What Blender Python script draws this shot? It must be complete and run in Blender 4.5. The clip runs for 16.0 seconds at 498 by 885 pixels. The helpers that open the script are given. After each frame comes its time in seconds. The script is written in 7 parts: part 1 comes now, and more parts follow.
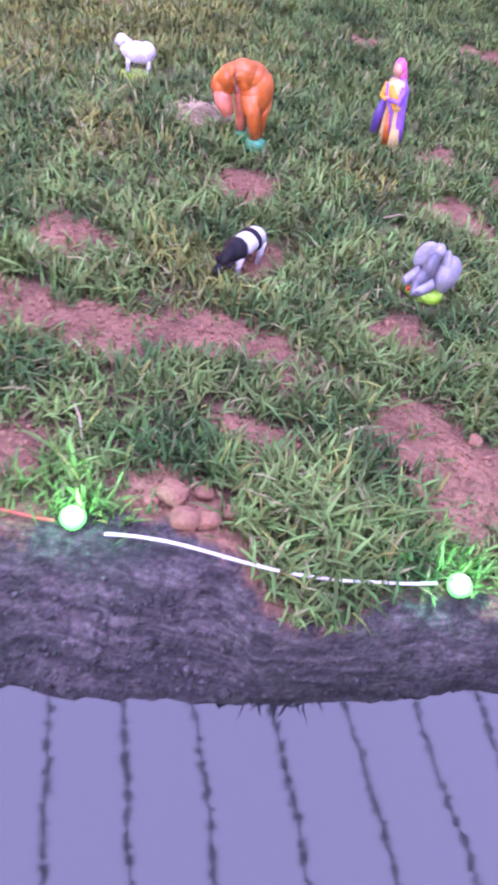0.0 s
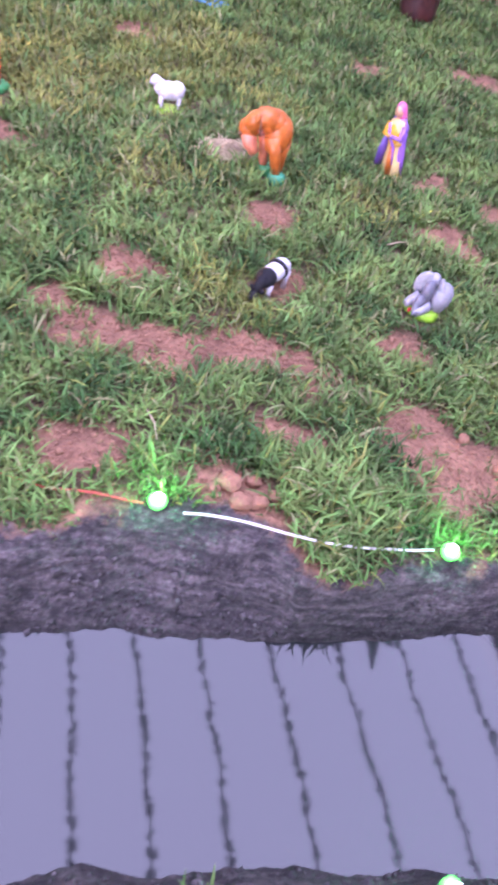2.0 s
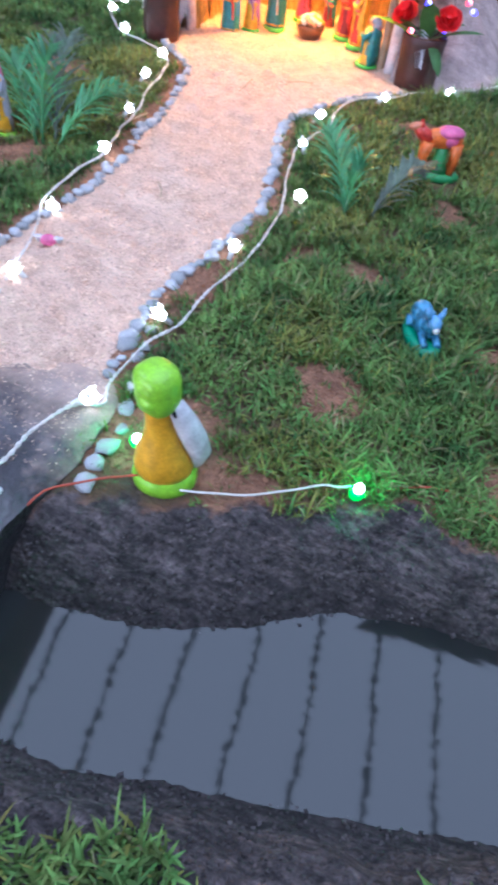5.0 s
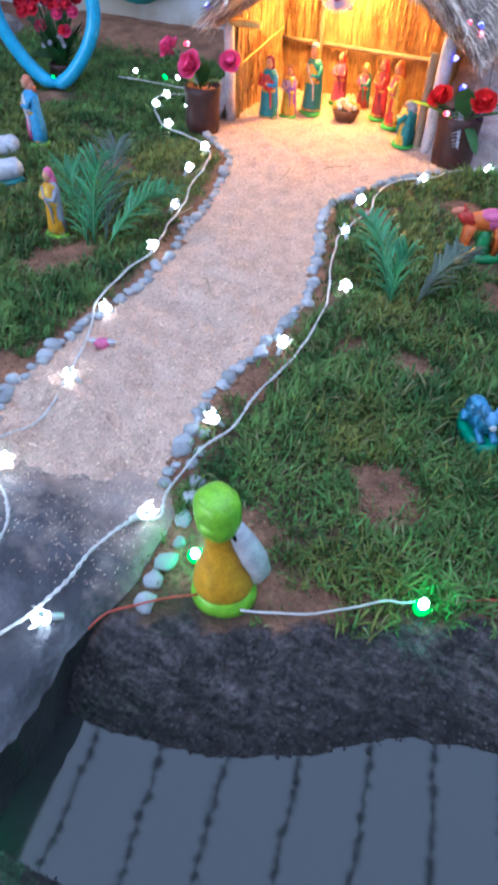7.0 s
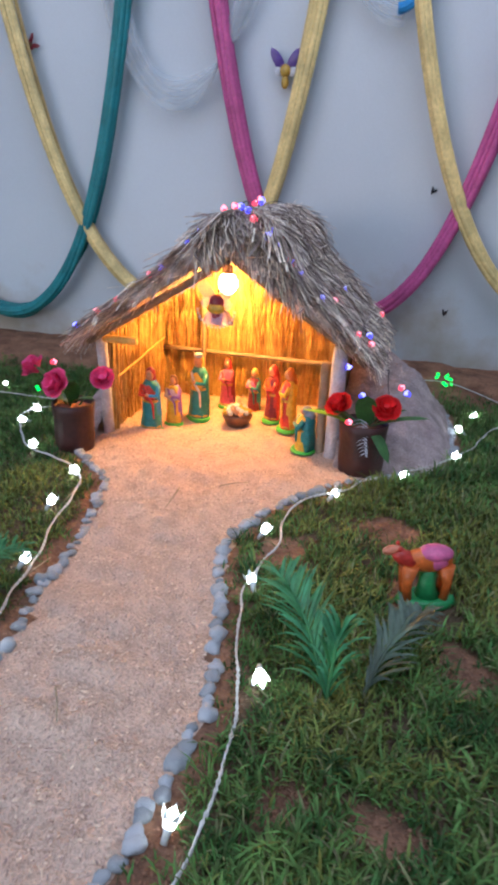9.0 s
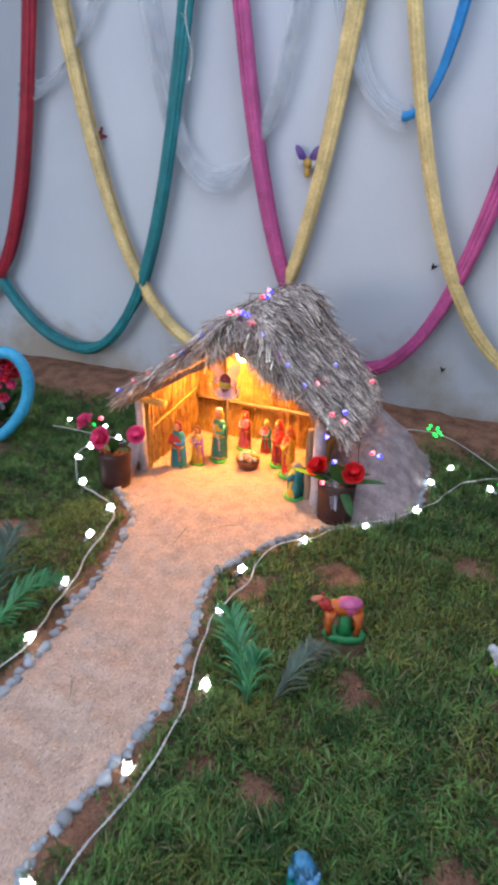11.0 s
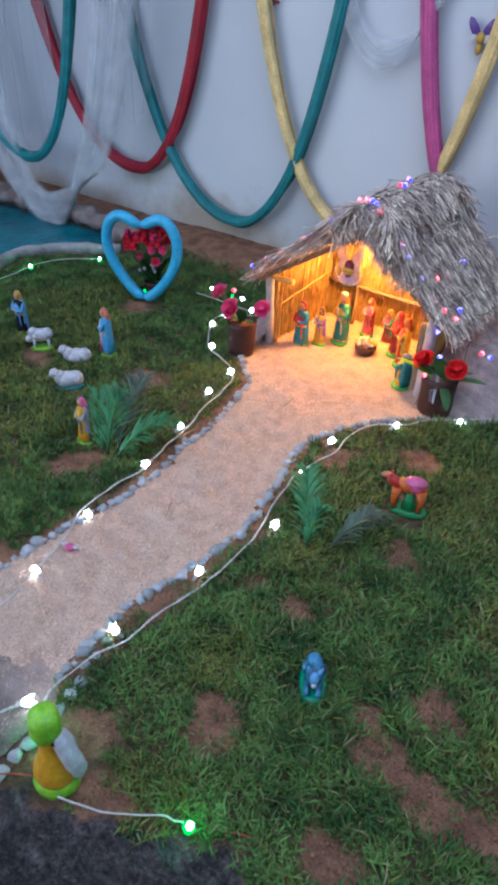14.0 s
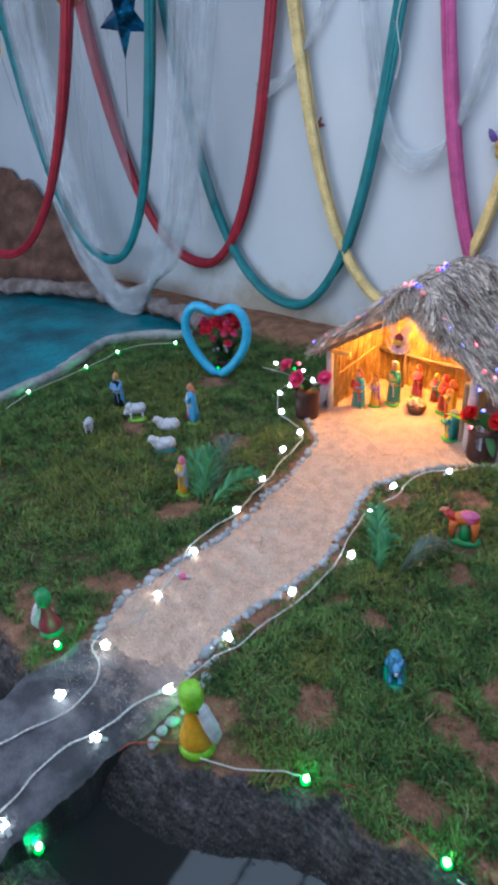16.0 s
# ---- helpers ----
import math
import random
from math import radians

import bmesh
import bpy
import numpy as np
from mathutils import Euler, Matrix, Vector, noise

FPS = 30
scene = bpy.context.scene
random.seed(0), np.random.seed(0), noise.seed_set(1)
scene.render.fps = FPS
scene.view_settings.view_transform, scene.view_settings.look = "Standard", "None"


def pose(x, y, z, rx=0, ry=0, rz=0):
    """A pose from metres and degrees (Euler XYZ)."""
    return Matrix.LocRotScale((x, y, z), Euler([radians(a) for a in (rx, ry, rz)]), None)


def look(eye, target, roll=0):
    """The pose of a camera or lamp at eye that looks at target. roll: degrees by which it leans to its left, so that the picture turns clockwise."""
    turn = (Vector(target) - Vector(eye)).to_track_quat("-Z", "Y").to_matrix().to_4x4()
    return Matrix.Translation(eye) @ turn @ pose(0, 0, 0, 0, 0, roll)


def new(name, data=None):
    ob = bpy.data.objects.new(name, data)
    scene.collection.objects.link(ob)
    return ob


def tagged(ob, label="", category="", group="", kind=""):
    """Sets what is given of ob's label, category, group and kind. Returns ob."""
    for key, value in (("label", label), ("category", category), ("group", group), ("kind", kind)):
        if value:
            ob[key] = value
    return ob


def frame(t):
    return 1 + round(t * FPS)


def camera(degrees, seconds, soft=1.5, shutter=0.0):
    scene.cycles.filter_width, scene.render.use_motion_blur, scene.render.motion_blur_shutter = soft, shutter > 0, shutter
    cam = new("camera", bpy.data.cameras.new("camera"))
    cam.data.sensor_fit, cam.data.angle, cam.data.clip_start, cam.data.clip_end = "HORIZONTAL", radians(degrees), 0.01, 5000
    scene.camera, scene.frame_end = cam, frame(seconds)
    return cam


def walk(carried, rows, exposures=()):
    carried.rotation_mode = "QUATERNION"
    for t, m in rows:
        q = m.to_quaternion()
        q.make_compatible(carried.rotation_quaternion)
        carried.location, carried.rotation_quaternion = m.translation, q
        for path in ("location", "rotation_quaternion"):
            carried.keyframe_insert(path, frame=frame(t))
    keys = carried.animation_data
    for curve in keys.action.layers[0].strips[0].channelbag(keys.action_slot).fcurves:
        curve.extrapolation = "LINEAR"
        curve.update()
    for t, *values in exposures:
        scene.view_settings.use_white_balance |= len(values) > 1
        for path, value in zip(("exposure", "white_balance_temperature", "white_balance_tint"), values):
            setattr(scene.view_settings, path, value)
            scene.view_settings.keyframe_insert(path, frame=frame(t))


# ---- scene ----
cam = camera(41.8, 16.0, soft=3.7, shutter=0.5)
PATH = [
    (0, (0.23, 0.291, 0.516), (0.206, 1.625, -0.973), 14.2),
    (0.5, (0.21, 0.236, 0.558), (0.165, 1.552, -0.948), 14.2),
    (1, (0.198, 0.207, 0.592), (0.172, 1.512, -0.923), 15.2),
    (1.5, (0.202, 0.211, 0.636), (0.228, 1.523, -0.874), 15.0),
    (2, (0.168, 0.173, 0.653), (0.185, 1.477, -0.863), 15.5),
    (2.5, (0.128, 0.128, 0.667), (-0.029, 1.45, -0.826), 12.2),
    (3, (0.104, 0.091, 0.683), (-0.129, 1.395, -0.816), 11.6),
    (3.5, (0.067, 0.044, 0.679), (-0.287, 1.317, -0.822), 12.4),
    (4, (0.016, -0.003, 0.678), (-0.472, 1.216, -0.831), 10.8),
    (4.5, (-0.034, -0.032, 0.679), (-0.613, 1.155, -0.823), 9.3),
    (5, (-0.067, -0.063, 0.692), (-0.733, 1.108, -0.787), 8.0),
    (5.2, (-0.077, -0.075, 0.694), (-0.774, 1.083, -0.779), 7.8),
    (7.3, (-0.147, 0.002, 0.752), (-0.982, 1.22, -0.597), 2.7),
    (7.5, (-0.161, 0.022, 0.752), (-0.974, 1.297, -0.558), 3.7),
    (8, (-0.211, 0.112, 0.774), (-1.079, 1.487, -0.391), 2.1),
    (8.5, (-0.292, 0.335, 0.775), (-1.243, 1.856, -0.11), 1.0),
    (9, (-0.365, 0.409, 0.719), (-1.218, 2.057, -0.029), 2.1),
    (9.2, (-0.387, 0.429, 0.673), (-1.252, 2.082, -0.049), 1.2),
    (11.3, (0.058, 0.188, 1.196), (-1.039, 1.624, 0.338), 2.1),
    (11.5, (0.083, 0.16, 1.236), (-1.056, 1.546, 0.351), 2.0),
    (12, (0.141, 0.219, 1.274), (-1.059, 1.52, 0.343), 2.6),
    (12.2, (0.149, 0.236, 1.245), (-1.016, 1.524, 0.255), 5.9),
    (12.5, (0.183, 0.249, 1.22), (-0.956, 1.544, 0.208), 6.1),
    (13, (0.22, 0.249, 1.232), (-0.981, 1.488, 0.221), 3.9),
    (13.5, (0.232, 0.25, 1.202), (-1.065, 1.347, 0.145), 1.4),
    (14, (0.252, 0.205, 1.197), (-1.002, 1.268, 0.058), 2.6),
    (14.5, (0.289, 0.163, 1.218), (-1.019, 1.192, 0.11), 1.3),
    (15, (0.334, 0.099, 1.225), (-1.117, 1.002, 0.185), -2.1),
    (15.5, (0.403, -0.01, 1.303), (-1.068, 0.958, 0.356), -2.2),
    (16, (0.464, -0.101, 1.333), (-0.968, 0.923, 0.383), -2.0),
]
EXPOSURES = [(0.0, 1.22, 5850, 76), (0.5, 1.28, 6300, 60), (1.0, 1.32, 6250, 58), (2.0, 1.32, 6200, 58), (3.0, 1.15, 6220, 60), (3.5, 1.00, 6250, 52), (4.0, 0.80, 6050, 42), (4.5, 0.49, 5880, 28), (5.0, 0.17, 5700, 17), (7.5, -0.34, 5220, 9), (8.0, -0.60, 5150, 4), (8.5, -0.72, 5450, 7), (9.0, -0.74, 6050, 11), (11.5, -0.58, 6250, 12), (12.5, -0.66, 6000, 10), (14.0, -0.66, 5780, 10), (15.0, -0.62, 5700, 6), (16.0, -0.58, 5900, 6)]
walk(cam, [(t, look(eye, target, roll)) for t, eye, target, roll in PATH], EXPOSURES)

# ---- light: a roof opening over the crib garden, dim sky beyond ----
world = bpy.data.worlds.new("evening_sky")
scene.world = world
world.use_nodes = True
wn = world.node_tree.nodes
sky = wn.new("ShaderNodeTexSky")
sky.sky_type, sky.sun_disc = "NISHITA", False
sky.sun_elevation, sky.sun_rotation = radians(9), radians(200)
wn["Background"].inputs["Strength"].default_value = 0.1
world.node_tree.links.new(sky.outputs[0], wn["Background"].inputs["Color"])

SKY_C, SKY_SIZE, SKY_Z, SKY_TURN = (0.375, 0.928), (4.11, 4.05), 2.9, 22.0
sky_lamp = bpy.data.lights.new("roof_opening_daylight", "AREA")
sky_lamp.shape, sky_lamp.size, sky_lamp.size_y = "RECTANGLE", SKY_SIZE[0], SKY_SIZE[1]
sky_lamp.energy, sky_lamp.color = 178.0, (0.635, 0.77, 1.0)
sky_ob = new("roof_opening_daylight", sky_lamp)
sky_ob.matrix_world = pose(SKY_C[0], SKY_C[1], SKY_Z, 0, 0, SKY_TURN)

# added fill lamp in an unseen roof gap over the lake, lifts the left lawn
FILL_GAP = (-4.10, -2.45, -0.70, 1.20)
lawn_fill = bpy.data.lights.new("left_lawn_fill", "AREA")
lawn_fill.shape, lawn_fill.size, lawn_fill.size_y = "RECTANGLE", FILL_GAP[1] - FILL_GAP[0], FILL_GAP[3] - FILL_GAP[2]
lawn_fill.energy, lawn_fill.color = 88.0, (0.66, 0.78, 1.0)
new("left_lawn_fill", lawn_fill).matrix_world = pose(0, 0, 0, 0, 0, SKY_TURN) @ Matrix.Translation(((FILL_GAP[0] + FILL_GAP[1]) / 2, (FILL_GAP[2] + FILL_GAP[3]) / 2, SKY_Z))

# added fill lamp, out of view behind the way in, for wall and lawn
side_fill = bpy.data.lights.new("south_fill", "AREA")
side_fill.shape, side_fill.size, side_fill.size_y = "RECTANGLE", 5.1, 2.3
side_fill.energy, side_fill.color = 200.0, (0.635, 0.775, 1.0)
new("south_fill", side_fill).matrix_world = pose(-2.48, -3.98, 1.25, 90, 0, 0)

sun = bpy.data.lights.new("sun", "SUN")
sun.energy, sun.angle, sun.color = 0.5, radians(20), (1.0, 0.95, 0.88)
new("sun", sun).matrix_world = pose(0, 0, 6, 35, 0, 20)

# warm bulb in the hut
hut_lamp = bpy.data.lights.new("hut_bulb_light", "POINT")
hut_lamp.energy, hut_lamp.color, hut_lamp.shadow_soft_size = 43.0, (1.0, 0.44, 0.075), 0.03


# ---- materials ----
def material(name, base, second=None, scale=40.0, fine=400.0, rough=0.8, bump=0.3, metal=0.0, island=0.0, per_object=0.0, gloss_coat=0.0, ior=1.45, detail=5.0, ramp=(0.35, 0.65), dist=0.004, grain=0.17):
    """A noise-mottled surface: two colours in patches, fine value grain, bump; island / per_object vary value by piece."""
    m = bpy.data.materials.new(name)
    m.use_nodes = True
    nt = m.node_tree
    n, lk = nt.nodes, nt.links.new
    b = n["Principled BSDF"]
    tc = n.new("ShaderNodeTexCoord")
    big = n.new("ShaderNodeTexNoise")
    big.inputs["Scale"].default_value, big.inputs["Detail"].default_value = scale, detail
    lk(tc.outputs["Object"], big.inputs["Vector"])
    cr = n.new("ShaderNodeValToRGB")
    second = second or tuple(c * 0.75 for c in base)
    cr.color_ramp.elements[0].position, cr.color_ramp.elements[1].position = ramp
    cr.color_ramp.elements[0].color, cr.color_ramp.elements[1].color = (*second, 1), (*base, 1)
    lk(big.outputs["Fac"], cr.inputs["Fac"])
    small = n.new("ShaderNodeTexNoise")
    small.inputs["Scale"].default_value, small.inputs["Detail"].default_value = fine, 3.0
    lk(tc.outputs["Object"], small.inputs["Vector"])
    val = n.new("ShaderNodeMapRange")
    val.inputs["From Min"].default_value, val.inputs["From Max"].default_value = 0.25, 0.75
    val.inputs["To Min"].default_value, val.inputs["To Max"].default_value = 1 - grain, 1 + grain
    lk(small.outputs["Fac"], val.inputs["Value"])
    hsv = n.new("ShaderNodeHueSaturation")
    lk(cr.outputs["Color"], hsv.inputs["Color"])
    value = val.outputs["Result"]
    for amount, node, out in ((island, "ShaderNodeNewGeometry", "Random Per Island"), (per_object, "ShaderNodeObjectInfo", "Random")):
        if amount:
            g = n.new(node)
            r = n.new("ShaderNodeMapRange")
            r.inputs["To Min"].default_value, r.inputs["To Max"].default_value = 1 - amount, 1 + amount
            lk(g.outputs[out], r.inputs["Value"])
            mul = n.new("ShaderNodeMath")
            mul.operation = "MULTIPLY"
            lk(value, mul.inputs[0])
            lk(r.outputs["Result"], mul.inputs[1])
            value = mul.outputs[0]
            hr = n.new("ShaderNodeMapRange")
            hr.inputs["To Min"].default_value, hr.inputs["To Max"].default_value = 0.5 - amount * 0.06, 0.5 + amount * 0.06
            lk(g.outputs[out], hr.inputs["Value"])
            lk(hr.outputs["Result"], hsv.inputs["Hue"])
    lk(value, hsv.inputs["Value"])
    lk(hsv.outputs["Color"], b.inputs["Base Color"])
    b.inputs["Roughness"].default_value, b.inputs["Metallic"].default_value = rough, metal
    b.inputs["IOR"].default_value, b.inputs["Coat Weight"].default_value = ior, gloss_coat
    if bump:
        bp = n.new("ShaderNodeBump")
        bp.inputs["Strength"].default_value, bp.inputs["Distance"].default_value = bump, dist
        add = n.new("ShaderNodeMath")
        add.operation = "ADD"
        lk(big.outputs["Fac"], add.inputs[0])
        lk(small.outputs["Fac"], add.inputs[1])
        lk(add.outputs[0], bp.inputs["Height"])
        lk(bp.outputs["Normal"], b.inputs["Normal"])
    return m


def glow(name, colour, strength):
    m = bpy.data.materials.new(name)
    m.use_nodes = True
    b = m.node_tree.nodes["Principled BSDF"]
    b.inputs["Base Color"].default_value = (*[c * 0.25 for c in colour], 1)
    b.inputs["Emission Color"].default_value = (*colour, 1)
    b.inputs["Emission Strength"].default_value = strength
    return m


def paint(name, c, rough=0.35, **k):
    """Painted plaster: glossy enamel with faint mottling."""
    return material("paint_" + name, c, tuple(x * 0.70 for x in c), scale=60, fine=300, rough=rough, bump=0.12, dist=0.001, **k)


SOIL = material("red_soil", (0.37, 0.188, 0.112), (0.205, 0.098, 0.058), scale=14, fine=160, rough=0.95, bump=0.8, dist=0.006)
BANK = material("dark_wet_mud", (0.100, 0.085, 0.087), (0.040, 0.034, 0.036), scale=20, fine=140, rough=0.8, bump=1.0, dist=0.014, island=0.55)
PATHM = material("pale_sawdust", (0.77, 0.545, 0.42), (0.61, 0.415, 0.315), scale=22, fine=210, rough=0.95, bump=0.9, dist=0.012, ramp=(0.30, 0.60), grain=0.22)
GREY_SAND = material("grey_mauve_sand", (0.50, 0.395, 0.385), (0.31, 0.24, 0.235), scale=24, fine=210, rough=0.95, bump=0.9, dist=0.010, grain=0.28)
CHIP = material("sawdust_chip", (0.80, 0.575, 0.45), (0.55, 0.385, 0.295), scale=200, fine=600, rough=0.95, bump=0.2, island=0.32)
DARK_CEMENT = material("dark_cement", (0.038, 0.037, 0.04), (0.018, 0.018, 0.019), scale=14, fine=120, rough=0.5, bump=0.8, dist=0.008)
CEMENT = material("grey_cement", (0.128, 0.122, 0.135), (0.040, 0.038, 0.046), scale=10, fine=120, rough=0.62, bump=0.7, dist=0.006, ramp=(0.40, 0.58))
GRASS = material("grass_blade", (0.138, 0.226, 0.058), (0.034, 0.083, 0.022), scale=11, fine=90, rough=0.72, bump=0, island=0.48, ior=1.3)
GRASS_OLIVE = material("olive_grass_blade", (0.225, 0.235, 0.055), (0.098, 0.120, 0.028), scale=9, fine=90, rough=0.72, bump=0, island=0.45, ior=1.3)
GRASS_DRY = material("dry_grass_blade", (0.23, 0.225, 0.105), (0.15, 0.15, 0.065), scale=5, fine=90, rough=0.75, bump=0, island=0.4, ior=1.3)
WALLM = material("white_plaster", (0.79, 0.80, 0.82), (0.755, 0.765, 0.785), scale=1.1, fine=120, rough=0.9, bump=0.06, ramp=(0.25, 0.75), grain=0.02)
# for the unseen west wall: grey set to balance its bounce light
WALL_GREY = material("grey_plaster", (0.62, 0.62, 0.63), (0.48, 0.47, 0.46), scale=3, fine=60, rough=0.92, bump=0.2)
WALL_BROWN = material("brown_plaster", (0.42, 0.36, 0.29), (0.26, 0.20, 0.15), scale=5, fine=60, rough=0.92, bump=0.3)
STONE = material("grey_pebble", (0.46, 0.475, 0.50), (0.28, 0.29, 0.315), scale=25, fine=220, rough=0.8, bump=0.4, per_object=0.3, dist=0.003)
STRAW = material("straw_reed", (0.60, 0.385, 0.125), (0.42, 0.25, 0.075), scale=30, fine=200, rough=0.7, bump=0.2, island=0.24)
THATCH = material("grey_thatch", (0.84, 0.70, 0.62), (0.36, 0.275, 0.235), scale=20, fine=160, rough=0.85, bump=0.2, island=0.62)
WOOD = material("bare_pole_wood", (0.30, 0.22, 0.15), (0.18, 0.12, 0.08), scale=18, fine=200, rough=0.7, bump=0.4)
WHITE_POLE = material("whitewashed_pole", (0.58, 0.53, 0.56), (0.40, 0.36, 0.38), scale=25, fine=150, rough=0.7, bump=0.3)
WIRE = material("white_wire", (0.66, 0.63, 0.61), (0.54, 0.51, 0.48), scale=60, fine=300, rough=0.45, bump=0.05)
REDWIRE = material("red_wire", (0.48, 0.08, 0.045), scale=60, fine=300, rough=0.45, bump=0.05)
BLACKWIRE = material("dark_wire", (0.03, 0.03, 0.03), scale=60, fine=300, rough=0.5, bump=0.05)
PLASTIC = material("clear_white_plastic", (0.75, 0.78, 0.78), (0.7, 0.72, 0.72), scale=50, fine=300, rough=0.25, bump=0.02)
TURQ = material("turquoise_liner", (0.008, 0.215, 0.27), (0.004, 0.085, 0.12), scale=3.2, fine=24, rough=0.3, bump=0.5, dist=0.02)
RIM = material("cement_rim", (0.37, 0.345, 0.355), (0.22, 0.20, 0.205), scale=14, fine=120, rough=0.85, bump=0.5)
LEDGE = material("muddy_cement", (0.27, 0.225, 0.215), (0.13, 0.095, 0.085), scale=14, fine=120, rough=0.88, bump=0.6)
EARTH = material("brown_earth", (0.225, 0.115, 0.082), (0.105, 0.054, 0.039), scale=8, fine=60, rough=0.95, bump=0.9, dist=0.015)
PALM = material("palm_green", (0.060, 0.245, 0.085), (0.030, 0.135, 0.050), scale=20, fine=120, rough=0.45, bump=0.1, island=0.3)
PALM_GREY = material("palm_faded", (0.090, 0.130, 0.090), (0.050, 0.072, 0.052), scale=20, fine=120, rough=0.5, bump=0.1, island=0.3)
LEAF = material("cloth_leaf", (0.045, 0.15, 0.035), (0.03, 0.09, 0.025), scale=30, fine=150, rough=0.5, bump=0.2, island=0.3)
DARKLEAF = material("dark_leaf", (0.05, 0.05, 0.055), scale=30, fine=150, rough=0.7, bump=0.1, island=0.4)
POT = material("brown_plastic_bag", (0.062, 0.017, 0.015), (0.030, 0.010, 0.009), scale=14, fine=80, rough=0.5, bump=0.35)
RED_PETAL = material("red_petal", (0.78, 0.02, 0.025), (0.60, 0.012, 0.015), scale=40, fine=200, rough=0.6, bump=0.2)
PINK_PETAL = material("pink_petal", (0.85, 0.10, 0.28), (0.72, 0.05, 0.18), scale=40, fine=200, rough=0.6, bump=0.2)
ROSE_PETAL = material("rose_red_petal", (0.82, 0.035, 0.085), (0.62, 0.015, 0.04), scale=40, fine=200, rough=0.6, bump=0.2)
BALLOON = material("sky_blue_balloon", (0.06, 0.42, 0.66), (0.05, 0.36, 0.60), scale=6, fine=60, rough=0.28, bump=0.02)
BALLOON_PINK = material("pink_balloon", (0.62, 0.16, 0.42), (0.54, 0.12, 0.36), scale=6, fine=60, rough=0.28, bump=0.02)
HAYM = material("dry_hay", (0.50, 0.40, 0.26), (0.36, 0.28, 0.18), scale=60, fine=200, rough=0.9, bump=0.1, island=0.3)


def streamer(name, c):
    return material("streamer_" + name, c, tuple(x * 0.7 for x in c), scale=14, fine=90, rough=0.5, bump=0.2, island=0.12)


TEAL, RED, YELLOW = streamer("teal", (0.014, 0.205, 0.22)), streamer("red", (0.36, 0.012, 0.042)), streamer("yellow", (0.76, 0.55, 0.24))
MAGENTA, WHITE_S, BLUE_S = streamer("magenta", (0.52, 0.085, 0.27)), streamer("white", (0.66, 0.70, 0.75)), streamer("blue", (0.02, 0.24, 0.52))
WHITE_S.node_tree.nodes["Principled BSDF"].inputs["Alpha"].default_value = 0.24

P_WHITE, P_GREEN, P_LIME = paint("white", (0.58, 0.58, 0.63)), paint("green", (0.03, 0.28, 0.09)), paint("lime", (0.26, 0.58, 0.035))
P_ORANGE, P_PINK, P_PURPLE = paint("orange", (0.48, 0.122, 0.02)), paint("pink", (0.66, 0.13, 0.30)), paint("purple", (0.26, 0.12, 0.48))
P_BLUE, P_TEAL, P_RED = paint("blue", (0.04, 0.26, 0.56)), paint("teal", (0.02, 0.22, 0.24)), paint("red", (0.55, 0.045, 0.035))
P_YELLOW, P_SKIN, P_BLACK = paint("yellow", (0.68, 0.42, 0.045)), paint("flesh", (0.60, 0.32, 0.19)), paint("black", (0.013, 0.013, 0.016), rough=0.6, ior=1.22)
P_GREY, P_GOLD, P_AMBER = paint("grey", (0.28, 0.29, 0.34)), paint("gold", (0.55, 0.33, 0.06)), paint("amber", (0.66, 0.33, 0.02))
P_BEAST = material("paint_mottled_blue", (0.06, 0.25, 0.44), (0.012, 0.07, 0.12), scale=45, fine=300, rough=0.3, bump=0.15, dist=0.001, ramp=(0.42, 0.58))
FOIL_BLUE = material("blue_foil", (0.03, 0.30, 0.62), (0.01, 0.06, 0.13), scale=16, fine=120, rough=0.2, bump=0.5, metal=0.9, ramp=(0.42, 0.56))
FOIL_GOLD = material("gold_foil", (0.62, 0.42, 0.06), (0.25, 0.14, 0.02), scale=16, fine=120, rough=0.22, bump=0.5, metal=0.9, ramp=(0.42, 0.56))
P_SLATE, P_SKY = paint("slate", (0.13, 0.135, 0.17)), paint("sky", (0.13, 0.33, 0.60))
P_CORAL, P_SEA, P_LILAC = paint("coral", (0.60, 0.20, 0.115)), paint("sea_green", (0.005, 0.27, 0.15)), paint("lilac_grey", (0.27, 0.275, 0.315), rough=0.5)
P_FLAME = paint("flame", (0.66, 0.145, 0.03))
P_AZURE = paint("azure", (0.07, 0.34, 0.62))
P_LEAF = paint("leaf_green", (0.07, 0.46, 0.07))
P_CREAM = paint("cream", (0.70, 0.52, 0.22))
P_VIOLET = paint("violet", (0.13, 0.07, 0.30))
P_MAUVE = paint("mauve", (0.50, 0.40, 0.52))
SHEER_MAUVE = material("sheer_mauve", (0.72, 0.55, 0.70), (0.60, 0.44, 0.62), scale=30, fine=200, rough=0.6, bump=0.1)
SHEER_MAUVE.node_tree.nodes["Principled BSDF"].inputs["Alpha"].default_value = 0.55
P_MAROON, P_BROWN = paint("maroon", (0.25, 0.03, 0.05)), paint("brown", (0.16, 0.07, 0.035))

SHEER = material("sheer_netting", (0.72, 0.76, 0.82), (0.66, 0.70, 0.76), scale=12, fine=200, rough=0.7, bump=0.1)
SHEER.node_tree.nodes["Principled BSDF"].inputs["Alpha"].default_value = 0.13
TARP = material("brown_tarp", (0.30, 0.22, 0.18), (0.22, 0.16, 0.13), scale=8, fine=60, rough=0.8, bump=0.2)

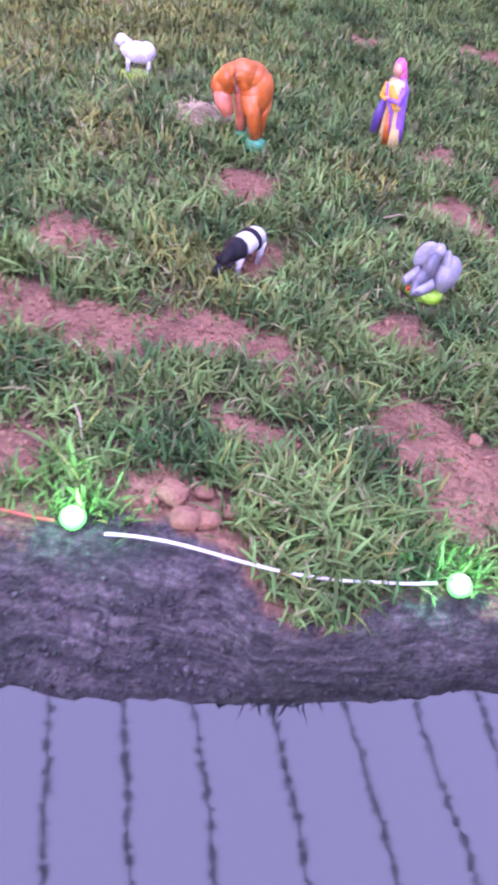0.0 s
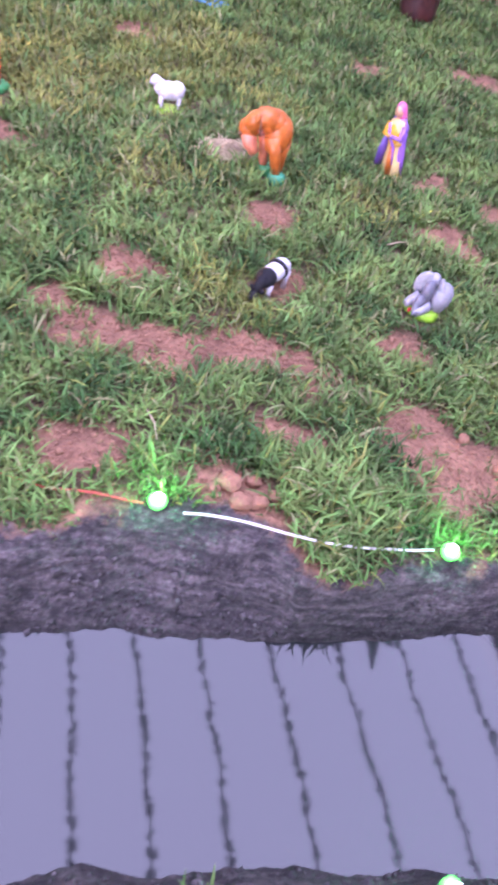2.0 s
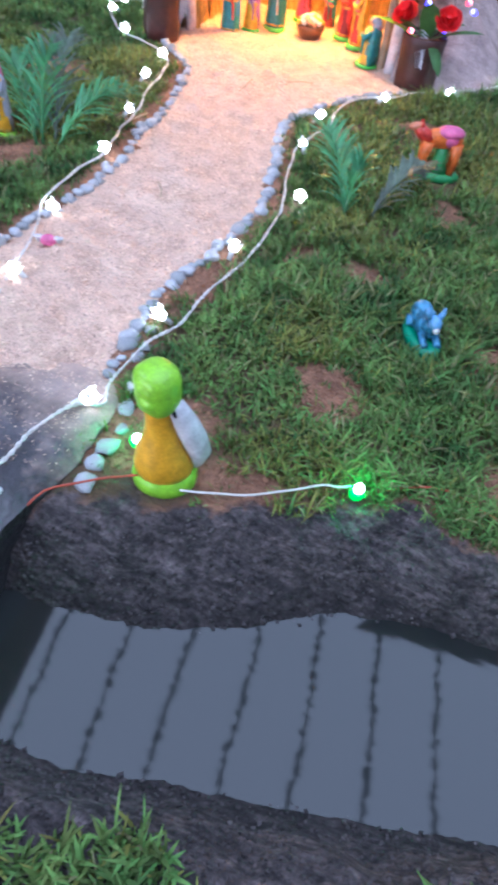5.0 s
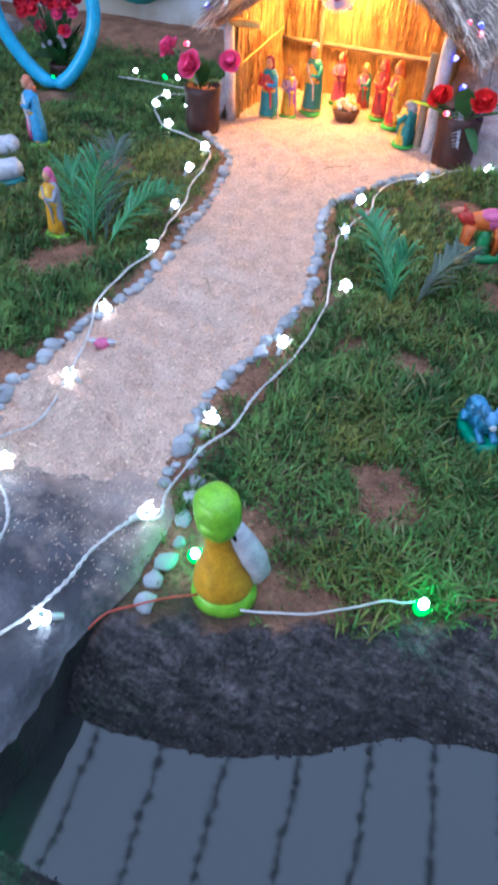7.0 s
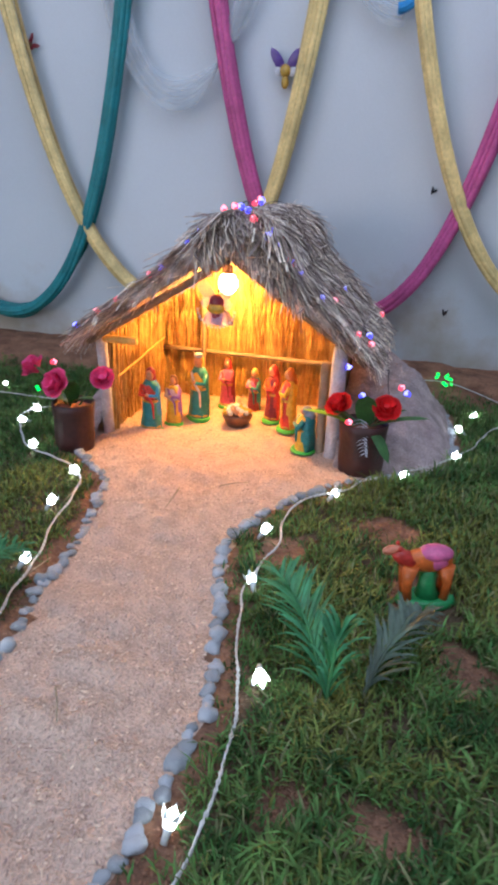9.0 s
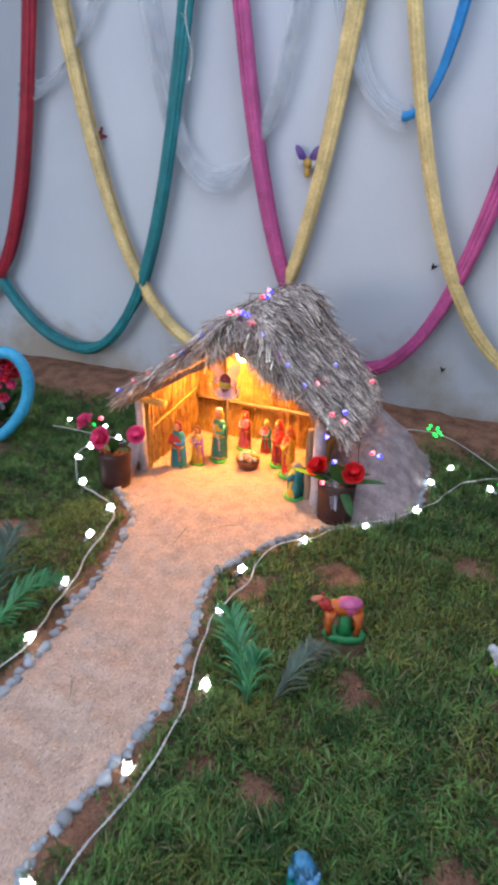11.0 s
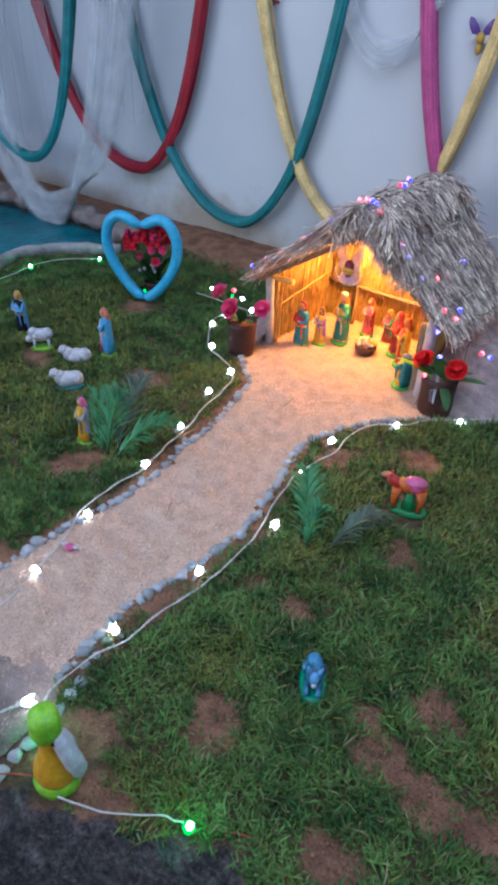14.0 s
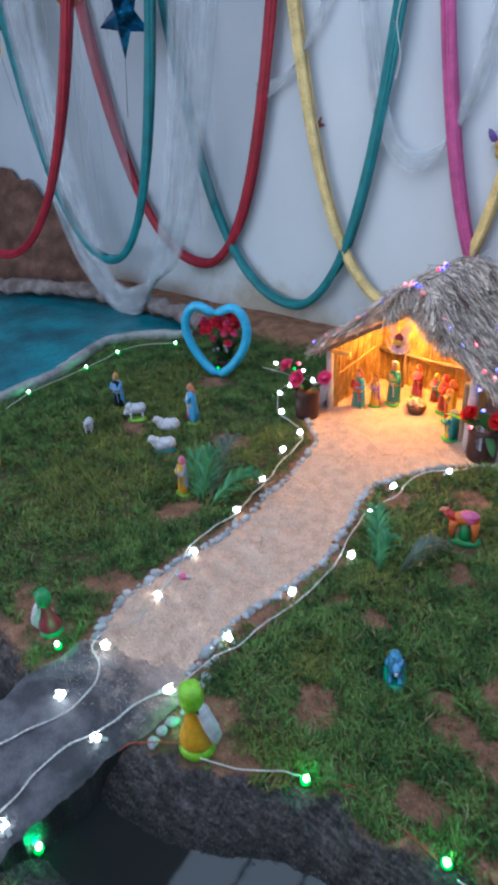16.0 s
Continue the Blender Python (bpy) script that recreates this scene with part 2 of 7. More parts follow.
LED_WHITE, LED_GREEN = glow("led_white", (0.88, 1.0, 0.98), 38.0), glow("led_green", (0.0, 1.0, 0.10), 1.1)
LED_CORE, LED_SMALL_GREEN = glow("led_core", (0.75, 1.0, 0.85), 12.0), glow("led_small_green", (0.01, 1.0, 0.10), 4.0)
LED_BLUE_CORE, LED_RED_CORE = glow("led_blue_core", (0.30, 0.30, 1.0), 5.5), glow("led_red_core", (1.0, 0.26, 0.34), 5.0)
LED_BLUE, LED_RED, BULB_GLOW = glow("led_blue", (0.05, 0.05, 1.0), 5.0), glow("led_red", (1.0, 0.05, 0.10), 3.4), glow("bulb_warm", (1.0, 0.70, 0.30), 60.0)



def soil_and_mud(name, low, high):
    """Red soil that turns to dark streaked mud where the ground's own mud mask says so."""
    m = material(name, (0.375, 0.186, 0.110), (0.200, 0.093, 0.055), scale=17, fine=150, rough=0.92, bump=1.0, dist=0.013, grain=0.30)
    n, lk = m.node_tree.nodes, m.node_tree.links.new
    b, hsv = n["Principled BSDF"], next(q for q in n if q.type == "HUE_SAT")
    tc = next(q for q in n if q.type == "TEX_COORD")

    def cloud(scale, stretch, detail=8.0):
        mp = n.new("ShaderNodeMapping")
        mp.inputs["Scale"].default_value = stretch
        lk(tc.outputs["Object"], mp.inputs["Vector"])
        t = n.new("ShaderNodeTexNoise")
        t.inputs["Scale"].default_value, t.inputs["Detail"].default_value, t.inputs["Roughness"].default_value = scale, detail, 0.65
        lk(mp.outputs["Vector"], t.inputs["Vector"])
        return t.outputs["Fac"]

    att = n.new("ShaderNodeAttribute")
    att.attribute_name = "mud"
    edge = cloud(26.0, (1, 1, 1))
    add = n.new("ShaderNodeMath")
    add.operation = "ADD"
    lk(att.outputs["Fac"], add.inputs[0])
    lk(edge, add.inputs[1])
    cut = n.new("ShaderNodeMapRange")
    cut.inputs["From Min"].default_value, cut.inputs["From Max"].default_value = low, high
    lk(add.outputs[0], cut.inputs["Value"])
    mud = n.new("ShaderNodeValToRGB")
    el = mud.color_ramp.elements
    el[0].position, el[1].position = 0.34, 0.72
    el[0].color, el[1].color = (0.024, 0.020, 0.021, 1), (0.150, 0.122, 0.122, 1)
    for pos, c in ((0.46, (0.052, 0.043, 0.044, 1)), (0.55, (0.086, 0.070, 0.070, 1))):
        k = el.new(pos)
        k.color = c
    lk(cloud(27.0, (0.45, 2.2, 4.0)), mud.inputs["Fac"])
    # layered, crumbly relief
    old = next(q for q in n if q.type == "BUMP")
    crumb = n.new("ShaderNodeBump")
    crumb.inputs["Strength"].default_value, crumb.inputs["Distance"].default_value = 0.9, 0.010
    lk(cloud(42.0, (0.45, 1.6, 2.2), 10.0), crumb.inputs["Height"])
    lk(old.outputs["Normal"], crumb.inputs["Normal"])
    lk(crumb.outputs["Normal"], b.inputs["Normal"])
    # brown-olive soil under the turf, with shade between blades put in its colour
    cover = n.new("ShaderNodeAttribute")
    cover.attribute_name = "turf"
    under_turf = n.new("ShaderNodeMixRGB")
    under_turf.inputs["Color2"].default_value = (0.060, 0.052, 0.024, 1)
    lk(cover.outputs["Fac"], under_turf.inputs["Fac"])
    lk(hsv.outputs["Color"], under_turf.inputs["Color1"])
    mix = n.new("ShaderNodeMixRGB")
    lk(cut.outputs["Result"], mix.inputs["Fac"])
    lk(under_turf.outputs["Color"], mix.inputs["Color1"])
    speck = n.new("ShaderNodeMapRange")
    speck.inputs["From Min"].default_value, speck.inputs["From Max"].default_value = 0.30, 0.72
    speck.inputs["To Min"].default_value, speck.inputs["To Max"].default_value = 0.42, 1.75
    lk(cloud(120.0, (1, 1, 1), 4.0), speck.inputs["Value"])
    grit = n.new("ShaderNodeHueSaturation")
    lk(mud.outputs["Color"], grit.inputs["Color"])
    lk(speck.outputs["Result"], grit.inputs["Value"])
    lk(grit.outputs["Color"], mix.inputs["Color2"])
    # wet mud just above the waterline
    sep = n.new("ShaderNodeSeparateXYZ")
    lk(tc.outputs["Object"], sep.inputs[0])
    wet = n.new("ShaderNodeMath")
    wet.operation = "MULTIPLY_ADD"
    wet.inputs[1].default_value = -0.06
    lk(edge, wet.inputs[0])
    lk(sep.outputs["Z"], wet.inputs[2])
    tide = n.new("ShaderNodeMapRange")
    tide.inputs["From Min"].default_value, tide.inputs["From Max"].default_value = -0.112, -0.080
    tide.inputs["To Min"].default_value, tide.inputs["To Max"].default_value = 0.45, 1.0
    lk(wet.outputs[0], tide.inputs["Value"])
    soak = n.new("ShaderNodeHueSaturation")
    lk(mix.outputs["Color"], soak.inputs["Color"])
    lk(tide.outputs["Result"], soak.inputs["Value"])
    lk(soak.outputs["Color"], b.inputs["Base Color"])
    return m


def dusty_cement():
    """Sawdust trodden into the cement, thinning out from the path's end of the bridge."""
    n, lk = CEMENT.node_tree.nodes, CEMENT.node_tree.links.new
    tc = next(q for q in n if q.type == "TEX_COORD")
    sep, t, add, fac, mix = (n.new("ShaderNode" + k) for k in ("SeparateXYZ", "TexNoise", "Math", "MapRange", "MixRGB"))
    lk(tc.outputs["Object"], sep.inputs[0])
    lk(tc.outputs["Object"], t.inputs["Vector"])
    t.inputs["Scale"].default_value, t.inputs["Detail"].default_value, t.inputs["Roughness"].default_value = 16.0, 8.0, 0.66
    add.operation = "MULTIPLY_ADD"
    add.inputs[1].default_value = 0.42
    lk(t.outputs["Fac"], add.inputs[0])
    lk(sep.outputs["Y"], add.inputs[2])
    fac.inputs["From Min"].default_value, fac.inputs["From Max"].default_value, fac.inputs["To Max"].default_value = 0.46, 0.66, 0.85
    lk(add.outputs[0], fac.inputs["Value"])
    lk(fac.outputs["Result"], mix.inputs["Fac"])
    lk(next(q for q in n if q.type == "HUE_SAT").outputs["Color"], mix.inputs["Color1"])
    mix.inputs["Color2"].default_value = (0.50, 0.37, 0.305, 1)
    lk(mix.outputs["Color"], n["Principled BSDF"].inputs["Base Color"])


dusty_cement()


def damp_wall():
    """White plaster with rising damp and brown splashes along its foot."""
    m = material("damp_plaster", (0.615, 0.645, 0.685), (0.53, 0.565, 0.61), scale=1.6, fine=120, rough=0.9, bump=0.06, ramp=(0.25, 0.75), grain=0.02)
    n, lk = m.node_tree.nodes, m.node_tree.links.new
    tc = next(q for q in n if q.type == "TEX_COORD")
    sep = n.new("ShaderNodeSeparateXYZ")
    lk(tc.outputs["Object"], sep.inputs[0])
    t = n.new("ShaderNodeTexNoise")
    t.inputs["Scale"].default_value, t.inputs["Detail"].default_value, t.inputs["Roughness"].default_value = 3.2, 9.0, 0.62
    lk(tc.outputs["Object"], t.inputs["Vector"])
    top = n.new("ShaderNodeMath")
    top.operation = "MULTIPLY_ADD"
    top.inputs[1].default_value, top.inputs[2].default_value = 1.05, -0.32
    lk(t.outputs["Fac"], top.inputs[0])
    gap = n.new("ShaderNodeMath")
    gap.operation = "SUBTRACT"
    lk(top.outputs[0], gap.inputs[0])
    lk(sep.outputs["Z"], gap.inputs[1])
    fac = n.new("ShaderNodeMapRange")
    fac.inputs["From Min"].default_value, fac.inputs["From Max"].default_value, fac.inputs["To Max"].default_value = -0.10, 0.22, 0.85
    lk(gap.outputs[0], fac.inputs["Value"])
    mix = n.new("ShaderNodeMixRGB")
    lk(fac.outputs["Result"], mix.inputs["Fac"])
    lk(next(q for q in n if q.type == "HUE_SAT").outputs["Color"], mix.inputs["Color1"])
    mix.inputs["Color2"].default_value = (0.36, 0.29, 0.215, 1)
    lk(mix.outputs["Color"], n["Principled BSDF"].inputs["Base Color"])
    return m


WALL_DAMP = damp_wall()
SOIL_MUD, BANK_MUD = soil_and_mud("soil_and_mud", 0.84, 1.06), soil_and_mud("bank_mud", 0.80, 1.02)
WATER = bpy.data.materials.new("still_murky_water")
WATER.use_nodes = True
wb = WATER.node_tree.nodes["Principled BSDF"]
wb.inputs["Base Color"].default_value = (0.014, 0.016, 0.016, 1)
wb.inputs["Roughness"].default_value, wb.inputs["IOR"].default_value = 0.042, 1.50
wno, wbp = WATER.node_tree.nodes.new("ShaderNodeTexNoise"), WATER.node_tree.nodes.new("ShaderNodeBump")
wno.inputs["Scale"].default_value, wno.inputs["Detail"].default_value = 30.0, 2.0
wbp.inputs["Strength"].default_value, wbp.inputs["Distance"].default_value = 0.12, 0.0010
WATER.node_tree.links.new(wno.outputs["Fac"], wbp.inputs["Height"])
WATER.node_tree.links.new(wbp.outputs["Normal"], wb.inputs["Normal"])


# ---- builders ----
class Shape:
    """A bmesh with pieces of several materials."""

    def __init__(self):
        self.bm, self.mats = bmesh.new(), []

    def slot(self, m):
        if m not in self.mats:
            self.mats.append(m)
        return self.mats.index(m)

    def paint_new(self, verts, m, smooth=True):
        k = self.slot(m)
        for f in {f for v in verts for f in v.link_faces}:
            f.material_index, f.smooth = k, smooth

    def ball(self, c, r, m, rot=(0, 0, 0), seg=14, noise_amp=0.0, freq=30.0):
        r = (r, r, r) if isinstance(r, (int, float)) else r
        mat = pose(*c, *rot) @ Matrix.Diagonal((*r, 1))
        v = bmesh.ops.create_uvsphere(self.bm, u_segments=seg, v_segments=max(6, seg // 2 + 1), radius=1, matrix=mat)["verts"]
        if noise_amp:
            for q in v:
                q.co += (q.co - Vector(c)).normalized() * noise_amp * noise.noise(q.co * freq)
        self.paint_new(v, m)
        return v

    def tube(self, pts, radii, m, seg=8, flat=1.0, caps=True):
        """A swept tube along points with a radius at each."""
        pts = [Vector(p) for p in pts]
        radii = [radii] * len(pts) if isinstance(radii, (int, float)) else radii
        k, rings = self.slot(m), []
        side = None
        for i, p in enumerate(pts):
            d = (pts[min(i + 1, len(pts) - 1)] - pts[max(i - 1, 0)]).normalized()
            if side is None:
                side = d.orthogonal().normalized()
            side = (side - d * side.dot(d)).normalized()
            up = d.cross(side)
            rings.append([self.bm.verts.new(p + (side * math.cos(a) + up * math.sin(a) * flat) * radii[i]) for a in (2 * math.pi * j / seg for j in range(seg))])
        for a, b in zip(rings, rings[1:]):
            for j in range(seg):
                f = self.bm.faces.new((a[j], a[(j + 1) % seg], b[(j + 1) % seg], b[j]))
                f.material_index, f.smooth = k, True
        if caps:
            for ring in (rings[0][::-1], rings[-1]):
                self.bm.faces.new(ring).material_index = k

    def lathe(self, prof, m, seg=18, squash=1.0, at=(0, 0, 0), wob=0.0, folds=0):
        """A turned body from (radius, height) pairs, closed at top and bottom; folds ripple it like cloth."""
        k, rings = self.slot(m), []
        for r, z in prof:
            ring = []
            for j in range(seg):
                a = 2 * math.pi * j / seg
                rr = r * (1 + (wob * math.sin(folds * a + z * 9) if folds else 0))
                ring.append(self.bm.verts.new((at[0] + rr * math.cos(a), at[1] + rr * squash * math.sin(a), at[2] + z)))
            rings.append(ring)
        for a, b in zip(rings, rings[1:]):
            for j in range(seg):
                f = self.bm.faces.new((a[j], a[(j + 1) % seg], b[(j + 1) % seg], b[j]))
                f.material_index, f.smooth = k, True
        for ring in (rings[0][::-1], rings[-1]):
            self.bm.faces.new(ring).material_index = k

    def blade(self, base, tip, width, m, sag=0.0, up=(0, 0, 1), n=4):
        """A pointed leaf from base to tip, bowed by sag."""
        base, tip, k = Vector(base), Vector(tip), self.slot(m)
        side = (tip - base).cross(Vector(up))
        side = side.normalized() if side.length > 1e-6 else Vector((1, 0, 0))
        rows = []
        for i in range(n):
            s = i / n
            p = base.lerp(tip, s) + Vector(up) * sag * math.sin(math.pi * s)
            w = width * 0.5 * math.sin(math.pi * (0.12 + 0.80 * s)) ** 0.8
            rows.append((self.bm.verts.new(p - side * w), self.bm.verts.new(p + Vector(up) * w * 0.25), self.bm.verts.new(p + side * w)))
        end = self.bm.verts.new(tip)
        for a, b in zip(rows, rows[1:]):
            for j in (0, 1):
                f = self.bm.faces.new((a[j], a[j + 1], b[j + 1], b[j]))
                f.material_index, f.smooth = k, True
        for j in (0, 1):
            self.bm.faces.new((rows[-1][j], rows[-1][j + 1], end)).material_index = k

    def mesh(self, name):
        me = bpy.data.meshes.new(name)
        self.bm.to_mesh(me)
        self.bm.free()
        for m in self.mats:
            me.materials.append(m)
        return me


def part(name, shape, parent, label="", at=None):
    ob = new(name, shape.mesh(name) if isinstance(shape, Shape) else shape)
    ob.parent = parent
    if at is not None:
        ob.matrix_basis = at
    return tagged(ob, label)


def thing(name, at, label, category, group="", kind="", shape=None):
    ob = new(name, shape.mesh(name) if shape else None)
    ob.matrix_basis = at
    return tagged(ob, label, category, group, kind)


def raw_mesh(name, verts, faces_idx, sizes, mats):
    """A mesh straight from numpy arrays."""
    me = bpy.data.meshes.new(name)
    me.vertices.add(len(verts))
    me.vertices.foreach_set("co", np.asarray(verts, np.float32).ravel())
    me.loops.add(len(faces_idx))
    me.loops.foreach_set("vertex_index", np.asarray(faces_idx, np.int32))
    starts = np.concatenate(([0], np.cumsum(sizes)[:-1])).astype(np.int32)
    me.polygons.add(len(sizes))
    me.polygons.foreach_set("loop_start", starts)
    me.polygons.foreach_set("loop_total", np.asarray(sizes, np.int32))
    for m in mats:
        me.materials.append(m)
    me.update(calc_edges=True)
    return me


# ---- plan ----
WA = radians(15.5)
W_AXIS, W_NORM, W_ORG = Vector((math.cos(WA), math.sin(WA), 0)), Vector((-math.sin(WA), math.cos(WA), 0)), Vector((-1.2, 2.88, 0))


def on_wall(s, z, f=0.0):
    """A point s metres along the back wall, z up, f in front of it."""
    return W_ORG + W_AXIS * s - W_NORM * f + Vector((0, 0, z))


WATER_Z = -0.085
FAR_X = [-2.0, -1.0, -0.75, -0.51, -0.41, -0.31, -0.20, -0.13, -0.06, 0.03, 0.12, 0.20, 0.28, 0.35, 0.42, 0.50, 0.8, 1.8]
FAR_Y = [0.05, 0.13, 0.16, 0.225, 0.30, 0.39, 0.465, 0.54, 0.51, 0.55, 0.59, 0.59, 0.565, 0.57, 0.61, 0.64, 0.72, 0.82]
FSH_X = [-2.0, -0.8, -0.42, -0.34, -0.26, -0.20, -0.15, -0.11, -0.04, 0.04, 0.12, 0.22, 0.34, 0.42, 0.50, 0.8, 1.8]
FSH_Y = [-0.05, 0.05, 0.165, 0.203, 0.252, 0.310, 0.358, 0.391, 0.437, 0.466, 0.479, 0.499, 0.531, 0.558, 0.589, 0.655, 0.755]
NSH_X = [-2.0, -0.8, -0.37, -0.29, -0.22, -0.12, -0.02, 0.07, 0.12, 0.19, 0.26, 0.6, 1.8]
NSH_Y = [-0.30, -0.11, 0.02, 0.04, 0.08, 0.13, 0.19, 0.23, 0.25, 0.26, 0.28, 0.345, 0.45]
NEAR_X = [-2.0, -0.8, -0.5, -0.28, -0.13, 0.02, 0.12, 0.24, 0.6, 1.8]
NEAR_Y = [-0.48, -0.26, -0.13, -0.035, 0.015, 0.10, 0.185, 0.225, 0.285, 0.38]


def smooth(t):
    t = np.clip(t, 0, 1)
    return t * t * (3 - 2 * t)


def lump(x, y, f, seed=0.0):
    """Smooth lattice noise for arrays, -1 to 1."""
    u, v = np.asarray(x, float) * f / 3.2 + seed * 17.31, np.asarray(y, float) * f / 3.2 + seed * 5.17
    i, j = np.floor(u), np.floor(v)
    a, b = u - i, v - j
    a, b = a * a * (3 - 2 * a), b * b * (3 - 2 * b)

    def h(p, q):
        s = np.sin(p * 127.1 + q * 311.7 + seed * 74.7) * 43758.5453
        return s - np.floor(s)
    low, high = h(i, j) * (1 - a) + h(i + 1, j) * a, h(i, j + 1) * (1 - a) + h(i + 1, j + 1) * a
    return 2 * (low * (1 - b) + high * b) - 1


def banks(x):
    o = np.zeros_like(np.asarray(x, float))
    return (np.interp(x, FAR_X, FAR_Y) + 0.012 * lump(x, o, 60, 41) + 0.006 * lump(x, o, 160, 42), np.interp(x, FSH_X, FSH_Y) + 0.006 * lump(x, o, 70, 43),
            np.interp(x, NSH_X, NSH_Y) + 0.006 * lump(x, o, 60, 44), np.interp(x, NEAR_X, NEAR_Y) + 0.012 * lump(x, o, 60, 45))


def ground_z(x, y):
    x, y = np.asarray(x, float), np.asarray(y, float)
    yf, ysf, ysn, yn = banks(x)
    z = 0.006 * lump(x, y, 9, 1) + 0.005 * lump(x, y, 31, 2) + 0.003 * lump(x, y, 83, 3) + 0.0015 * lump(x, y, 170, 8)
    f = -((x - W_ORG.x) * W_NORM.x + (y - W_ORG.y) * W_NORM.y)
    z = z + 0.07 * smooth((0.42 - f) / 0.35) * (1 + 0.3 * lump(x, y, 7, 4))
    ends = smooth((x + 1.95) / 0.2) * smooth((1.75 - x) / 0.2)
    a, b = (yf - y) / np.maximum(yf - ysf, 0.02), (y - yn) / np.maximum(ysn - yn, 0.02)
    drop = np.minimum(np.minimum(a, b), 1.5)
    cut = np.where(drop > 0, np.where(drop < 1, WATER_Z * smooth(drop * 0.92) ** 0.9 * 1.02, WATER_Z - 0.06 * (drop - 0.95) * 2), 0) * ends
    rough = np.where(drop > 0, 0.009 * lump(x * 0.7, y * 2.6, 30, 5) + 0.009 * lump(x * 0.45, y * 2.0, 90, 6) + 0.007 * lump(x, y, 170, 7), 0)
    rough = rough * np.clip(np.abs(cut - WATER_Z) / 0.035, 0.12, 1)
    # trodden sawdust: scuffed hollows and ridges
    trod = np.where(inside(x, y, PATH_POLY), smooth(np.minimum(edge_gap(x, y, PATH_LEFT), edge_gap(x, y, PATH_RIGHT)) / 0.06) * (0.0080 * lump(x * 0.8, y * 1.3, 42, 61) + 0.0068 * lump(x * 0.7, y * 1.5, 95, 62) + 0.0030 * lump(x, y, 190, 63)), 0)
    return z * np.where(drop > 0, 0.6, 1) + cut + rough * ends + trod


def gz(x, y):
    return float(ground_z(x, y))


def inside(x, y, poly):
    x, y = np.asarray(x, float), np.asarray(y, float)
    c = np.zeros(np.broadcast(x, y).shape, bool)
    for (x0, y0), (x1, y1) in zip(poly, poly[1:] + poly[:1]):
        c ^= ((y0 > y) != (y1 > y)) & (x < (x1 - x0) * (y - y0) / ((y1 - y0) if y1 != y0 else 1e-9) + x0)
    return c


PATH_LEFT = [(-0.875, 0.22), (-0.90, 0.32), (-1.0, 0.46), (-1.03, 0.60), (-1.05, 0.72), (-1.06, 0.86), (-1.09, 0.97), (-1.17, 1.15), (-1.28, 1.42), (-1.38, 1.58), (-1.50, 1.64), (-1.66, 1.72)]
PATH_RIGHT = [(-0.605, 0.36), (-0.625, 0.46), (-0.67, 0.57), (-0.71, 0.67), (-0.71, 0.82), (-0.74, 1.02), (-0.82, 1.20), (-0.93, 1.39), (-0.96, 1.50), (-0.94, 1.63), (-0.85, 1.87), (-0.72, 2.0), (-0.64, 2.22), (-0.72, 2.52), (-0.92, 2.74)]
PATH_POLY = PATH_LEFT + [(-1.70, 2.30), (-1.5, 2.62)] + PATH_RIGHT[::-1]

POOL_POLY = [(-2.72, 0.62), (-2.82, 0.95), (-2.98, 1.18), (-3.14, 1.38), (-3.10, 1.62), (-2.92, 1.90), (-3.2, 2.08), (-3.9, 1.93), (-4.9, 1.66), (-4.9, 0.2), (-3.2, 0.1)]

KERB = [(-2.62, 0.40), (-2.72, 0.64), (-2.82, 0.95), (-2.99, 1.20), (-3.14, 1.40), (-3.10, 1.64), (-2.90, 1.90)]
# yellowing spots in the turf, the last three to make the left lawn paler: x, y, radius
OLIVE = [(-1.52, 1.40, 0.15), (-1.40, 1.22, 0.08), (-0.80, 1.62, 0.11), (-0.70, 1.46, 0.10), (-0.52, 1.10, 0.09), (0.10, 1.02, 0.07), (-0.10, 1.30, 0.08), (0.30, 1.40, 0.06), (-0.30, 0.45, 0.08), (-1.60, 0.80, 0.12), (-2.05, 1.30, 0.14), (-0.45, 0.75, 0.07),
         (-0.75, 1.78, 0.22), (-0.48, 1.62, 0.20), (-0.22, 1.92, 0.28), (-1.48, 1.32, 0.22), (-0.66, 1.34, 0.12), (-1.30, 1.06, 0.12), (-1.95, 1.00, 0.34), (-1.62, 0.62, 0.24), (-2.25, 1.36, 0.30)]
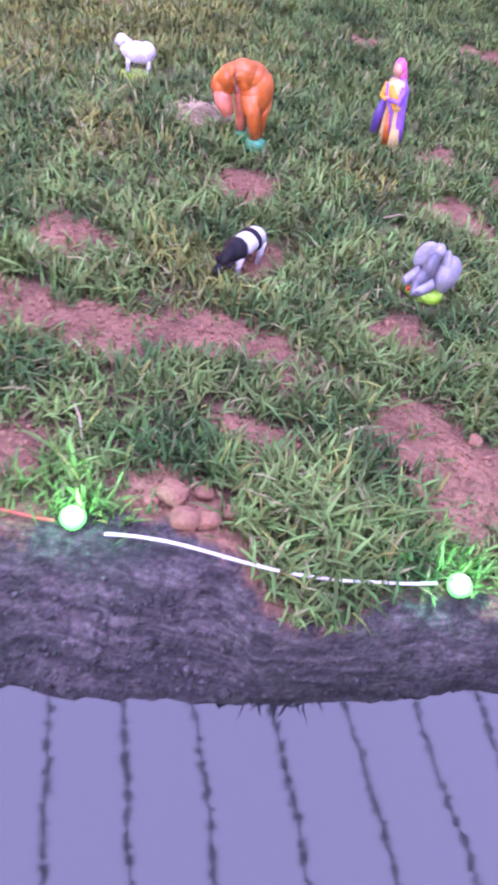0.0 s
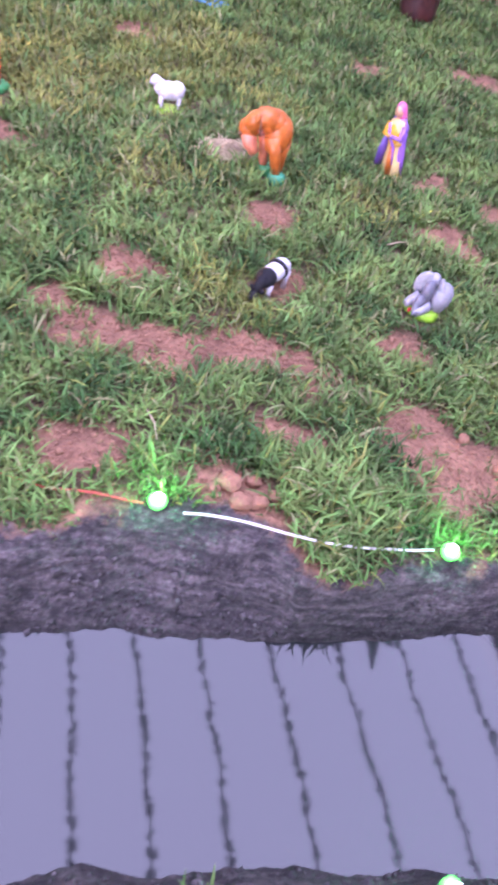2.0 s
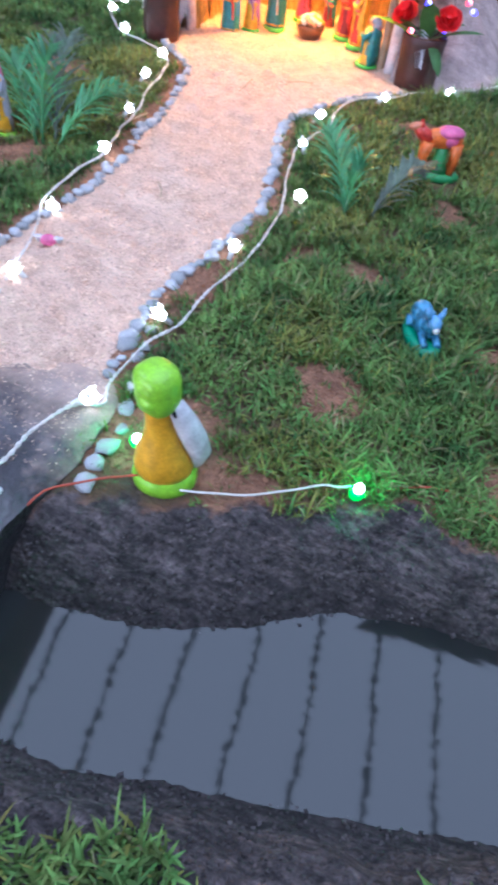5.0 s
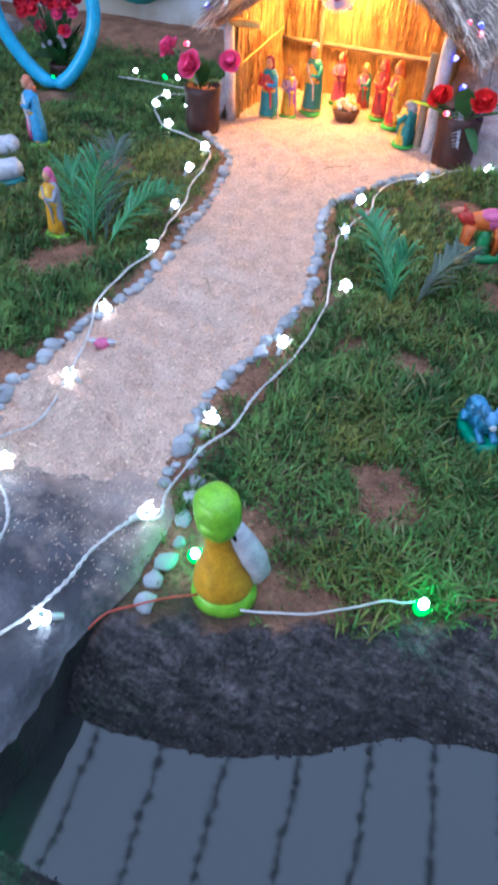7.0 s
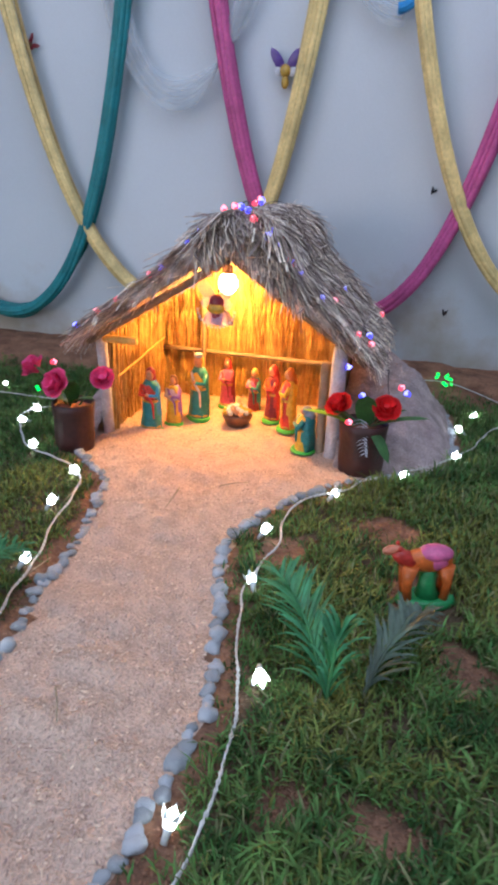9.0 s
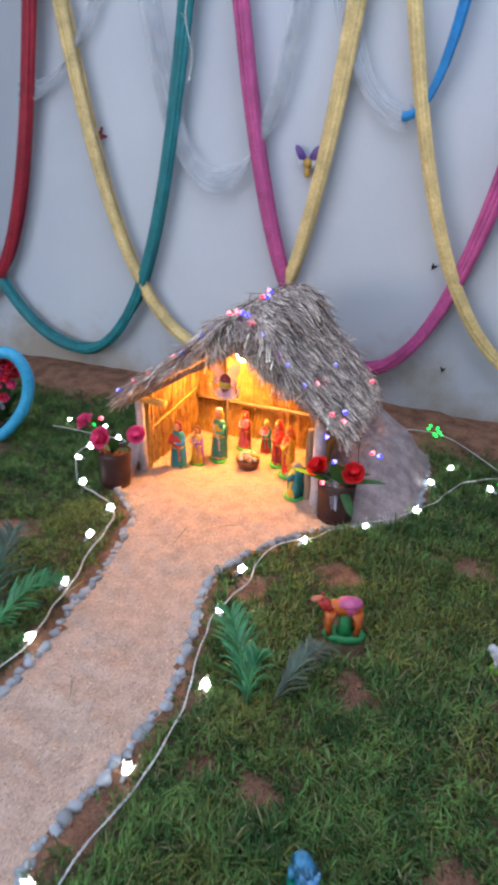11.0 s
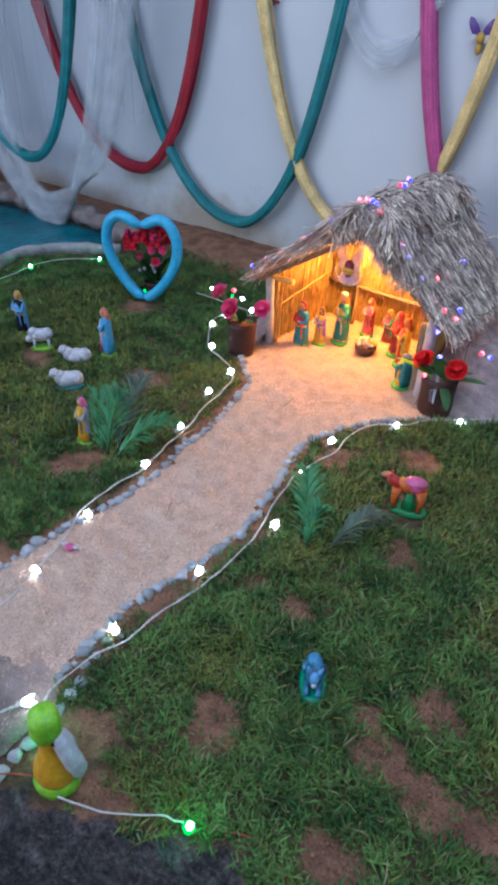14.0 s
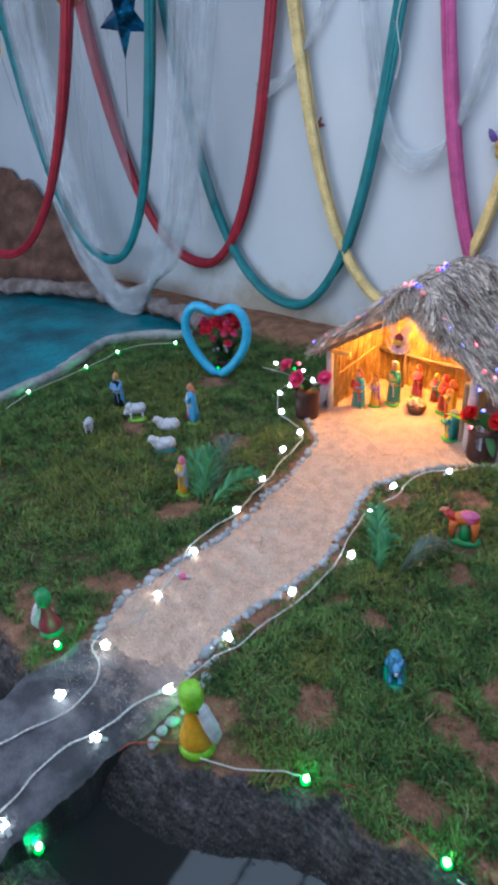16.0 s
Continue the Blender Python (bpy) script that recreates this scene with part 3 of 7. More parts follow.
# bare spots in the turf: x, y, half-length, half-width, turn
BARE = [(0.02, 0.875, 0.16, 0.045, 8), (0.20, 0.90, 0.13, 0.045, -8), (0.43, 0.80, 0.10, 0.085, -35), (-0.03, 0.66, 0.07, 0.045, 10), (-0.09, 1.02, 0.06, 0.05, 0), (0.12, 1.27, 0.05, 0.06, 20),
        (0.41, 1.57, 0.06, 0.05, 0), (0.47, 1.36, 0.07, 0.05, 0), (0.37, 1.01, 0.05, 0.04, 0), (0.24, 0.76, 0.05, 0.03, 0), (0.17, 1.10, 0.03, 0.04, 0), (0.17, 0.63, 0.06, 0.05, -40), (-0.36, 0.655, 0.07, 0.06, 0),
        (-0.45, 0.96, 0.045, 0.04, 0), (-0.58, 0.96, 0.05, 0.03, 30), (-0.67, 0.75, 0.035, 0.08, 0), (-0.50, 0.42, 0.09, 0.06, 40), (-0.36, 0.41, 0.10, 0.035, 30), (-0.43, 1.31, 0.06, 0.05, 0), (-0.67, 1.69, 0.06, 0.05, 0),
        (-0.83, 1.50, 0.05, 0.07, 0), (-1.60, 1.29, 0.08, 0.05, 20), (-2.21, 1.58, 0.07, 0.05, 0), (-1.30, 0.82, 0.05, 0.10, -20), (-1.08, 0.44, 0.05, 0.08, -30), (-1.12, 0.22, 0.12, 0.06, 0), (0.57, 2.28, 0.09, 0.06, 0),
        (0.24, 2.10, 0.05, 0.08, 0), (-0.38, 1.97, 0.08, 0.06, 0), (0.58, 1.52, 0.06, 0.05, 0), (-0.18, 0.89, 0.05, 0.04, 0), (-2.0, 1.02, 0.07, 0.04, 0), (-0.56, 1.47, 0.05, 0.06, 0), (0.03, 0.58, 0.04, 0.025, 0)]


def bare_amount(x, y):
    out = np.zeros(np.broadcast(x, y).shape)
    for bx, by, a, b, turn in BARE:
        c, s = math.cos(radians(turn)), math.sin(radians(turn))
        u, v = (x - bx) * c + (y - by) * s, -(x - bx) * s + (y - by) * c
        out = np.maximum(out, smooth(1.15 * (1.45 - np.sqrt((u / a) ** 2 + (v / b) ** 2) + 0.42 * lump(x, y, 60, 9) + 0.34 * lump(x, y, 140, 10))))
    return out


def edge_gap(x, y, line):
    """Distance from points to a polyline."""
    out = np.full(np.shape(x), 9.0)
    for (x0, y0), (x1, y1) in zip(line, line[1:]):
        dx, dy = x1 - x0, y1 - y0
        t = np.clip(((x - x0) * dx + (y - y0) * dy) / (dx * dx + dy * dy), 0, 1)
        out = np.minimum(out, np.hypot(x - x0 - t * dx, y - y0 - t * dy))
    return out


def on_bridge(x, y):
    x, y = np.asarray(x, float), np.asarray(y, float)
    xl = np.interp(y, [-0.5, 0.05, 0.2, 0.32, 0.47], [-0.80, -0.845, -0.88, -0.90, -0.97])
    xr = np.interp(y, [-0.5, -0.09, 0.03, 0.16, 0.28, 0.34, 0.43, 0.50], [-0.36, -0.445, -0.492, -0.522, -0.548, -0.562, -0.604, -0.65])
    return (y < 0.43) & (y > -0.5) & (x > xl) & (x < xr)


def lie_z(x, y):
    """Height of whatever surface a wire lies on."""
    return 0.030 if bool(on_bridge(x, y)) else gz(x, y) + (0.0 if bool(inside(x, y, PATH_POLY)) else 0.014)


# ---- ground, bank and path: one sheet cut into three surfaces ----
def steps(*spans):
    out = [spans[0][0]]
    for a, b, d in spans:
        out += list(np.linspace(a, b, max(2, int(round((b - a) / d)) + 1))[1:])
    return np.array(out)


gx = steps((-7.0, -3.4, 0.3), (-3.4, -1.75, 0.03), (-1.75, 0.75, 0.0095), (0.75, 1.9, 0.03), (1.9, 5.0, 0.3))
gy = steps((-5.0, -0.6, 0.3), (-0.6, 0.95, 0.0085), (0.95, 2.1, 0.02), (2.1, 3.5, 0.035), (3.5, 5.0, 0.3))
GX, GY = np.meshgrid(gx, gy, indexing="ij")
GZ = ground_z(GX, GY)
GZ = np.where(inside(GX, GY, POOL_POLY), GZ - 0.09, GZ)
nx, ny = GX.shape
vid = np.arange(nx * ny).reshape(nx, ny)
quads = np.stack((vid[:-1, :-1], vid[1:, :-1], vid[1:, 1:], vid[:-1, 1:]), -1).reshape(-1, 4)
cx, cy = ((GX[:-1, :-1] + GX[1:, 1:]) / 2).ravel(), ((GY[:-1, :-1] + GY[1:, 1:]) / 2).ravel()
yf, ysf, ysn, yn = banks(cx)
jit = 0.014 * lump(cx, cy, 70, 11) + 0.008 * lump(cx, cy, 190, 12)
is_bank = (cy < yf - 0.045) & (cy > yn + 0.045) & (cx > -1.95) & (cx < 1.75)
VYF, _, _, VYN = banks(GX)
MUD = np.clip(0.34 + np.minimum(VYF + 0.004 + 0.022 * smooth((GX + 0.30) / 0.1) - GY, GY - VYN + 0.09) / 0.12, 0, 1) * ((GX > -1.95) & (GX < 1.75))
MUD = np.clip(MUD + 0.42 * np.exp(-((GX + 0.45) / 0.15) ** 2 - ((GY - 0.27) / 0.085) ** 2) + 0.25 * np.exp(-((GX + 0.24) / 0.10) ** 2 - ((GY - 0.42) / 0.05) ** 2), 0, 1)
MUD = np.clip(MUD + 0.55 * np.exp(-((GX - 0.13) / 0.060) ** 2 - ((GY - 0.600) / 0.030) ** 2), 0, 1)
# share of that shade-darkened soil: none on bare spots, along the bank or by the path
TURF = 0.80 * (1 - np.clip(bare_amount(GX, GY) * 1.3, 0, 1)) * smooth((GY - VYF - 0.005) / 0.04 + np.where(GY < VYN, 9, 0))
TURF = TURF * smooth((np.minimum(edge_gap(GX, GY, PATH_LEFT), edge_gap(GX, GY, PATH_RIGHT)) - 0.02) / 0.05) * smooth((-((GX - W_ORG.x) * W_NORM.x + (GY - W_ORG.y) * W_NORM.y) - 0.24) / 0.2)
is_path = inside(cx + jit * 0.8, cy + jit * 0.8, PATH_POLY) & ~is_bank
coords = np.stack((GX.ravel(), GY.ravel(), GZ.ravel()), -1)


def cut_sheet(name, mask, mat, label, category):
    q = quads[mask]
    used, inv = np.unique(q, return_inverse=True)
    me = raw_mesh(name, coords[used], inv.ravel(), np.full(len(q), 4), [mat])
    me.polygons.foreach_set("use_smooth", np.ones(len(q), bool))
    me.attributes.new("mud", "FLOAT", "POINT").data.foreach_set("value", MUD.ravel()[used].astype(np.float32))
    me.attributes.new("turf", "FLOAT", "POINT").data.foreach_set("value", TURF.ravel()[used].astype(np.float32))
    return tagged(new(name, me), label, category, kind="structure")


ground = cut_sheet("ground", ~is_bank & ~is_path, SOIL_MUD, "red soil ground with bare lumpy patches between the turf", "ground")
cut_sheet("pond_bank", is_bank, BANK_MUD, "steep dark wet mud bank of the little pond", "bank")
cut_sheet("path", is_path, PATHM, "pale sawdust path leading up to the thatched hut", "path")

# water in the channel
wx = np.linspace(-2.0, 1.8, 60)
wyf, wysf, wysn, wyn = banks(wx)
wv = np.concatenate([np.stack((wx, wysn - 0.05, np.full(60, WATER_Z)), -1), np.stack((wx, wysf + 0.05, np.full(60, WATER_Z)), -1)])
wi = np.arange(59)
wf = np.stack((wi, wi + 1, wi + 61, wi + 60), -1)
tagged(new("water", raw_mesh("water", wv, wf.ravel(), np.full(59, 4), [WATER])), "still murky pond water mirroring the evening light", "water", kind="structure")


# ---- back wall, unseen walls added to close off the light, and roof ----
def slab(name, a, b, z0, z1, thick, mat, label, bump_edge=0.0):
    """An upright wall from a to b, thick to its left."""
    a, b = Vector((*a, 0)), Vector((*b, 0))
    d = (b - a).normalized()
    n = Vector((-d.y, d.x, 0)) * thick
    s = Shape()
    k = s.slot(mat)
    v = [s.bm.verts.new(p + Vector((0, 0, z))) for z in (z0, z1) for p in (a, b, b + n, a + n)]
    for f in ((0, 1, 5, 4), (1, 2, 6, 5), (2, 3, 7, 6), (3, 0, 4, 7), (4, 5, 6, 7), (3, 2, 1, 0)):
        s.bm.faces.new([v[i] for i in f]).material_index = k
    return tagged(new(name, s.mesh(name)), label, "wall", kind="structure")


wl, wr = on_wall(-5.4, 0), on_wall(4.6, 0)
slab("wall_north", wl[:2], wr[:2], -0.1, 2.9, 0.2, WALL_DAMP, "whitewashed plaster wall behind the crib, stained at its foot")
# the next five stand out of view, added to block and shape light
slab("wall_west", (wl.x, -4.0), wl[:2], -0.1, 2.9, 0.2, WALL_GREY, "unseen grey side wall added to close the yard")
slab("wall_east", wr[:2], (4.4, -4.0), -0.1, 2.9, 0.2, WALLM, "unseen white side wall added to close the yard")
slab("wall_south_east", (4.4, -4.0), (0.1, -4.0), -0.1, 2.9, 0.2, WALL_BROWN, "unseen brown wall added beside the fill lamp")
slab("wall_south_west", (-5.05, -4.0), (wl.x, -4.0), -0.1, 2.9, 0.2, WALL_BROWN, "unseen brown pier added beside the fill lamp")
slab("lintel", (0.1, -4.0), (-5.05, -4.0), 2.4, 2.9, 0.2, WALL_BROWN, "unseen brown beam added over the fill lamp")


def roof():
    s = Shape()
    k = s.slot(WALL_BROWN)
    m = pose(0, 0, SKY_Z + 0.02, 0, 0, SKY_TURN)
    c = pose(0, 0, 0, 0, 0, -SKY_TURN) @ Vector((*SKY_C, 0))
    xa, xb, ya, yb = c.x - SKY_SIZE[0] / 2, c.x + SKY_SIZE[0] / 2, c.y - SKY_SIZE[1] / 2, c.y + SKY_SIZE[1] / 2
    for x0, x1, y0, y1 in ((-9, FILL_GAP[0], -8, 8), (FILL_GAP[0], FILL_GAP[1], -8, FILL_GAP[2]), (FILL_GAP[0], FILL_GAP[1], FILL_GAP[3], 8), (FILL_GAP[1], xa, -8, 8), (xb, 8, -8, 8), (xa, xb, yb, 8), (xa, xb, -8, ya)):
        v = [s.bm.verts.new(m @ Vector((x, y, z))) for z in (0, 0.12) for x, y in ((x0, y0), (x1, y0), (x1, y1), (x0, y1))]
        for f in ((3, 2, 1, 0), (4, 5, 6, 7), (0, 1, 5, 4), (1, 2, 6, 5), (2, 3, 7, 6), (3, 0, 4, 7)):
            s.bm.faces.new([v[i] for i in f]).material_index = k
    return tagged(new("ceiling", s.mesh("ceiling")), "roof slab round the sky opening and an added gap for a fill lamp", "ceiling", kind="structure")


roof()


# ---- bridge, pool, mound ----
def bridge():
    s = Shape()
    k = s.slot(CEMENT)
    n, m = 90, 34
    top, low = [], []
    for i in range(n + 1):
        t = i / n
        y = 0.415 - 0.925 * t
        xl = np.interp(y, [-0.5, 0.05, 0.2, 0.32, 0.47], [-0.80, -0.845, -0.88, -0.90, -0.97]) + 0.01 * math.sin(y * 29)
        xr = np.interp(y, [-0.5, -0.09, 0.03, 0.16, 0.28, 0.34, 0.43, 0.50], [-0.36, -0.445, -0.492, -0.522, -0.548, -0.562, -0.604, -0.65]) + 0.006 * math.sin(y * 33) + 0.007 * noise.noise((y * 40, 3, 0)) + 0.004 * noise.noise((y * 95, 9, 0))
        a, b = [], []
        for j in range(m + 1):
            u = j / m
            x = xl + (xr - xl) * u
            edge = min(u, 1 - u) * 11
            skew = 0.20 * (u - 0.5) * max(0, 1 - t * 2.2)
            z = 0.018 + 0.012 * math.sin(math.pi * t) - 0.022 * max(0, 1 - edge) ** 2 + 0.006 * noise.noise((x * 14, y * 14, 0)) + 0.003 * noise.noise((x * 45, y * 45, 2)) - (0.034 + 0.012 * noise.noise((x * 22, y * 22, 8))) * max(0, 1 - t * 9) ** 1.3
            a.append(s.bm.verts.new((x, y + skew, z)))
            b.append(s.bm.verts.new((x, y + skew, -0.085 + 0.012 * noise.noise((x * 20, y * 20, 5)))))
        top.append(a)
        low.append(b)
    q = random.Random(17)
    V = []
    while len(V) < 1500 * 4:
        t, u = q.random() ** 2.4 * 0.24, q.uniform(0.04, 0.96)
        if q.random() > 0.5 + 0.9 * noise.noise((t * 22, u * 5, 1)):
            continue
        i, j, fi, fj = int(t * n), min(int(u * m), m - 1), q.random(), q.random()
        c = top[i][j].co.lerp(top[i][j + 1].co, fj).lerp(top[i + 1][j].co.lerp(top[i + 1][j + 1].co, fj), fi) + Vector((0, 0, 0.0008))
        az, ln, wd = q.uniform(0, 6.28), q.uniform(0.0006, 0.0016), q.uniform(0.0004, 0.0008)
        d, e = Vector((math.cos(az), math.sin(az), q.uniform(-0.1, 0.2))), Vector((-math.sin(az), math.cos(az), 0))
        V += [c - d * ln - e * wd, c + d * ln - e * wd, c + d * ln + e * wd, c - d * ln + e * wd]
    tagged(new("sawdust", raw_mesh("sawdust", V, np.arange(len(V)), np.full(len(V) // 4, 4), [CHIP])), "pale wood shavings trodden onto the bridge end", "sawdust", kind="stuff")
    # sides and underside take a darker cement than the deck
    w = s.slot(DARK_CEMENT)

    def quad(*v, mat=k):
        f = s.bm.faces.new(v)
        f.material_index, f.smooth = mat, mat == k
    for i in range(n):
        for j in range(m):
            quad(top[i][j], top[i + 1][j], top[i + 1][j + 1], top[i][j + 1])
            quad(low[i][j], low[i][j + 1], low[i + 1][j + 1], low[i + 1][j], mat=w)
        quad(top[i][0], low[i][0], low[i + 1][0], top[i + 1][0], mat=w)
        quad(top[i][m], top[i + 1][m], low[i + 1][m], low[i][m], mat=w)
    for e in (0, n):
        for j in range(m):
            v = (top[e][j], top[e][j + 1], low[e][j + 1], low[e][j])
            quad(*(v if e == 0 else v[::-1]))
    br = thing("bridge", pose(0, 0, 0), "grey cement footbridge slab across the little pond", "bridge")
    for name, slot, lab in (("deck", k, "dusty grey cement deck"), ("underside", w, "dark cement sides")):
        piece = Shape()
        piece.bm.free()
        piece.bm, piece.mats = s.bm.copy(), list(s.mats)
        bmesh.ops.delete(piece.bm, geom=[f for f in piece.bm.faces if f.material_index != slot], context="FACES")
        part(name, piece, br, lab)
    s.bm.free()
    return br


bridge()


def poly_fill(name, poly, z, mat, label, category):
    s = Shape()
    k = s.slot(mat)
    f = s.bm.faces.new([s.bm.verts.new((x, y, z)) for x, y in poly])
    f.material_index = k
    bmesh.ops.triangulate(s.bm, faces=[f])
    for _ in range(4):
        bmesh.ops.subdivide_edges(s.bm, edges=s.bm.edges[:], cuts=1, use_grid_fill=True)
    for v in s.bm.verts:
        v.co.z += 0.008 * noise.noise(v.co * 5) + 0.004 * noise.noise(v.co * 17)
    for f in s.bm.faces:
        f.smooth = True
    return tagged(new(name, s.mesh(name)), label, category, kind="structure")


poly_fill("pool_floor", POOL_POLY[::-1], -0.03, TURQ, "shiny turquoise liner of a make-believe lake", "pool")


def rim(name, pts, r, label, mat=RIM, rough_amp=0.012, flat=0.7):
    s = Shape()
    dense = []
    for (a, b) in zip(pts, pts[1:]):
        for i in range(10):
            dense.append(Vector(a).lerp(Vector(b), i / 10))
    dense.append(Vector(pts[-1]))
    for _ in range(5):
        dense = [dense[0]] + [(p + q * 2 + r_) / 4 for p, q, r_ in zip(dense, dense[1:], dense[2:])] + [dense[-1]]
    s.tube(dense, [r * (1 + 0.12 * noise.noise(p * 9)) for p in dense], mat, seg=12, flat=flat)
    for v in s.bm.verts:
        v.co += Vector((noise.noise(v.co * 13), noise.noise(v.co * 13 + Vector((7, 0, 0))), noise.noise(v.co * 13 + Vector((0, 9, 0))))) * rough_amp
    return thing(name, pose(0, 0, 0), label, "edging", shape=s)


rim("cement_kerb", [(-2.62, 0.40, 0.0), (-2.72, 0.64, 0.0), (-2.82, 0.95, 0.0), (-2.99, 1.20, 0.0), (-3.14, 1.40, 0.0), (-3.10, 1.64, 0.0), (-2.90, 1.90, 0.0)], 0.062, "curved grey cement rim of the turquoise lake", flat=0.55)
rim("cement_ledge", [(-2.95, 2.02, 0.03), (-3.3, 2.02, 0.05), (-3.8, 1.88, 0.07), (-4.2, 1.72, 0.06), (-4.6, 1.50, 0.05), (-5.1, 1.1, 0.04)], 0.058, "rough broken cement ledge behind the turquoise lake", LEDGE, rough_amp=0.035)


def mound():
    s = Shape()
    k = s.slot(EARTH)
    rows = []
    for i in range(61):
        a = -5.35 + 2.35 * i / 60
        h = float(np.interp(a, [-5.4, -4.6, -4.3, -4.02, -3.75, -3.54, -3.32, -3.0], [0.92, 0.84, 0.84, 0.75, 0.62, 0.36, 0.12, 0.0]))
        row = []
        for j in range(21):
            u = j / 20
            p = on_wall(a, h * u, 0.03 + 0.42 * (1 - u) ** 0.8 * (0.3 + 0.7 * h))
            p += Vector((noise.noise(p * 5), noise.noise(p * 5 + Vector((4, 0, 0))), noise.noise(p * 6))) * 0.05 * (1 if h > 0.05 else 0.1)
            p += Vector((noise.noise(p * 19), noise.noise(p * 19 + Vector((4, 0, 0))), noise.noise(p * 23))) * 0.022 * min(1, h * 4)
            row.append(s.bm.verts.new(p))
        rows.append(row)
    for p, q in zip(rows, rows[1:]):
        for j in range(20):
            f = s.bm.faces.new((p[j], q[j], q[j + 1], p[j + 1]))
            f.material_index, f.smooth = k, True
    return thing("earth_mound", pose(0, 0, 0), "brown earth mound heaped against the white wall", "mound", shape=s)


mound()


# ---- edging stones ----
def stone_mesh(seed):
    s = Shape()
    v = bmesh.ops.create_icosphere(s.bm, subdivisions=2, radius=1)["verts"]
    o = Vector((seed * 3.7, seed * 1.3, seed))
    for q in v:
        q.co *= 1 + 0.55 * noise.noise(q.co * 1.1 + o) + 0.22 * noise.noise(q.co * 2.6 + o)
        q.co.z *= 0.72
    s.paint_new(v, STONE)
    return s.mesh("stone")


STONES = [stone_mesh(i) for i in range(7)]
sr = random.Random(5)


def along(pts, gap):
    """Points at even gaps along a polyline."""
    out, carry = [], 0.0
    for a, b in zip(pts, pts[1:]):
        a, b = Vector(a), Vector(b)
        ln = (b - a).length
        d = carry
        while d < ln:
            out.append(a.lerp(b, d / ln))
            d += gap
        carry = d - ln
    return out


def stone_row(pts, label, gap, size):
    row = thing("stone_edging", pose(0, 0, 0), label, "edging stones", "stone edging of the path")
    line = along(pts, gap)
    for i, p in enumerate(line):
        d = line[min(i + 1, len(line) - 1)] - line[max(i - 1, 0)]
        x, y = p.x + sr.uniform(-0.008, 0.008), p.y + sr.uniform(-0.008, 0.008)
        k = size * sr.choice((0.7, 0.85, 1.0, 1.1, 1.25)) * sr.uniform(0.9, 1.1)
        part("stone", sr.choice(STONES), row, at=pose(x, y, gz(x, y) + k * 0.22, sr.uniform(-15, 15), sr.uniform(-15, 15), math.degrees(math.atan2(d.y, d.x)) + sr.uniform(-28, 28)) @ Matrix.Diagonal((k * sr.uniform(0.95, 1.4), k, k * sr.uniform(0.8, 1.1), 1)))
    return row


stone_row(PATH_LEFT[1:], "row of grey pebbles along the sawdust path", 0.0215, 0.0118)
stone_row(PATH_RIGHT[1:10], "row of bluish grey pebbles along the sawdust path", 0.0215, 0.0118)
stone_row(PATH_RIGHT[9:], "row of small grey pebbles round the hut yard", 0.030, 0.012)
stone_row([(-0.50, 0.29), (-0.525, 0.34), (-0.54, 0.39), (-0.56, 0.44), (-0.60, 0.50), (-0.655, 0.575)], "heap of larger grey stones beside the bridge end", 0.036, 0.0135)


# ---- turf ----
# trodden or cleared spots where figures, lamps and wires sit: x, y, radius
CLEAR = [(-0.174, 1.588, 0.022), (0.092, 1.392, 0.026), (-0.008, 1.450, 0.032), (0.323, 1.566, 0.012), (0.145, 1.068, 0.036), (0.402, 1.108, 0.030), (-0.290, 0.868, 0.030), (-0.265, 0.835, 0.020), (-0.545, 1.462, 0.055), (-0.50, 1.43, 0.04),
         (-0.445, 0.37, 0.07), (-1.005, 0.232, 0.05), (-2.232, 1.075, 0.03), (-1.85, 1.25, 0.03), (-1.385, 0.905, 0.03), (-2.09, 0.845, 0.025), (-2.048, 1.068, 0.035), (-1.875, 1.13, 0.035), (-1.725, 1.03, 0.04),
         (-2.18, 1.60, 0.06), (-2.21, 1.67, 0.05), (-0.195, 2.44, 0.06), (-1.583, 1.697, 0.05), (0.087, 0.583, 0.012), (0.438, 0.622, 0.012), (-0.209, 0.485, 0.014)]
CLEAR += [(x, y, 0.010) for x, y in ((-0.586, 0.378), (-0.638, 0.599), (-0.681, 0.855), (-0.701, 1.113), (-0.831, 1.337), (-0.894, 1.518), (-0.83, 1.756), (-0.719, 1.948), (-1.044, 0.749), (-1.135, 0.988), (-1.236, 1.181), (-1.374, 1.39), (-1.438, 1.54), (-1.645, 1.599), (-1.814, 1.725),
          (-0.59, 0.50), (-0.60, 0.56), (-0.60, 0.60), (-0.62, 0.68), (-0.645, 0.77), (-0.65, 0.84), (-0.65, 0.90), (-0.66, 0.96), (-0.67, 1.02), (-0.70, 1.08), (-0.74, 1.13), (-0.78, 1.20), (-0.82, 1.27), (-0.64, 0.64))]


def byf_at(x):
    """Line of the far bank's brink."""
    return banks(x)[0]


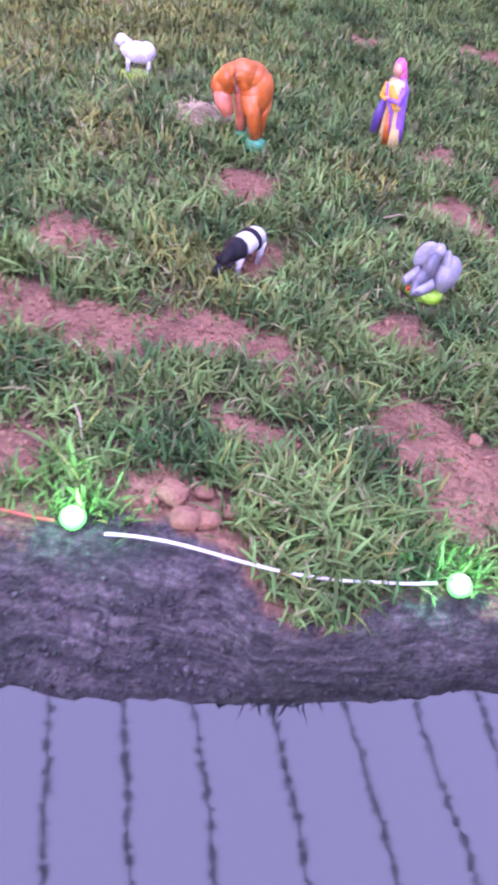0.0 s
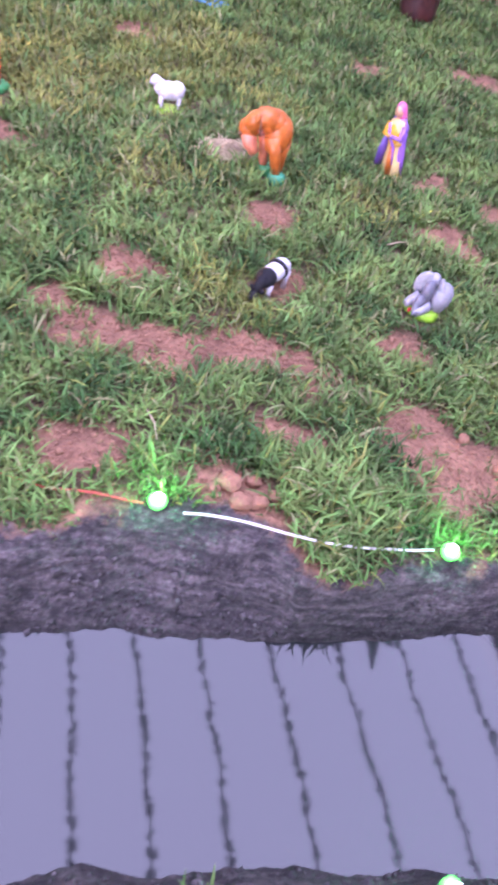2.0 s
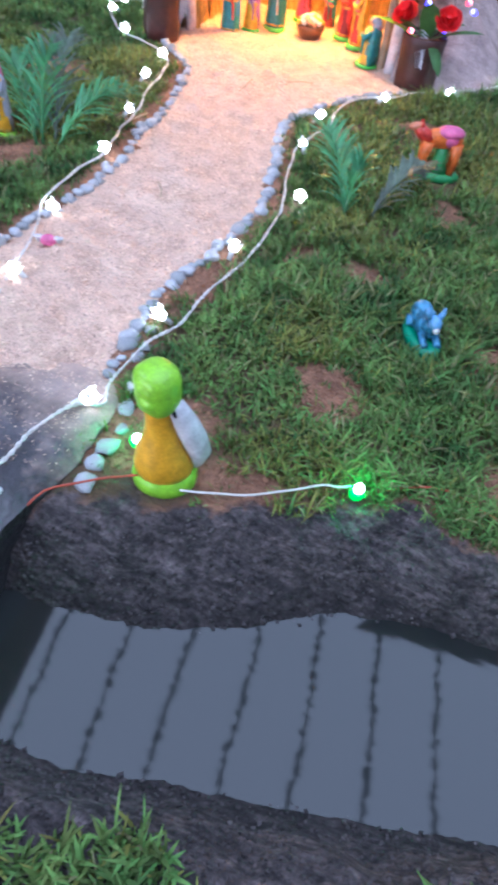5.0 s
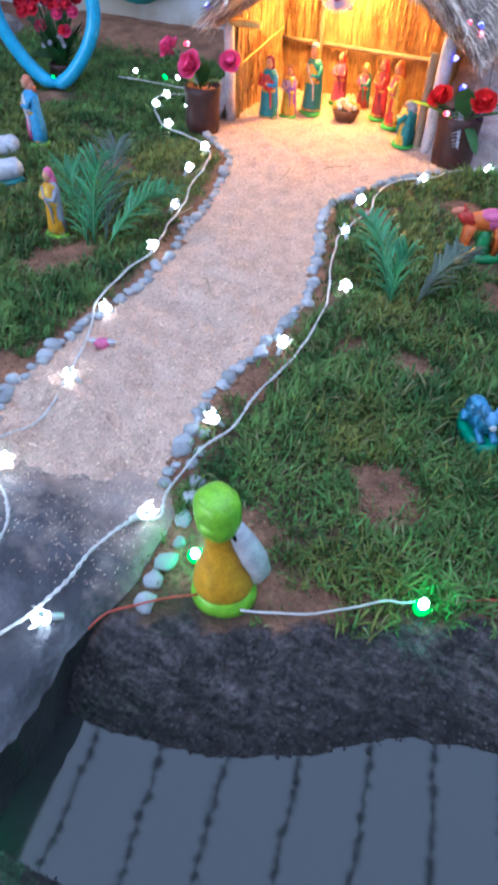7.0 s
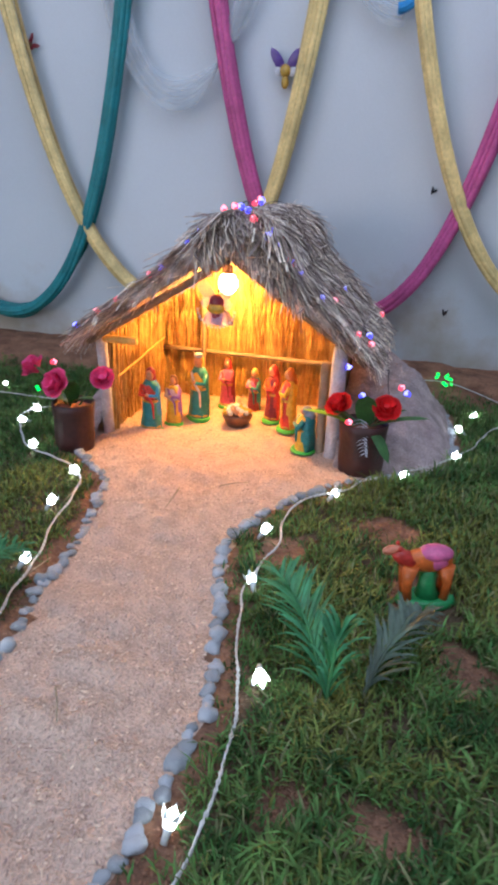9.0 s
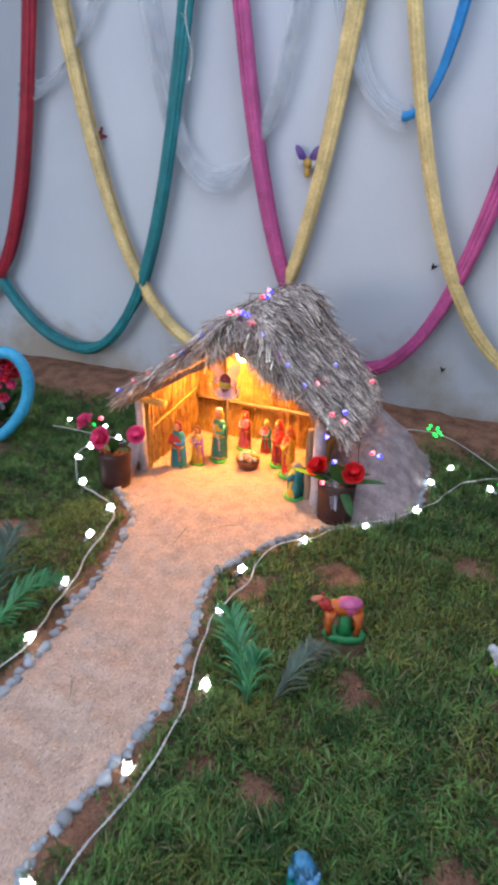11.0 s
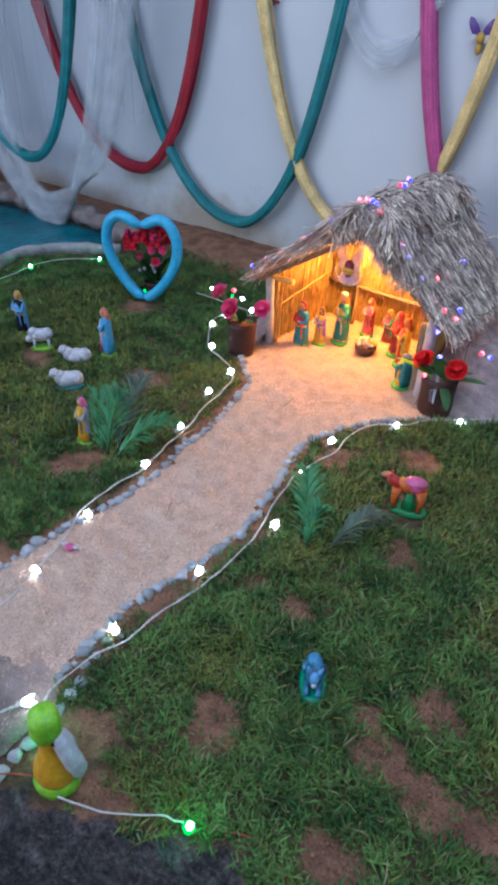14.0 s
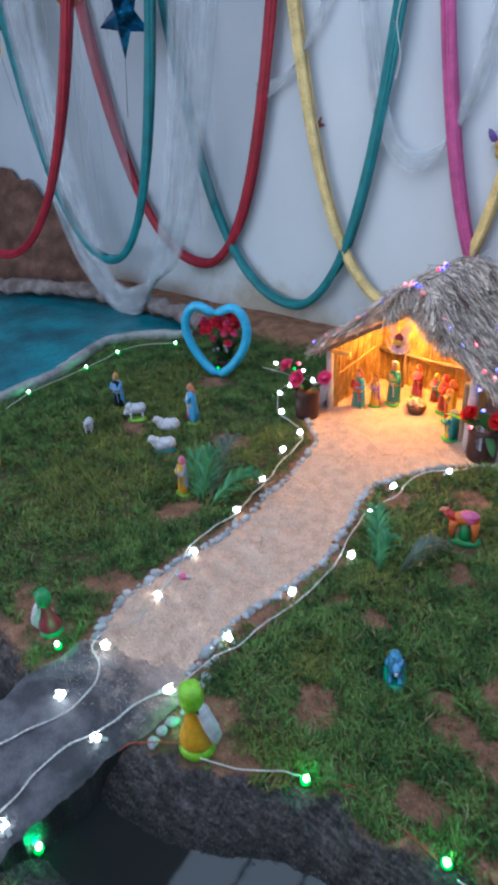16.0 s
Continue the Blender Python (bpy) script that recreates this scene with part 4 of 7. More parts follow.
def turf(name, poly, per_m2, label, seed, size=(0.022, 0.05), dry=0.06, fine=1.0):
    r = np.random.default_rng(seed)
    xs, ys = [p[0] for p in poly], [p[1] for p in poly]
    area = (max(xs) - min(xs)) * (max(ys) - min(ys))
    n = int(area * per_m2)
    x, y = r.uniform(min(xs), max(xs), n), r.uniform(min(ys), max(ys), n)
    ok = inside(x, y, poly) & ~inside(x, y, PATH_POLY) & ~inside(x, y, POOL_POLY)
    byf, _, _, byn = banks(x)
    wob = np.maximum(0.030 * lump(x, y, 38, 13) + 0.010 * lump(x, y, 110, 14), -0.022)
    ok &= ((y > byf + 0.010 + wob + 0.024 * np.exp(-((x - 0.24) / 0.08) ** 2)) | (y < byn - 0.012 - 0.065 * np.exp(-((x + 0.02) / 0.075) ** 2) + wob)) & ~on_bridge(x, y)
    dens = 0.92 + 0.34 * lump(x, y, 17, 21) + 0.26 * lump(x, y, 43, 22)
    dens = np.clip(dens, 0.42, 1) * (1 - 0.97 * bare_amount(x, y))
    f = -((x - W_ORG.x) * W_NORM.x + (y - W_ORG.y) * W_NORM.y)
    dens *= smooth((f - 0.22) / 0.2)
    for cx_, cy_, r_ in CLEAR:
        dens *= smooth((np.hypot(x - cx_, y - cy_) - r_) / 0.022 + 0.12)
    dens *= smooth((edge_gap(x, y, KERB) - 0.055) / 0.04)
    dens *= smooth((np.minimum(edge_gap(x, y, PATH_LEFT), edge_gap(x, y, PATH_RIGHT)) - 0.012) / 0.045 + 0.04)
    ok &= r.random(n) < dens
    x, y, dens = x[ok], y[ok], dens[ok]
    per = r.integers(5, 12, len(x))
    tx, ty, td = np.repeat(x, per), np.repeat(y, per), np.repeat(dens, per)
    tall = np.repeat(r.uniform(size[0], size[1], len(x)) * (1 + 0.35 * lump(x, y, 12, 51)), per) * (0.6 + 0.5 * td)
    tall *= np.where(ty > byf_at(tx) - 0.02, 0.62 + 0.38 * smooth((ty - byf_at(tx) - 0.005) / 0.05), 1)
    m = len(tx)
    az = r.uniform(0, 2 * np.pi, m)
    bx, by = tx + 0.007 * r.normal(size=m), ty + 0.007 * r.normal(size=m)
    h = tall * r.uniform(0.5, 1.25, m)
    lean = r.uniform(0.15, 1.15, m)
    wid = r.uniform(0.0011, 0.0025, m) * (0.8 + h * 8) * fine
    dx, dy = np.cos(az), np.sin(az)
    z0 = ground_z(bx, by) - 0.002
    V = np.empty((m, 7, 3))
    for row, (s, wk) in enumerate(((0.0, 0.75), (0.42, 1.0), (0.76, 0.72))):
        out = h * lean * s ** 1.7
        up = h * (s - 0.34 * lean * s ** 2.4)
        for side, col in ((-1, 0), (1, 1)):
            V[:, row * 2 + col, 0] = bx + dx * out - dy * wid * wk * side
            V[:, row * 2 + col, 1] = by + dy * out + dx * wid * wk * side
            V[:, row * 2 + col, 2] = z0 + up
    V[:, 6, 0], V[:, 6, 1], V[:, 6, 2] = bx + dx * h * lean, by + dy * h * lean, z0 + h * np.clip(1 - 0.36 * lean, 0.3, 1)
    base = (np.arange(m) * 7)[:, None]
    F = np.concatenate((base + np.array([0, 1, 3, 2]), base + np.array([2, 3, 5, 4]), base + np.array([4, 5, 6])), 1)
    sizes = np.tile([4, 4, 3], m)
    me = raw_mesh(name, V.reshape(-1, 3), F.ravel(), sizes, [GRASS, GRASS_DRY, GRASS_OLIVE])
    dryness = dry + 0.22 * np.clip(lump(bx, by, 6, 31) - 0.35, 0, 1)
    olive = np.full(m, 0.06)
    for ox, oy, orad in OLIVE:
        olive = np.maximum(olive, 0.72 * smooth(1.5 - np.hypot(bx - ox, by - oy) / orad + 0.5 * lump(bx, by, 40, 71)))
    kind_ = np.where(r.random(m) < dryness, 1, np.where(r.random(m) < olive, 2, 0))
    me.polygons.foreach_set("material_index", np.repeat(kind_.astype(np.int32), 3))
    me.polygons.foreach_set("use_smooth", np.ones(m * 3, bool))
    return tagged(new(name, me), label, "grass", kind="stuff")


turf("grass", [(-0.95, 0.30), (1.5, 0.42), (1.5, 1.25), (-0.95, 1.25)], 10200, "uneven green turf with long blades on the pond side", 1, size=(0.017, 0.040), dry=0.08, fine=0.80)
turf("grass", [(-1.0, 1.25), (1.6, 1.25), (1.8, 3.3), (-1.0, 2.75)], 8200, "patchy green turf in front of the white wall", 2, size=(0.018, 0.042), dry=0.10, fine=0.82)
turf("grass", [(-3.3, 0.1), (-0.9, 0.1), (-0.9, 1.2), (-3.3, 1.2)], 7600, "green turf between the sawdust path and the lake", 3, size=(0.015, 0.034), dry=0.06, fine=0.76)
turf("grass", [(-3.3, 1.2), (-1.0, 1.2), (-1.55, 2.3), (-3.2, 2.3)], 7600, "short green turf beside the hut", 4, size=(0.015, 0.032), dry=0.07, fine=0.76)
turf("grass", [(-0.50, -0.5), (0.9, -0.3), (0.9, 0.40), (-0.50, 0.05)], 11000, "coarse grass on the near bank of the pond", 5, size=(0.014, 0.034), dry=0.03, fine=1.0)

# sawdust chips and dry straws on the path
cr = np.random.default_rng(12)
n = 52000
px, py = cr.uniform(-1.75, -0.55, n), cr.uniform(0.35, 2.75, n)
ok = inside(px, py, PATH_POLY)
px, py = px[ok], py[ok]
m = len(px)
az, ln, wd = cr.uniform(0, 2 * np.pi, m), cr.uniform(0.0010, 0.0034, m) * np.where(cr.random(m) < 0.015, 3.0, 1), cr.uniform(0.0006, 0.0014, m)
tip = cr.uniform(-0.0005, 0.0022, m)
pz = ground_z(px, py) + 0.0015
V = np.empty((m, 4, 3))
for c, (a, b, t) in enumerate(((-1, -1, 0), (1, -1, 1), (1, 1, 1), (-1, 1, 0))):
    V[:, c, 0] = px + np.cos(az) * ln * a - np.sin(az) * wd * b
    V[:, c, 1] = py + np.sin(az) * ln * a + np.cos(az) * wd * b
    V[:, c, 2] = pz + tip * t + (0.0012 if b > 0 else 0)
tagged(new("sawdust", raw_mesh("sawdust", V.reshape(-1, 3), np.arange(m * 4), np.full(m, 4), [CHIP])), "loose pale wood shavings strewn over the path", "sawdust", kind="stuff")

# pebbly crumbs on bank and soil
n = 46000
px, py = cr.uniform(-1.4, 1.0, n), cr.uniform(-0.3, 1.3, n)
byf, bys, bysn, byn = banks(px)
onbank = ((py < byf + 0.05) & (py > bys + 0.004)) | ((py < bysn - 0.004) & (py > byn - 0.03))
keep = (onbank | (cr.random(n) < 0.9 * bare_amount(px, py))) & ~inside(px, py, PATH_POLY)
for nm, sel, mat, lab in (("mud_crumbs", keep & onbank & (py < byf - 0.02), BANK, "crumbs of dark mud on the pond bank"), ("soil_crumbs", keep & ~onbank, SOIL, "small clods of red soil on bare patches")):
    qx, qy = px[sel], py[sel]
    m = len(qx)
    r_ = cr.uniform(0.0011, 0.0036, m) * np.where(cr.random(m) < 0.07, 2.0, 1)
    oct_v = np.array([(1, 0, 0), (0, 1, 0), (-1, 0, 0), (0, -1, 0), (0, 0, 1), (0, 0, -1)], float)
    oct_f = np.array([(0, 1, 4), (1, 2, 4), (2, 3, 4), (3, 0, 4), (1, 0, 5), (2, 1, 5), (3, 2, 5), (0, 3, 5)])
    V = oct_v[None] * r_[:, None, None] * cr.uniform(0.6, 1.3, (m, 6, 1)) + np.stack((qx, qy, ground_z(qx, qy) + 0.001), -1)[:, None]
    F = (np.arange(m) * 6)[:, None, None] + oct_f[None]
    tagged(new(nm, raw_mesh(nm, V.reshape(-1, 3), F.ravel(), np.full(m * 8, 3), [mat])), lab, "crumbs", kind="stuff")


def clod(x, y, r):
    s = Shape()
    s.ball((0, 0, 0), (r, r * 0.9, r * 0.75), SOIL, seg=14, noise_amp=r * 0.5, freq=60)
    return thing("clod", pose(x, y, gz(x, y) + r * 0.45, 0, 0, x * 900), "rounded clod of red soil by the white wire", "clod", "clods of soil", shape=s)


for x, y, r in ((0.165, 0.655, 0.017), (0.185, 0.632, 0.015), (0.205, 0.640, 0.014), (0.195, 0.668, 0.011), (0.225, 0.655, 0.010), (0.150, 0.640, 0.009), (0.52, 0.79, 0.012), (0.47, 0.84, 0.010), (0.40, 0.74, 0.011)):
    clod(x, y, r)


# ---- lamp strings ----
def bulb_mesh(mat, r, length):
    s = Shape()
    s.ball((0, 0, 0), (r, r, length), mat, seg=12)
    return s.mesh("bulb")


def green_bulb_mesh():
    s = Shape()
    s.ball((0, 0, 0.005), (0.0070, 0.0070, 0.0090), LED_CORE, seg=14)
    s.lathe([(0.0070, -0.012), (0.0100, -0.008), (0.0118, -0.001), (0.0100, 0.001), (0.0060, 0.000)], LED_GREEN, seg=16)
    return s.mesh("bulb")


def tiny_bulb_mesh(mat, core):
    s = Shape()
    s.ball((0, 0, 0), (0.0072, 0.0072, 0.0085), mat, seg=12)
    for k in range(3):
        a = 2.1 * k
        s.ball((0.0042 * math.cos(a), 0.0042 * math.sin(a), 0.0040), 0.0042, core, seg=8)
    s.ball((0, 0, 0.0062), 0.0044, core, seg=8)
    return s.mesh("bulb")


def cover_mesh(r):
    s = Shape()
    for k in range(5):
        a = 2 * math.pi * k / 5
        s.blade((0.4 * r * math.cos(a), 0.4 * r * math.sin(a), -r), (1.45 * r * math.cos(a), 1.45 * r * math.sin(a), 1.3 * r), r * 1.0, PLASTIC, n=3)
    s.tube([(0, 0, -2.6 * r), (0, 0, -1.2 * r), (0, 0, -0.8 * r)], [r * 0.45, r * 0.5, r * 0.75], PLASTIC, seg=8)
    return s.mesh("cover")


def cap_mesh(r, mat=PLASTIC):
    s = Shape()
    s.tube([(0, 0, -2.2 * r), (0, 0, -1.6 * r), (0, 0, -0.6 * r)], [r * 0.3, r * 0.6, r * 0.8], mat, seg=8)
    return s.mesh("cap")


def wire_path(pts, z, wob=0.006, step=0.012):
    """A smoothed wire lying on the ground through points (x, y) or (x, y, z)."""
    v = [Vector((p[0], p[1], p[2] if len(p) > 2 else lie_z(p[0], p[1]) + z)) for p in pts]
    out = []
    for i in range(len(v) - 1):
        a, b, c, d = v[max(i - 1, 0)], v[i], v[i + 1], v[min(i + 2, len(v) - 1)]
        k = max(3, int((c - b).length / step))
        for j in range(k):
            t = j / k
            out.append(0.5 * (2 * b + (c - a) * t + (2 * a - 5 * b + 4 * c - d) * t * t + (3 * b - a - 3 * c + d) * t ** 3))
    out.append(v[-1])
    return [p + Vector((noise.noise(p * 16), noise.noise(p * 16 + Vector((5, 0, 0))), 0.3 * noise.noise(p * 16 + Vector((0, 5, 0))))) * wob for p in out]


def wires(pts, r, mat, twist=True, z=0.006):
    s = Shape()
    line = wire_path(pts, z)
    if not twist:
        s.tube(line, r, mat, seg=6)
        return s
    for k in (0, 1):
        tw, dist = [], 0.0
        for i, p in enumerate(line):
            q = line[min(i + 1, len(line) - 1)]
            d = (q - line[max(i - 1, 0)]).normalized()
            side = d.cross(Vector((0, 0, 1))).normalized()
            a = dist * 210 + k * math.pi
            tw.append(p + (side * math.cos(a) + Vector((0, 0, 1)) * math.sin(a)) * r * 1.25)
            dist += (q - p).length
        s.tube(tw, r, mat, seg=5)
    return s


WHITE_BULB, WHITE_COVER = bulb_mesh(LED_WHITE, 0.0090, 0.0125), cover_mesh(0.0105)
GREEN_BULB, GREEN_CAP = green_bulb_mesh(), cap_mesh(0.0105, P_GREEN)
BLUE_BULB, RED_BULB, TINY_CAP = tiny_bulb_mesh(LED_BLUE, LED_BLUE_CORE), tiny_bulb_mesh(LED_RED, LED_RED_CORE), cap_mesh(0.004)
SMALL_GREEN, SMALL_WHITE = bulb_mesh(LED_SMALL_GREEN, 0.005, 0.007), bulb_mesh(LED_WHITE, 0.0065, 0.009)
lr = random.Random(9)


def light_string(label, wire_pts, bulbs, group, wire_mat=WIRE, r=0.0016, twist=True, extra=(), sink=0.006):
    """bulbs: (x, y, z, bulb mesh, cover mesh)."""
    st = thing("light_string", pose(0, 0, 0), label, "string lights", group)
    if wire_pts:
        part("wire", wires(wire_pts, r, wire_mat, twist), st)
    for k, pts in enumerate(extra):
        part("wire", wires(pts, r, wire_mat, False, sink), st)
    for x, y, z, bm_, cv in bulbs:
        z = z if z is not None else lie_z(x, y) + 0.012
        turn = (lr.uniform(35, 85), lr.uniform(0, 360))
        b = part("bulb", bm_, st, at=pose(x, y, z, 14 if bm_ is GREEN_BULB else turn[0], 0, turn[1]))
        if cv:
            part("cover", cv, b)
    return st


RB = [(-0.582, 0.376), (-0.646, 0.601), (-0.679, 0.853), (-0.697, 1.115), (-0.830, 1.338), (-0.893, 1.521), (-0.825, 1.756), (-0.714, 1.955), (-0.624, 2.152)]
LB = [(-0.732, 0.160), (-0.815, 0.317), (-0.929, 0.542), (-1.046, 0.742), (-1.130, 0.978), (-1.240, 1.175), (-1.372, 1.383), (-1.442, 1.537), (-1.645, 1.599), (-1.814, 1.725)]
light_string("twisted white cable with glowing white flower lamps beside the path",
             [(-0.47, -0.30), (-0.52, -0.09), (-0.567, 0.029), (-0.589, 0.110), (-0.582, 0.190), (-0.598, 0.290), (-0.592, 0.360), (-0.575, 0.395), (-0.600, 0.440), (-0.615, 0.528), (-0.612, 0.605), (-0.626, 0.690), (-0.642, 0.830), (-0.665, 0.950), (-0.713, 1.075), (-0.785, 1.208), (-0.826, 1.300), (-0.842, 1.40), (-0.848, 1.49), (-0.880, 1.58), (-0.878, 1.69), (-0.812, 1.80), (-0.790, 1.88), (-0.717, 1.99), (-0.645, 2.11), (-0.595, 2.27), (-0.575, 2.45), (-0.50, 2.56), (-0.40, 2.60), (-0.1, 2.62), (0.3, 2.75)],
             [(x, y, None, WHITE_BULB, WHITE_COVER) for x, y in RB + [(-0.565, 0.176), (-0.493, -0.060), (-0.66, 2.38), (-0.645, 2.54), (-0.47, 2.47)]], "white lamp strings")
light_string("twisted white cable with glowing white flower lamps edging the lawn",
             [(-0.72, -0.30), (-0.70, -0.08), (-0.690, 0.030), (-0.680, 0.110), (-0.690, 0.180), (-0.715, 0.235), (-0.775, 0.280), (-0.835, 0.292), (-0.865, 0.345), (-0.888, 0.440), (-0.935, 0.540), (-1.000, 0.650), (-1.055, 0.725), (-1.100, 0.845), (-1.112, 0.955), (-1.180, 1.085), (-1.238, 1.205), (-1.308, 1.318), (-1.350, 1.420), (-1.425, 1.535), (-1.548, 1.575), (-1.641, 1.585), (-1.80, 1.70), (-1.875, 1.82), (-1.80, 1.96), (-1.98, 1.92), (-2.15, 1.88)],
             [(x, y, None, WHITE_BULB, WHITE_COVER) for x, y in LB + [(-1.86, 1.83), (-1.84, 1.96)]], "white lamp strings")
GREENS = [(0.089, 0.599), (0.444, 0.636), (-0.210, 0.501), (-0.496, 0.380), (0.462, 0.298), (0.232, 0.195)]
RIM_GREENS = [(-2.66, 0.77), (-2.785, 1.141), (-2.89, 1.384), (-2.80, 1.72), (-0.917, 0.222), (-0.475, -0.013)]
light_string("white wire with round glowing green lamps on the pond edge",
             None, [(x, y, gz(x, y) + 0.013, GREEN_BULB, GREEN_CAP) for x, y in GREENS], "green lamp strings",
             extra=([(0.122, 0.588), (0.145, 0.592), (0.19, 0.590), (0.247, 0.590), (0.31, 0.602), (0.37, 0.615), (0.42, 0.628)], [(-0.39, 0.345), (-0.36, 0.365), (-0.32, 0.395), (-0.28, 0.435), (-0.25, 0.472), (-0.23, 0.482), (-0.215, 0.495)]))
light_string("thin red wire along the edge of the pond bank", [(-0.53, 0.205), (-0.52, 0.236), (-0.491, 0.280), (-0.468, 0.312), (-0.452, 0.330)], [], "green lamp strings", REDWIRE, 0.0016, False,
             sink=-0.006, extra=([(0.520, 0.250), (0.510, 0.285), (0.490, 0.300), (0.462, 0.296)], [(-0.19, 0.52), (-0.12, 0.58), (-0.04, 0.583), (0.02, 0.582), (0.075, 0.59)],))
light_string("wire with small green lamps along the lake rim",
             [(-2.55, 0.62), (-2.66, 0.78), (-2.72, 1.0), (-2.79, 1.15), (-2.85, 1.28), (-2.90, 1.39), (-2.92, 1.56), (-2.82, 1.72)],
             [(x, y, gz(x, y) + 0.02, GREEN_BULB, GREEN_CAP) for x, y in RIM_GREENS], "green lamp strings", WIRE, 0.002, False)
for x, y in GREENS + RIM_GREENS:
    gl = bpy.data.lights.new("green_lamp_light", "POINT")
    gl.energy, gl.color, gl.shadow_soft_size = 0.21, (0.0, 1.0, 0.26), 0.008
    new("green_lamp_light", gl).matrix_world = Matrix.Translation((x, y, gz(x, y) + 0.040))
light_string("heap of tiny glowing green and white lamps by the wall", [(-0.9, 2.72), (-0.8, 2.76), (-0.66, 2.74), (-0.44, 2.60), (-0.42, 2.5), (-0.36, 2.45), (0.1, 2.7), (0.25, 2.88)],
             [(x + lr.uniform(-0.045, 0.045), y + lr.uniform(-0.03, 0.03), gz(x, y) + lr.uniform(0.01, 0.05), SMALL_GREEN, TINY_CAP) for x, y in [(-0.78, 2.76)] * 9 + [(-0.42, 2.52)] * 7 + [(0.24, 2.86)] * 6 + [(-2.24, 1.70)] * 9 + [(-2.02, 1.985)] * 2]
             + [(x, y, gz(x, y) + 0.03, SMALL_WHITE, TINY_CAP) for x, y in ((-0.40, 2.57), (-0.33, 2.46), (-0.44, 2.62), (-2.27, 1.69), (-2.14, 1.96), (-1.96, 2.0), (-1.72, 1.78))], "green lamp strings", WIRE, 0.002, False)


# ---- the hut ----
HUT = pose(-1.586, 1.847, 0, 0, 0, 14.3)
hut = thing("hut", HUT, "little thatched straw hut with reed walls and whitewashed front poles", "hut")
HW, HD, RIDGE_X, RIDGE_Z, EAVE_Z = 0.67, 0.45, 0.385, 0.565, 0.280
EAVE_L, EAVE_R, FRONT_Y, BACK_Y = -0.055, 0.765, -0.085, 0.53
hr_ = random.Random(3)


def pole(a, b, r, mat, bend=0.004):
    s = Shape()
    a, b = Vector(a), Vector(b)
    pts = [a.lerp(b, i / 8) + Vector((noise.noise(a * 9 + Vector((i, 0, 0))), noise.noise(b * 9 + Vector((0, i, 0))), 0)) * bend for i in range(9)]
    s.tube(pts, [r * (1 + 0.1 * noise.noise(p * 30)) for p in pts], mat, seg=10)
    return s


part("post", pole((0, 0, -0.02), (-0.012, 0, 0.30), 0.017, WHITE_POLE), hut, "whitewashed wooden post")
part("post", pole((HW, 0, -0.02), (HW + 0.006, -0.01, 0.32), 0.020, WHITE_POLE), hut, "whitewashed wooden post")
part("post", pole((0, HD, -0.02), (0, HD, 0.29), 0.015, WOOD), hut)
part("post", pole((HW, HD, -0.02), (HW, HD, 0.29), 0.015, WOOD), hut)
part("post", pole((HW - 0.035, 0.02, -0.02), (HW - 0.035, 0.02, 0.27), 0.013, WOOD), hut)
part("beam", pole((-0.06, -0.005, 0.285), (0.10, 0.0, 0.283), 0.011, STRAW), hut, "bamboo stub beam")
part("beam", pole((EAVE_L + 0.02, FRONT_Y + 0.05, EAVE_Z + 0.0), (RIDGE_X, FRONT_Y + 0.03, RIDGE_Z - 0.03), 0.010, WOOD), hut)
part("beam", pole((RIDGE_X, FRONT_Y + 0.03, RIDGE_Z - 0.03), (EAVE_R - 0.02, FRONT_Y + 0.07, EAVE_Z + 0.0), 0.010, WOOD), hut)
part("beam", pole((RIDGE_X, FRONT_Y + 0.02, RIDGE_Z - 0.02), (RIDGE_X, BACK_Y, RIDGE_Z - 0.02), 0.012, WOOD), hut)
part("batten", pole((0.02, HD - 0.035, 0.168), (HW - 0.02, HD - 0.04, 0.160), 0.007, WOOD), hut)
part("batten", pole((0.018, 0.03, 0.16), (0.020, HD - 0.03, 0.20), 0.0032, STRAW), hut)
part("pole", pole((0.17, HD - 0.05, 0.0), (0.17, HD - 0.05, 0.36), 0.007, WOOD), hut)


def roof_z(x):
    if x < RIDGE_X:
        return EAVE_Z + (RIDGE_Z - EAVE_Z) * (x - EAVE_L) / (RIDGE_X - EAVE_L)
    return EAVE_Z + (RIDGE_Z - EAVE_Z) * (EAVE_R - x) / (EAVE_R - RIDGE_X)


def back_y(x):
    """The back edge of the roof draws in towards the open side's eave."""
    return BACK_Y + 0.03 - 0.11 * min(1.0, max(0.0, (x - RIDGE_X) / 0.34))


def thick(x):
    """Thatch is deepest at the ridge."""
    return 0.034 + 0.060 * max(0.0, 1 - abs(x - RIDGE_X - 0.045) / 0.25) ** 1.1


def reeds(line, n, top, r=0.0026):
    """A wall of upright reeds from line(u), u 0 to 1, up to top(u)."""
    s = Shape()
    for i in range(n):
        u = (i + hr_.uniform(-0.3, 0.3)) / n
        u = min(max(u, 0), 1)
        p = line(u)
        h = top(u) + hr_.uniform(-0.02, 0.012)
        lean = hr_.uniform(-0.012, 0.012)
        rr = r * hr_.uniform(0.7, 1.5)
        off = hr_.uniform(-0.004, 0.004)
        s.tube([(p[0] + off, p[1] + off, -0.01), (p[0] + lean * 0.6, p[1] + off, h * 0.5), (p[0] + lean, p[1] - off, h)], rr, STRAW, seg=4, caps=False)
    return s


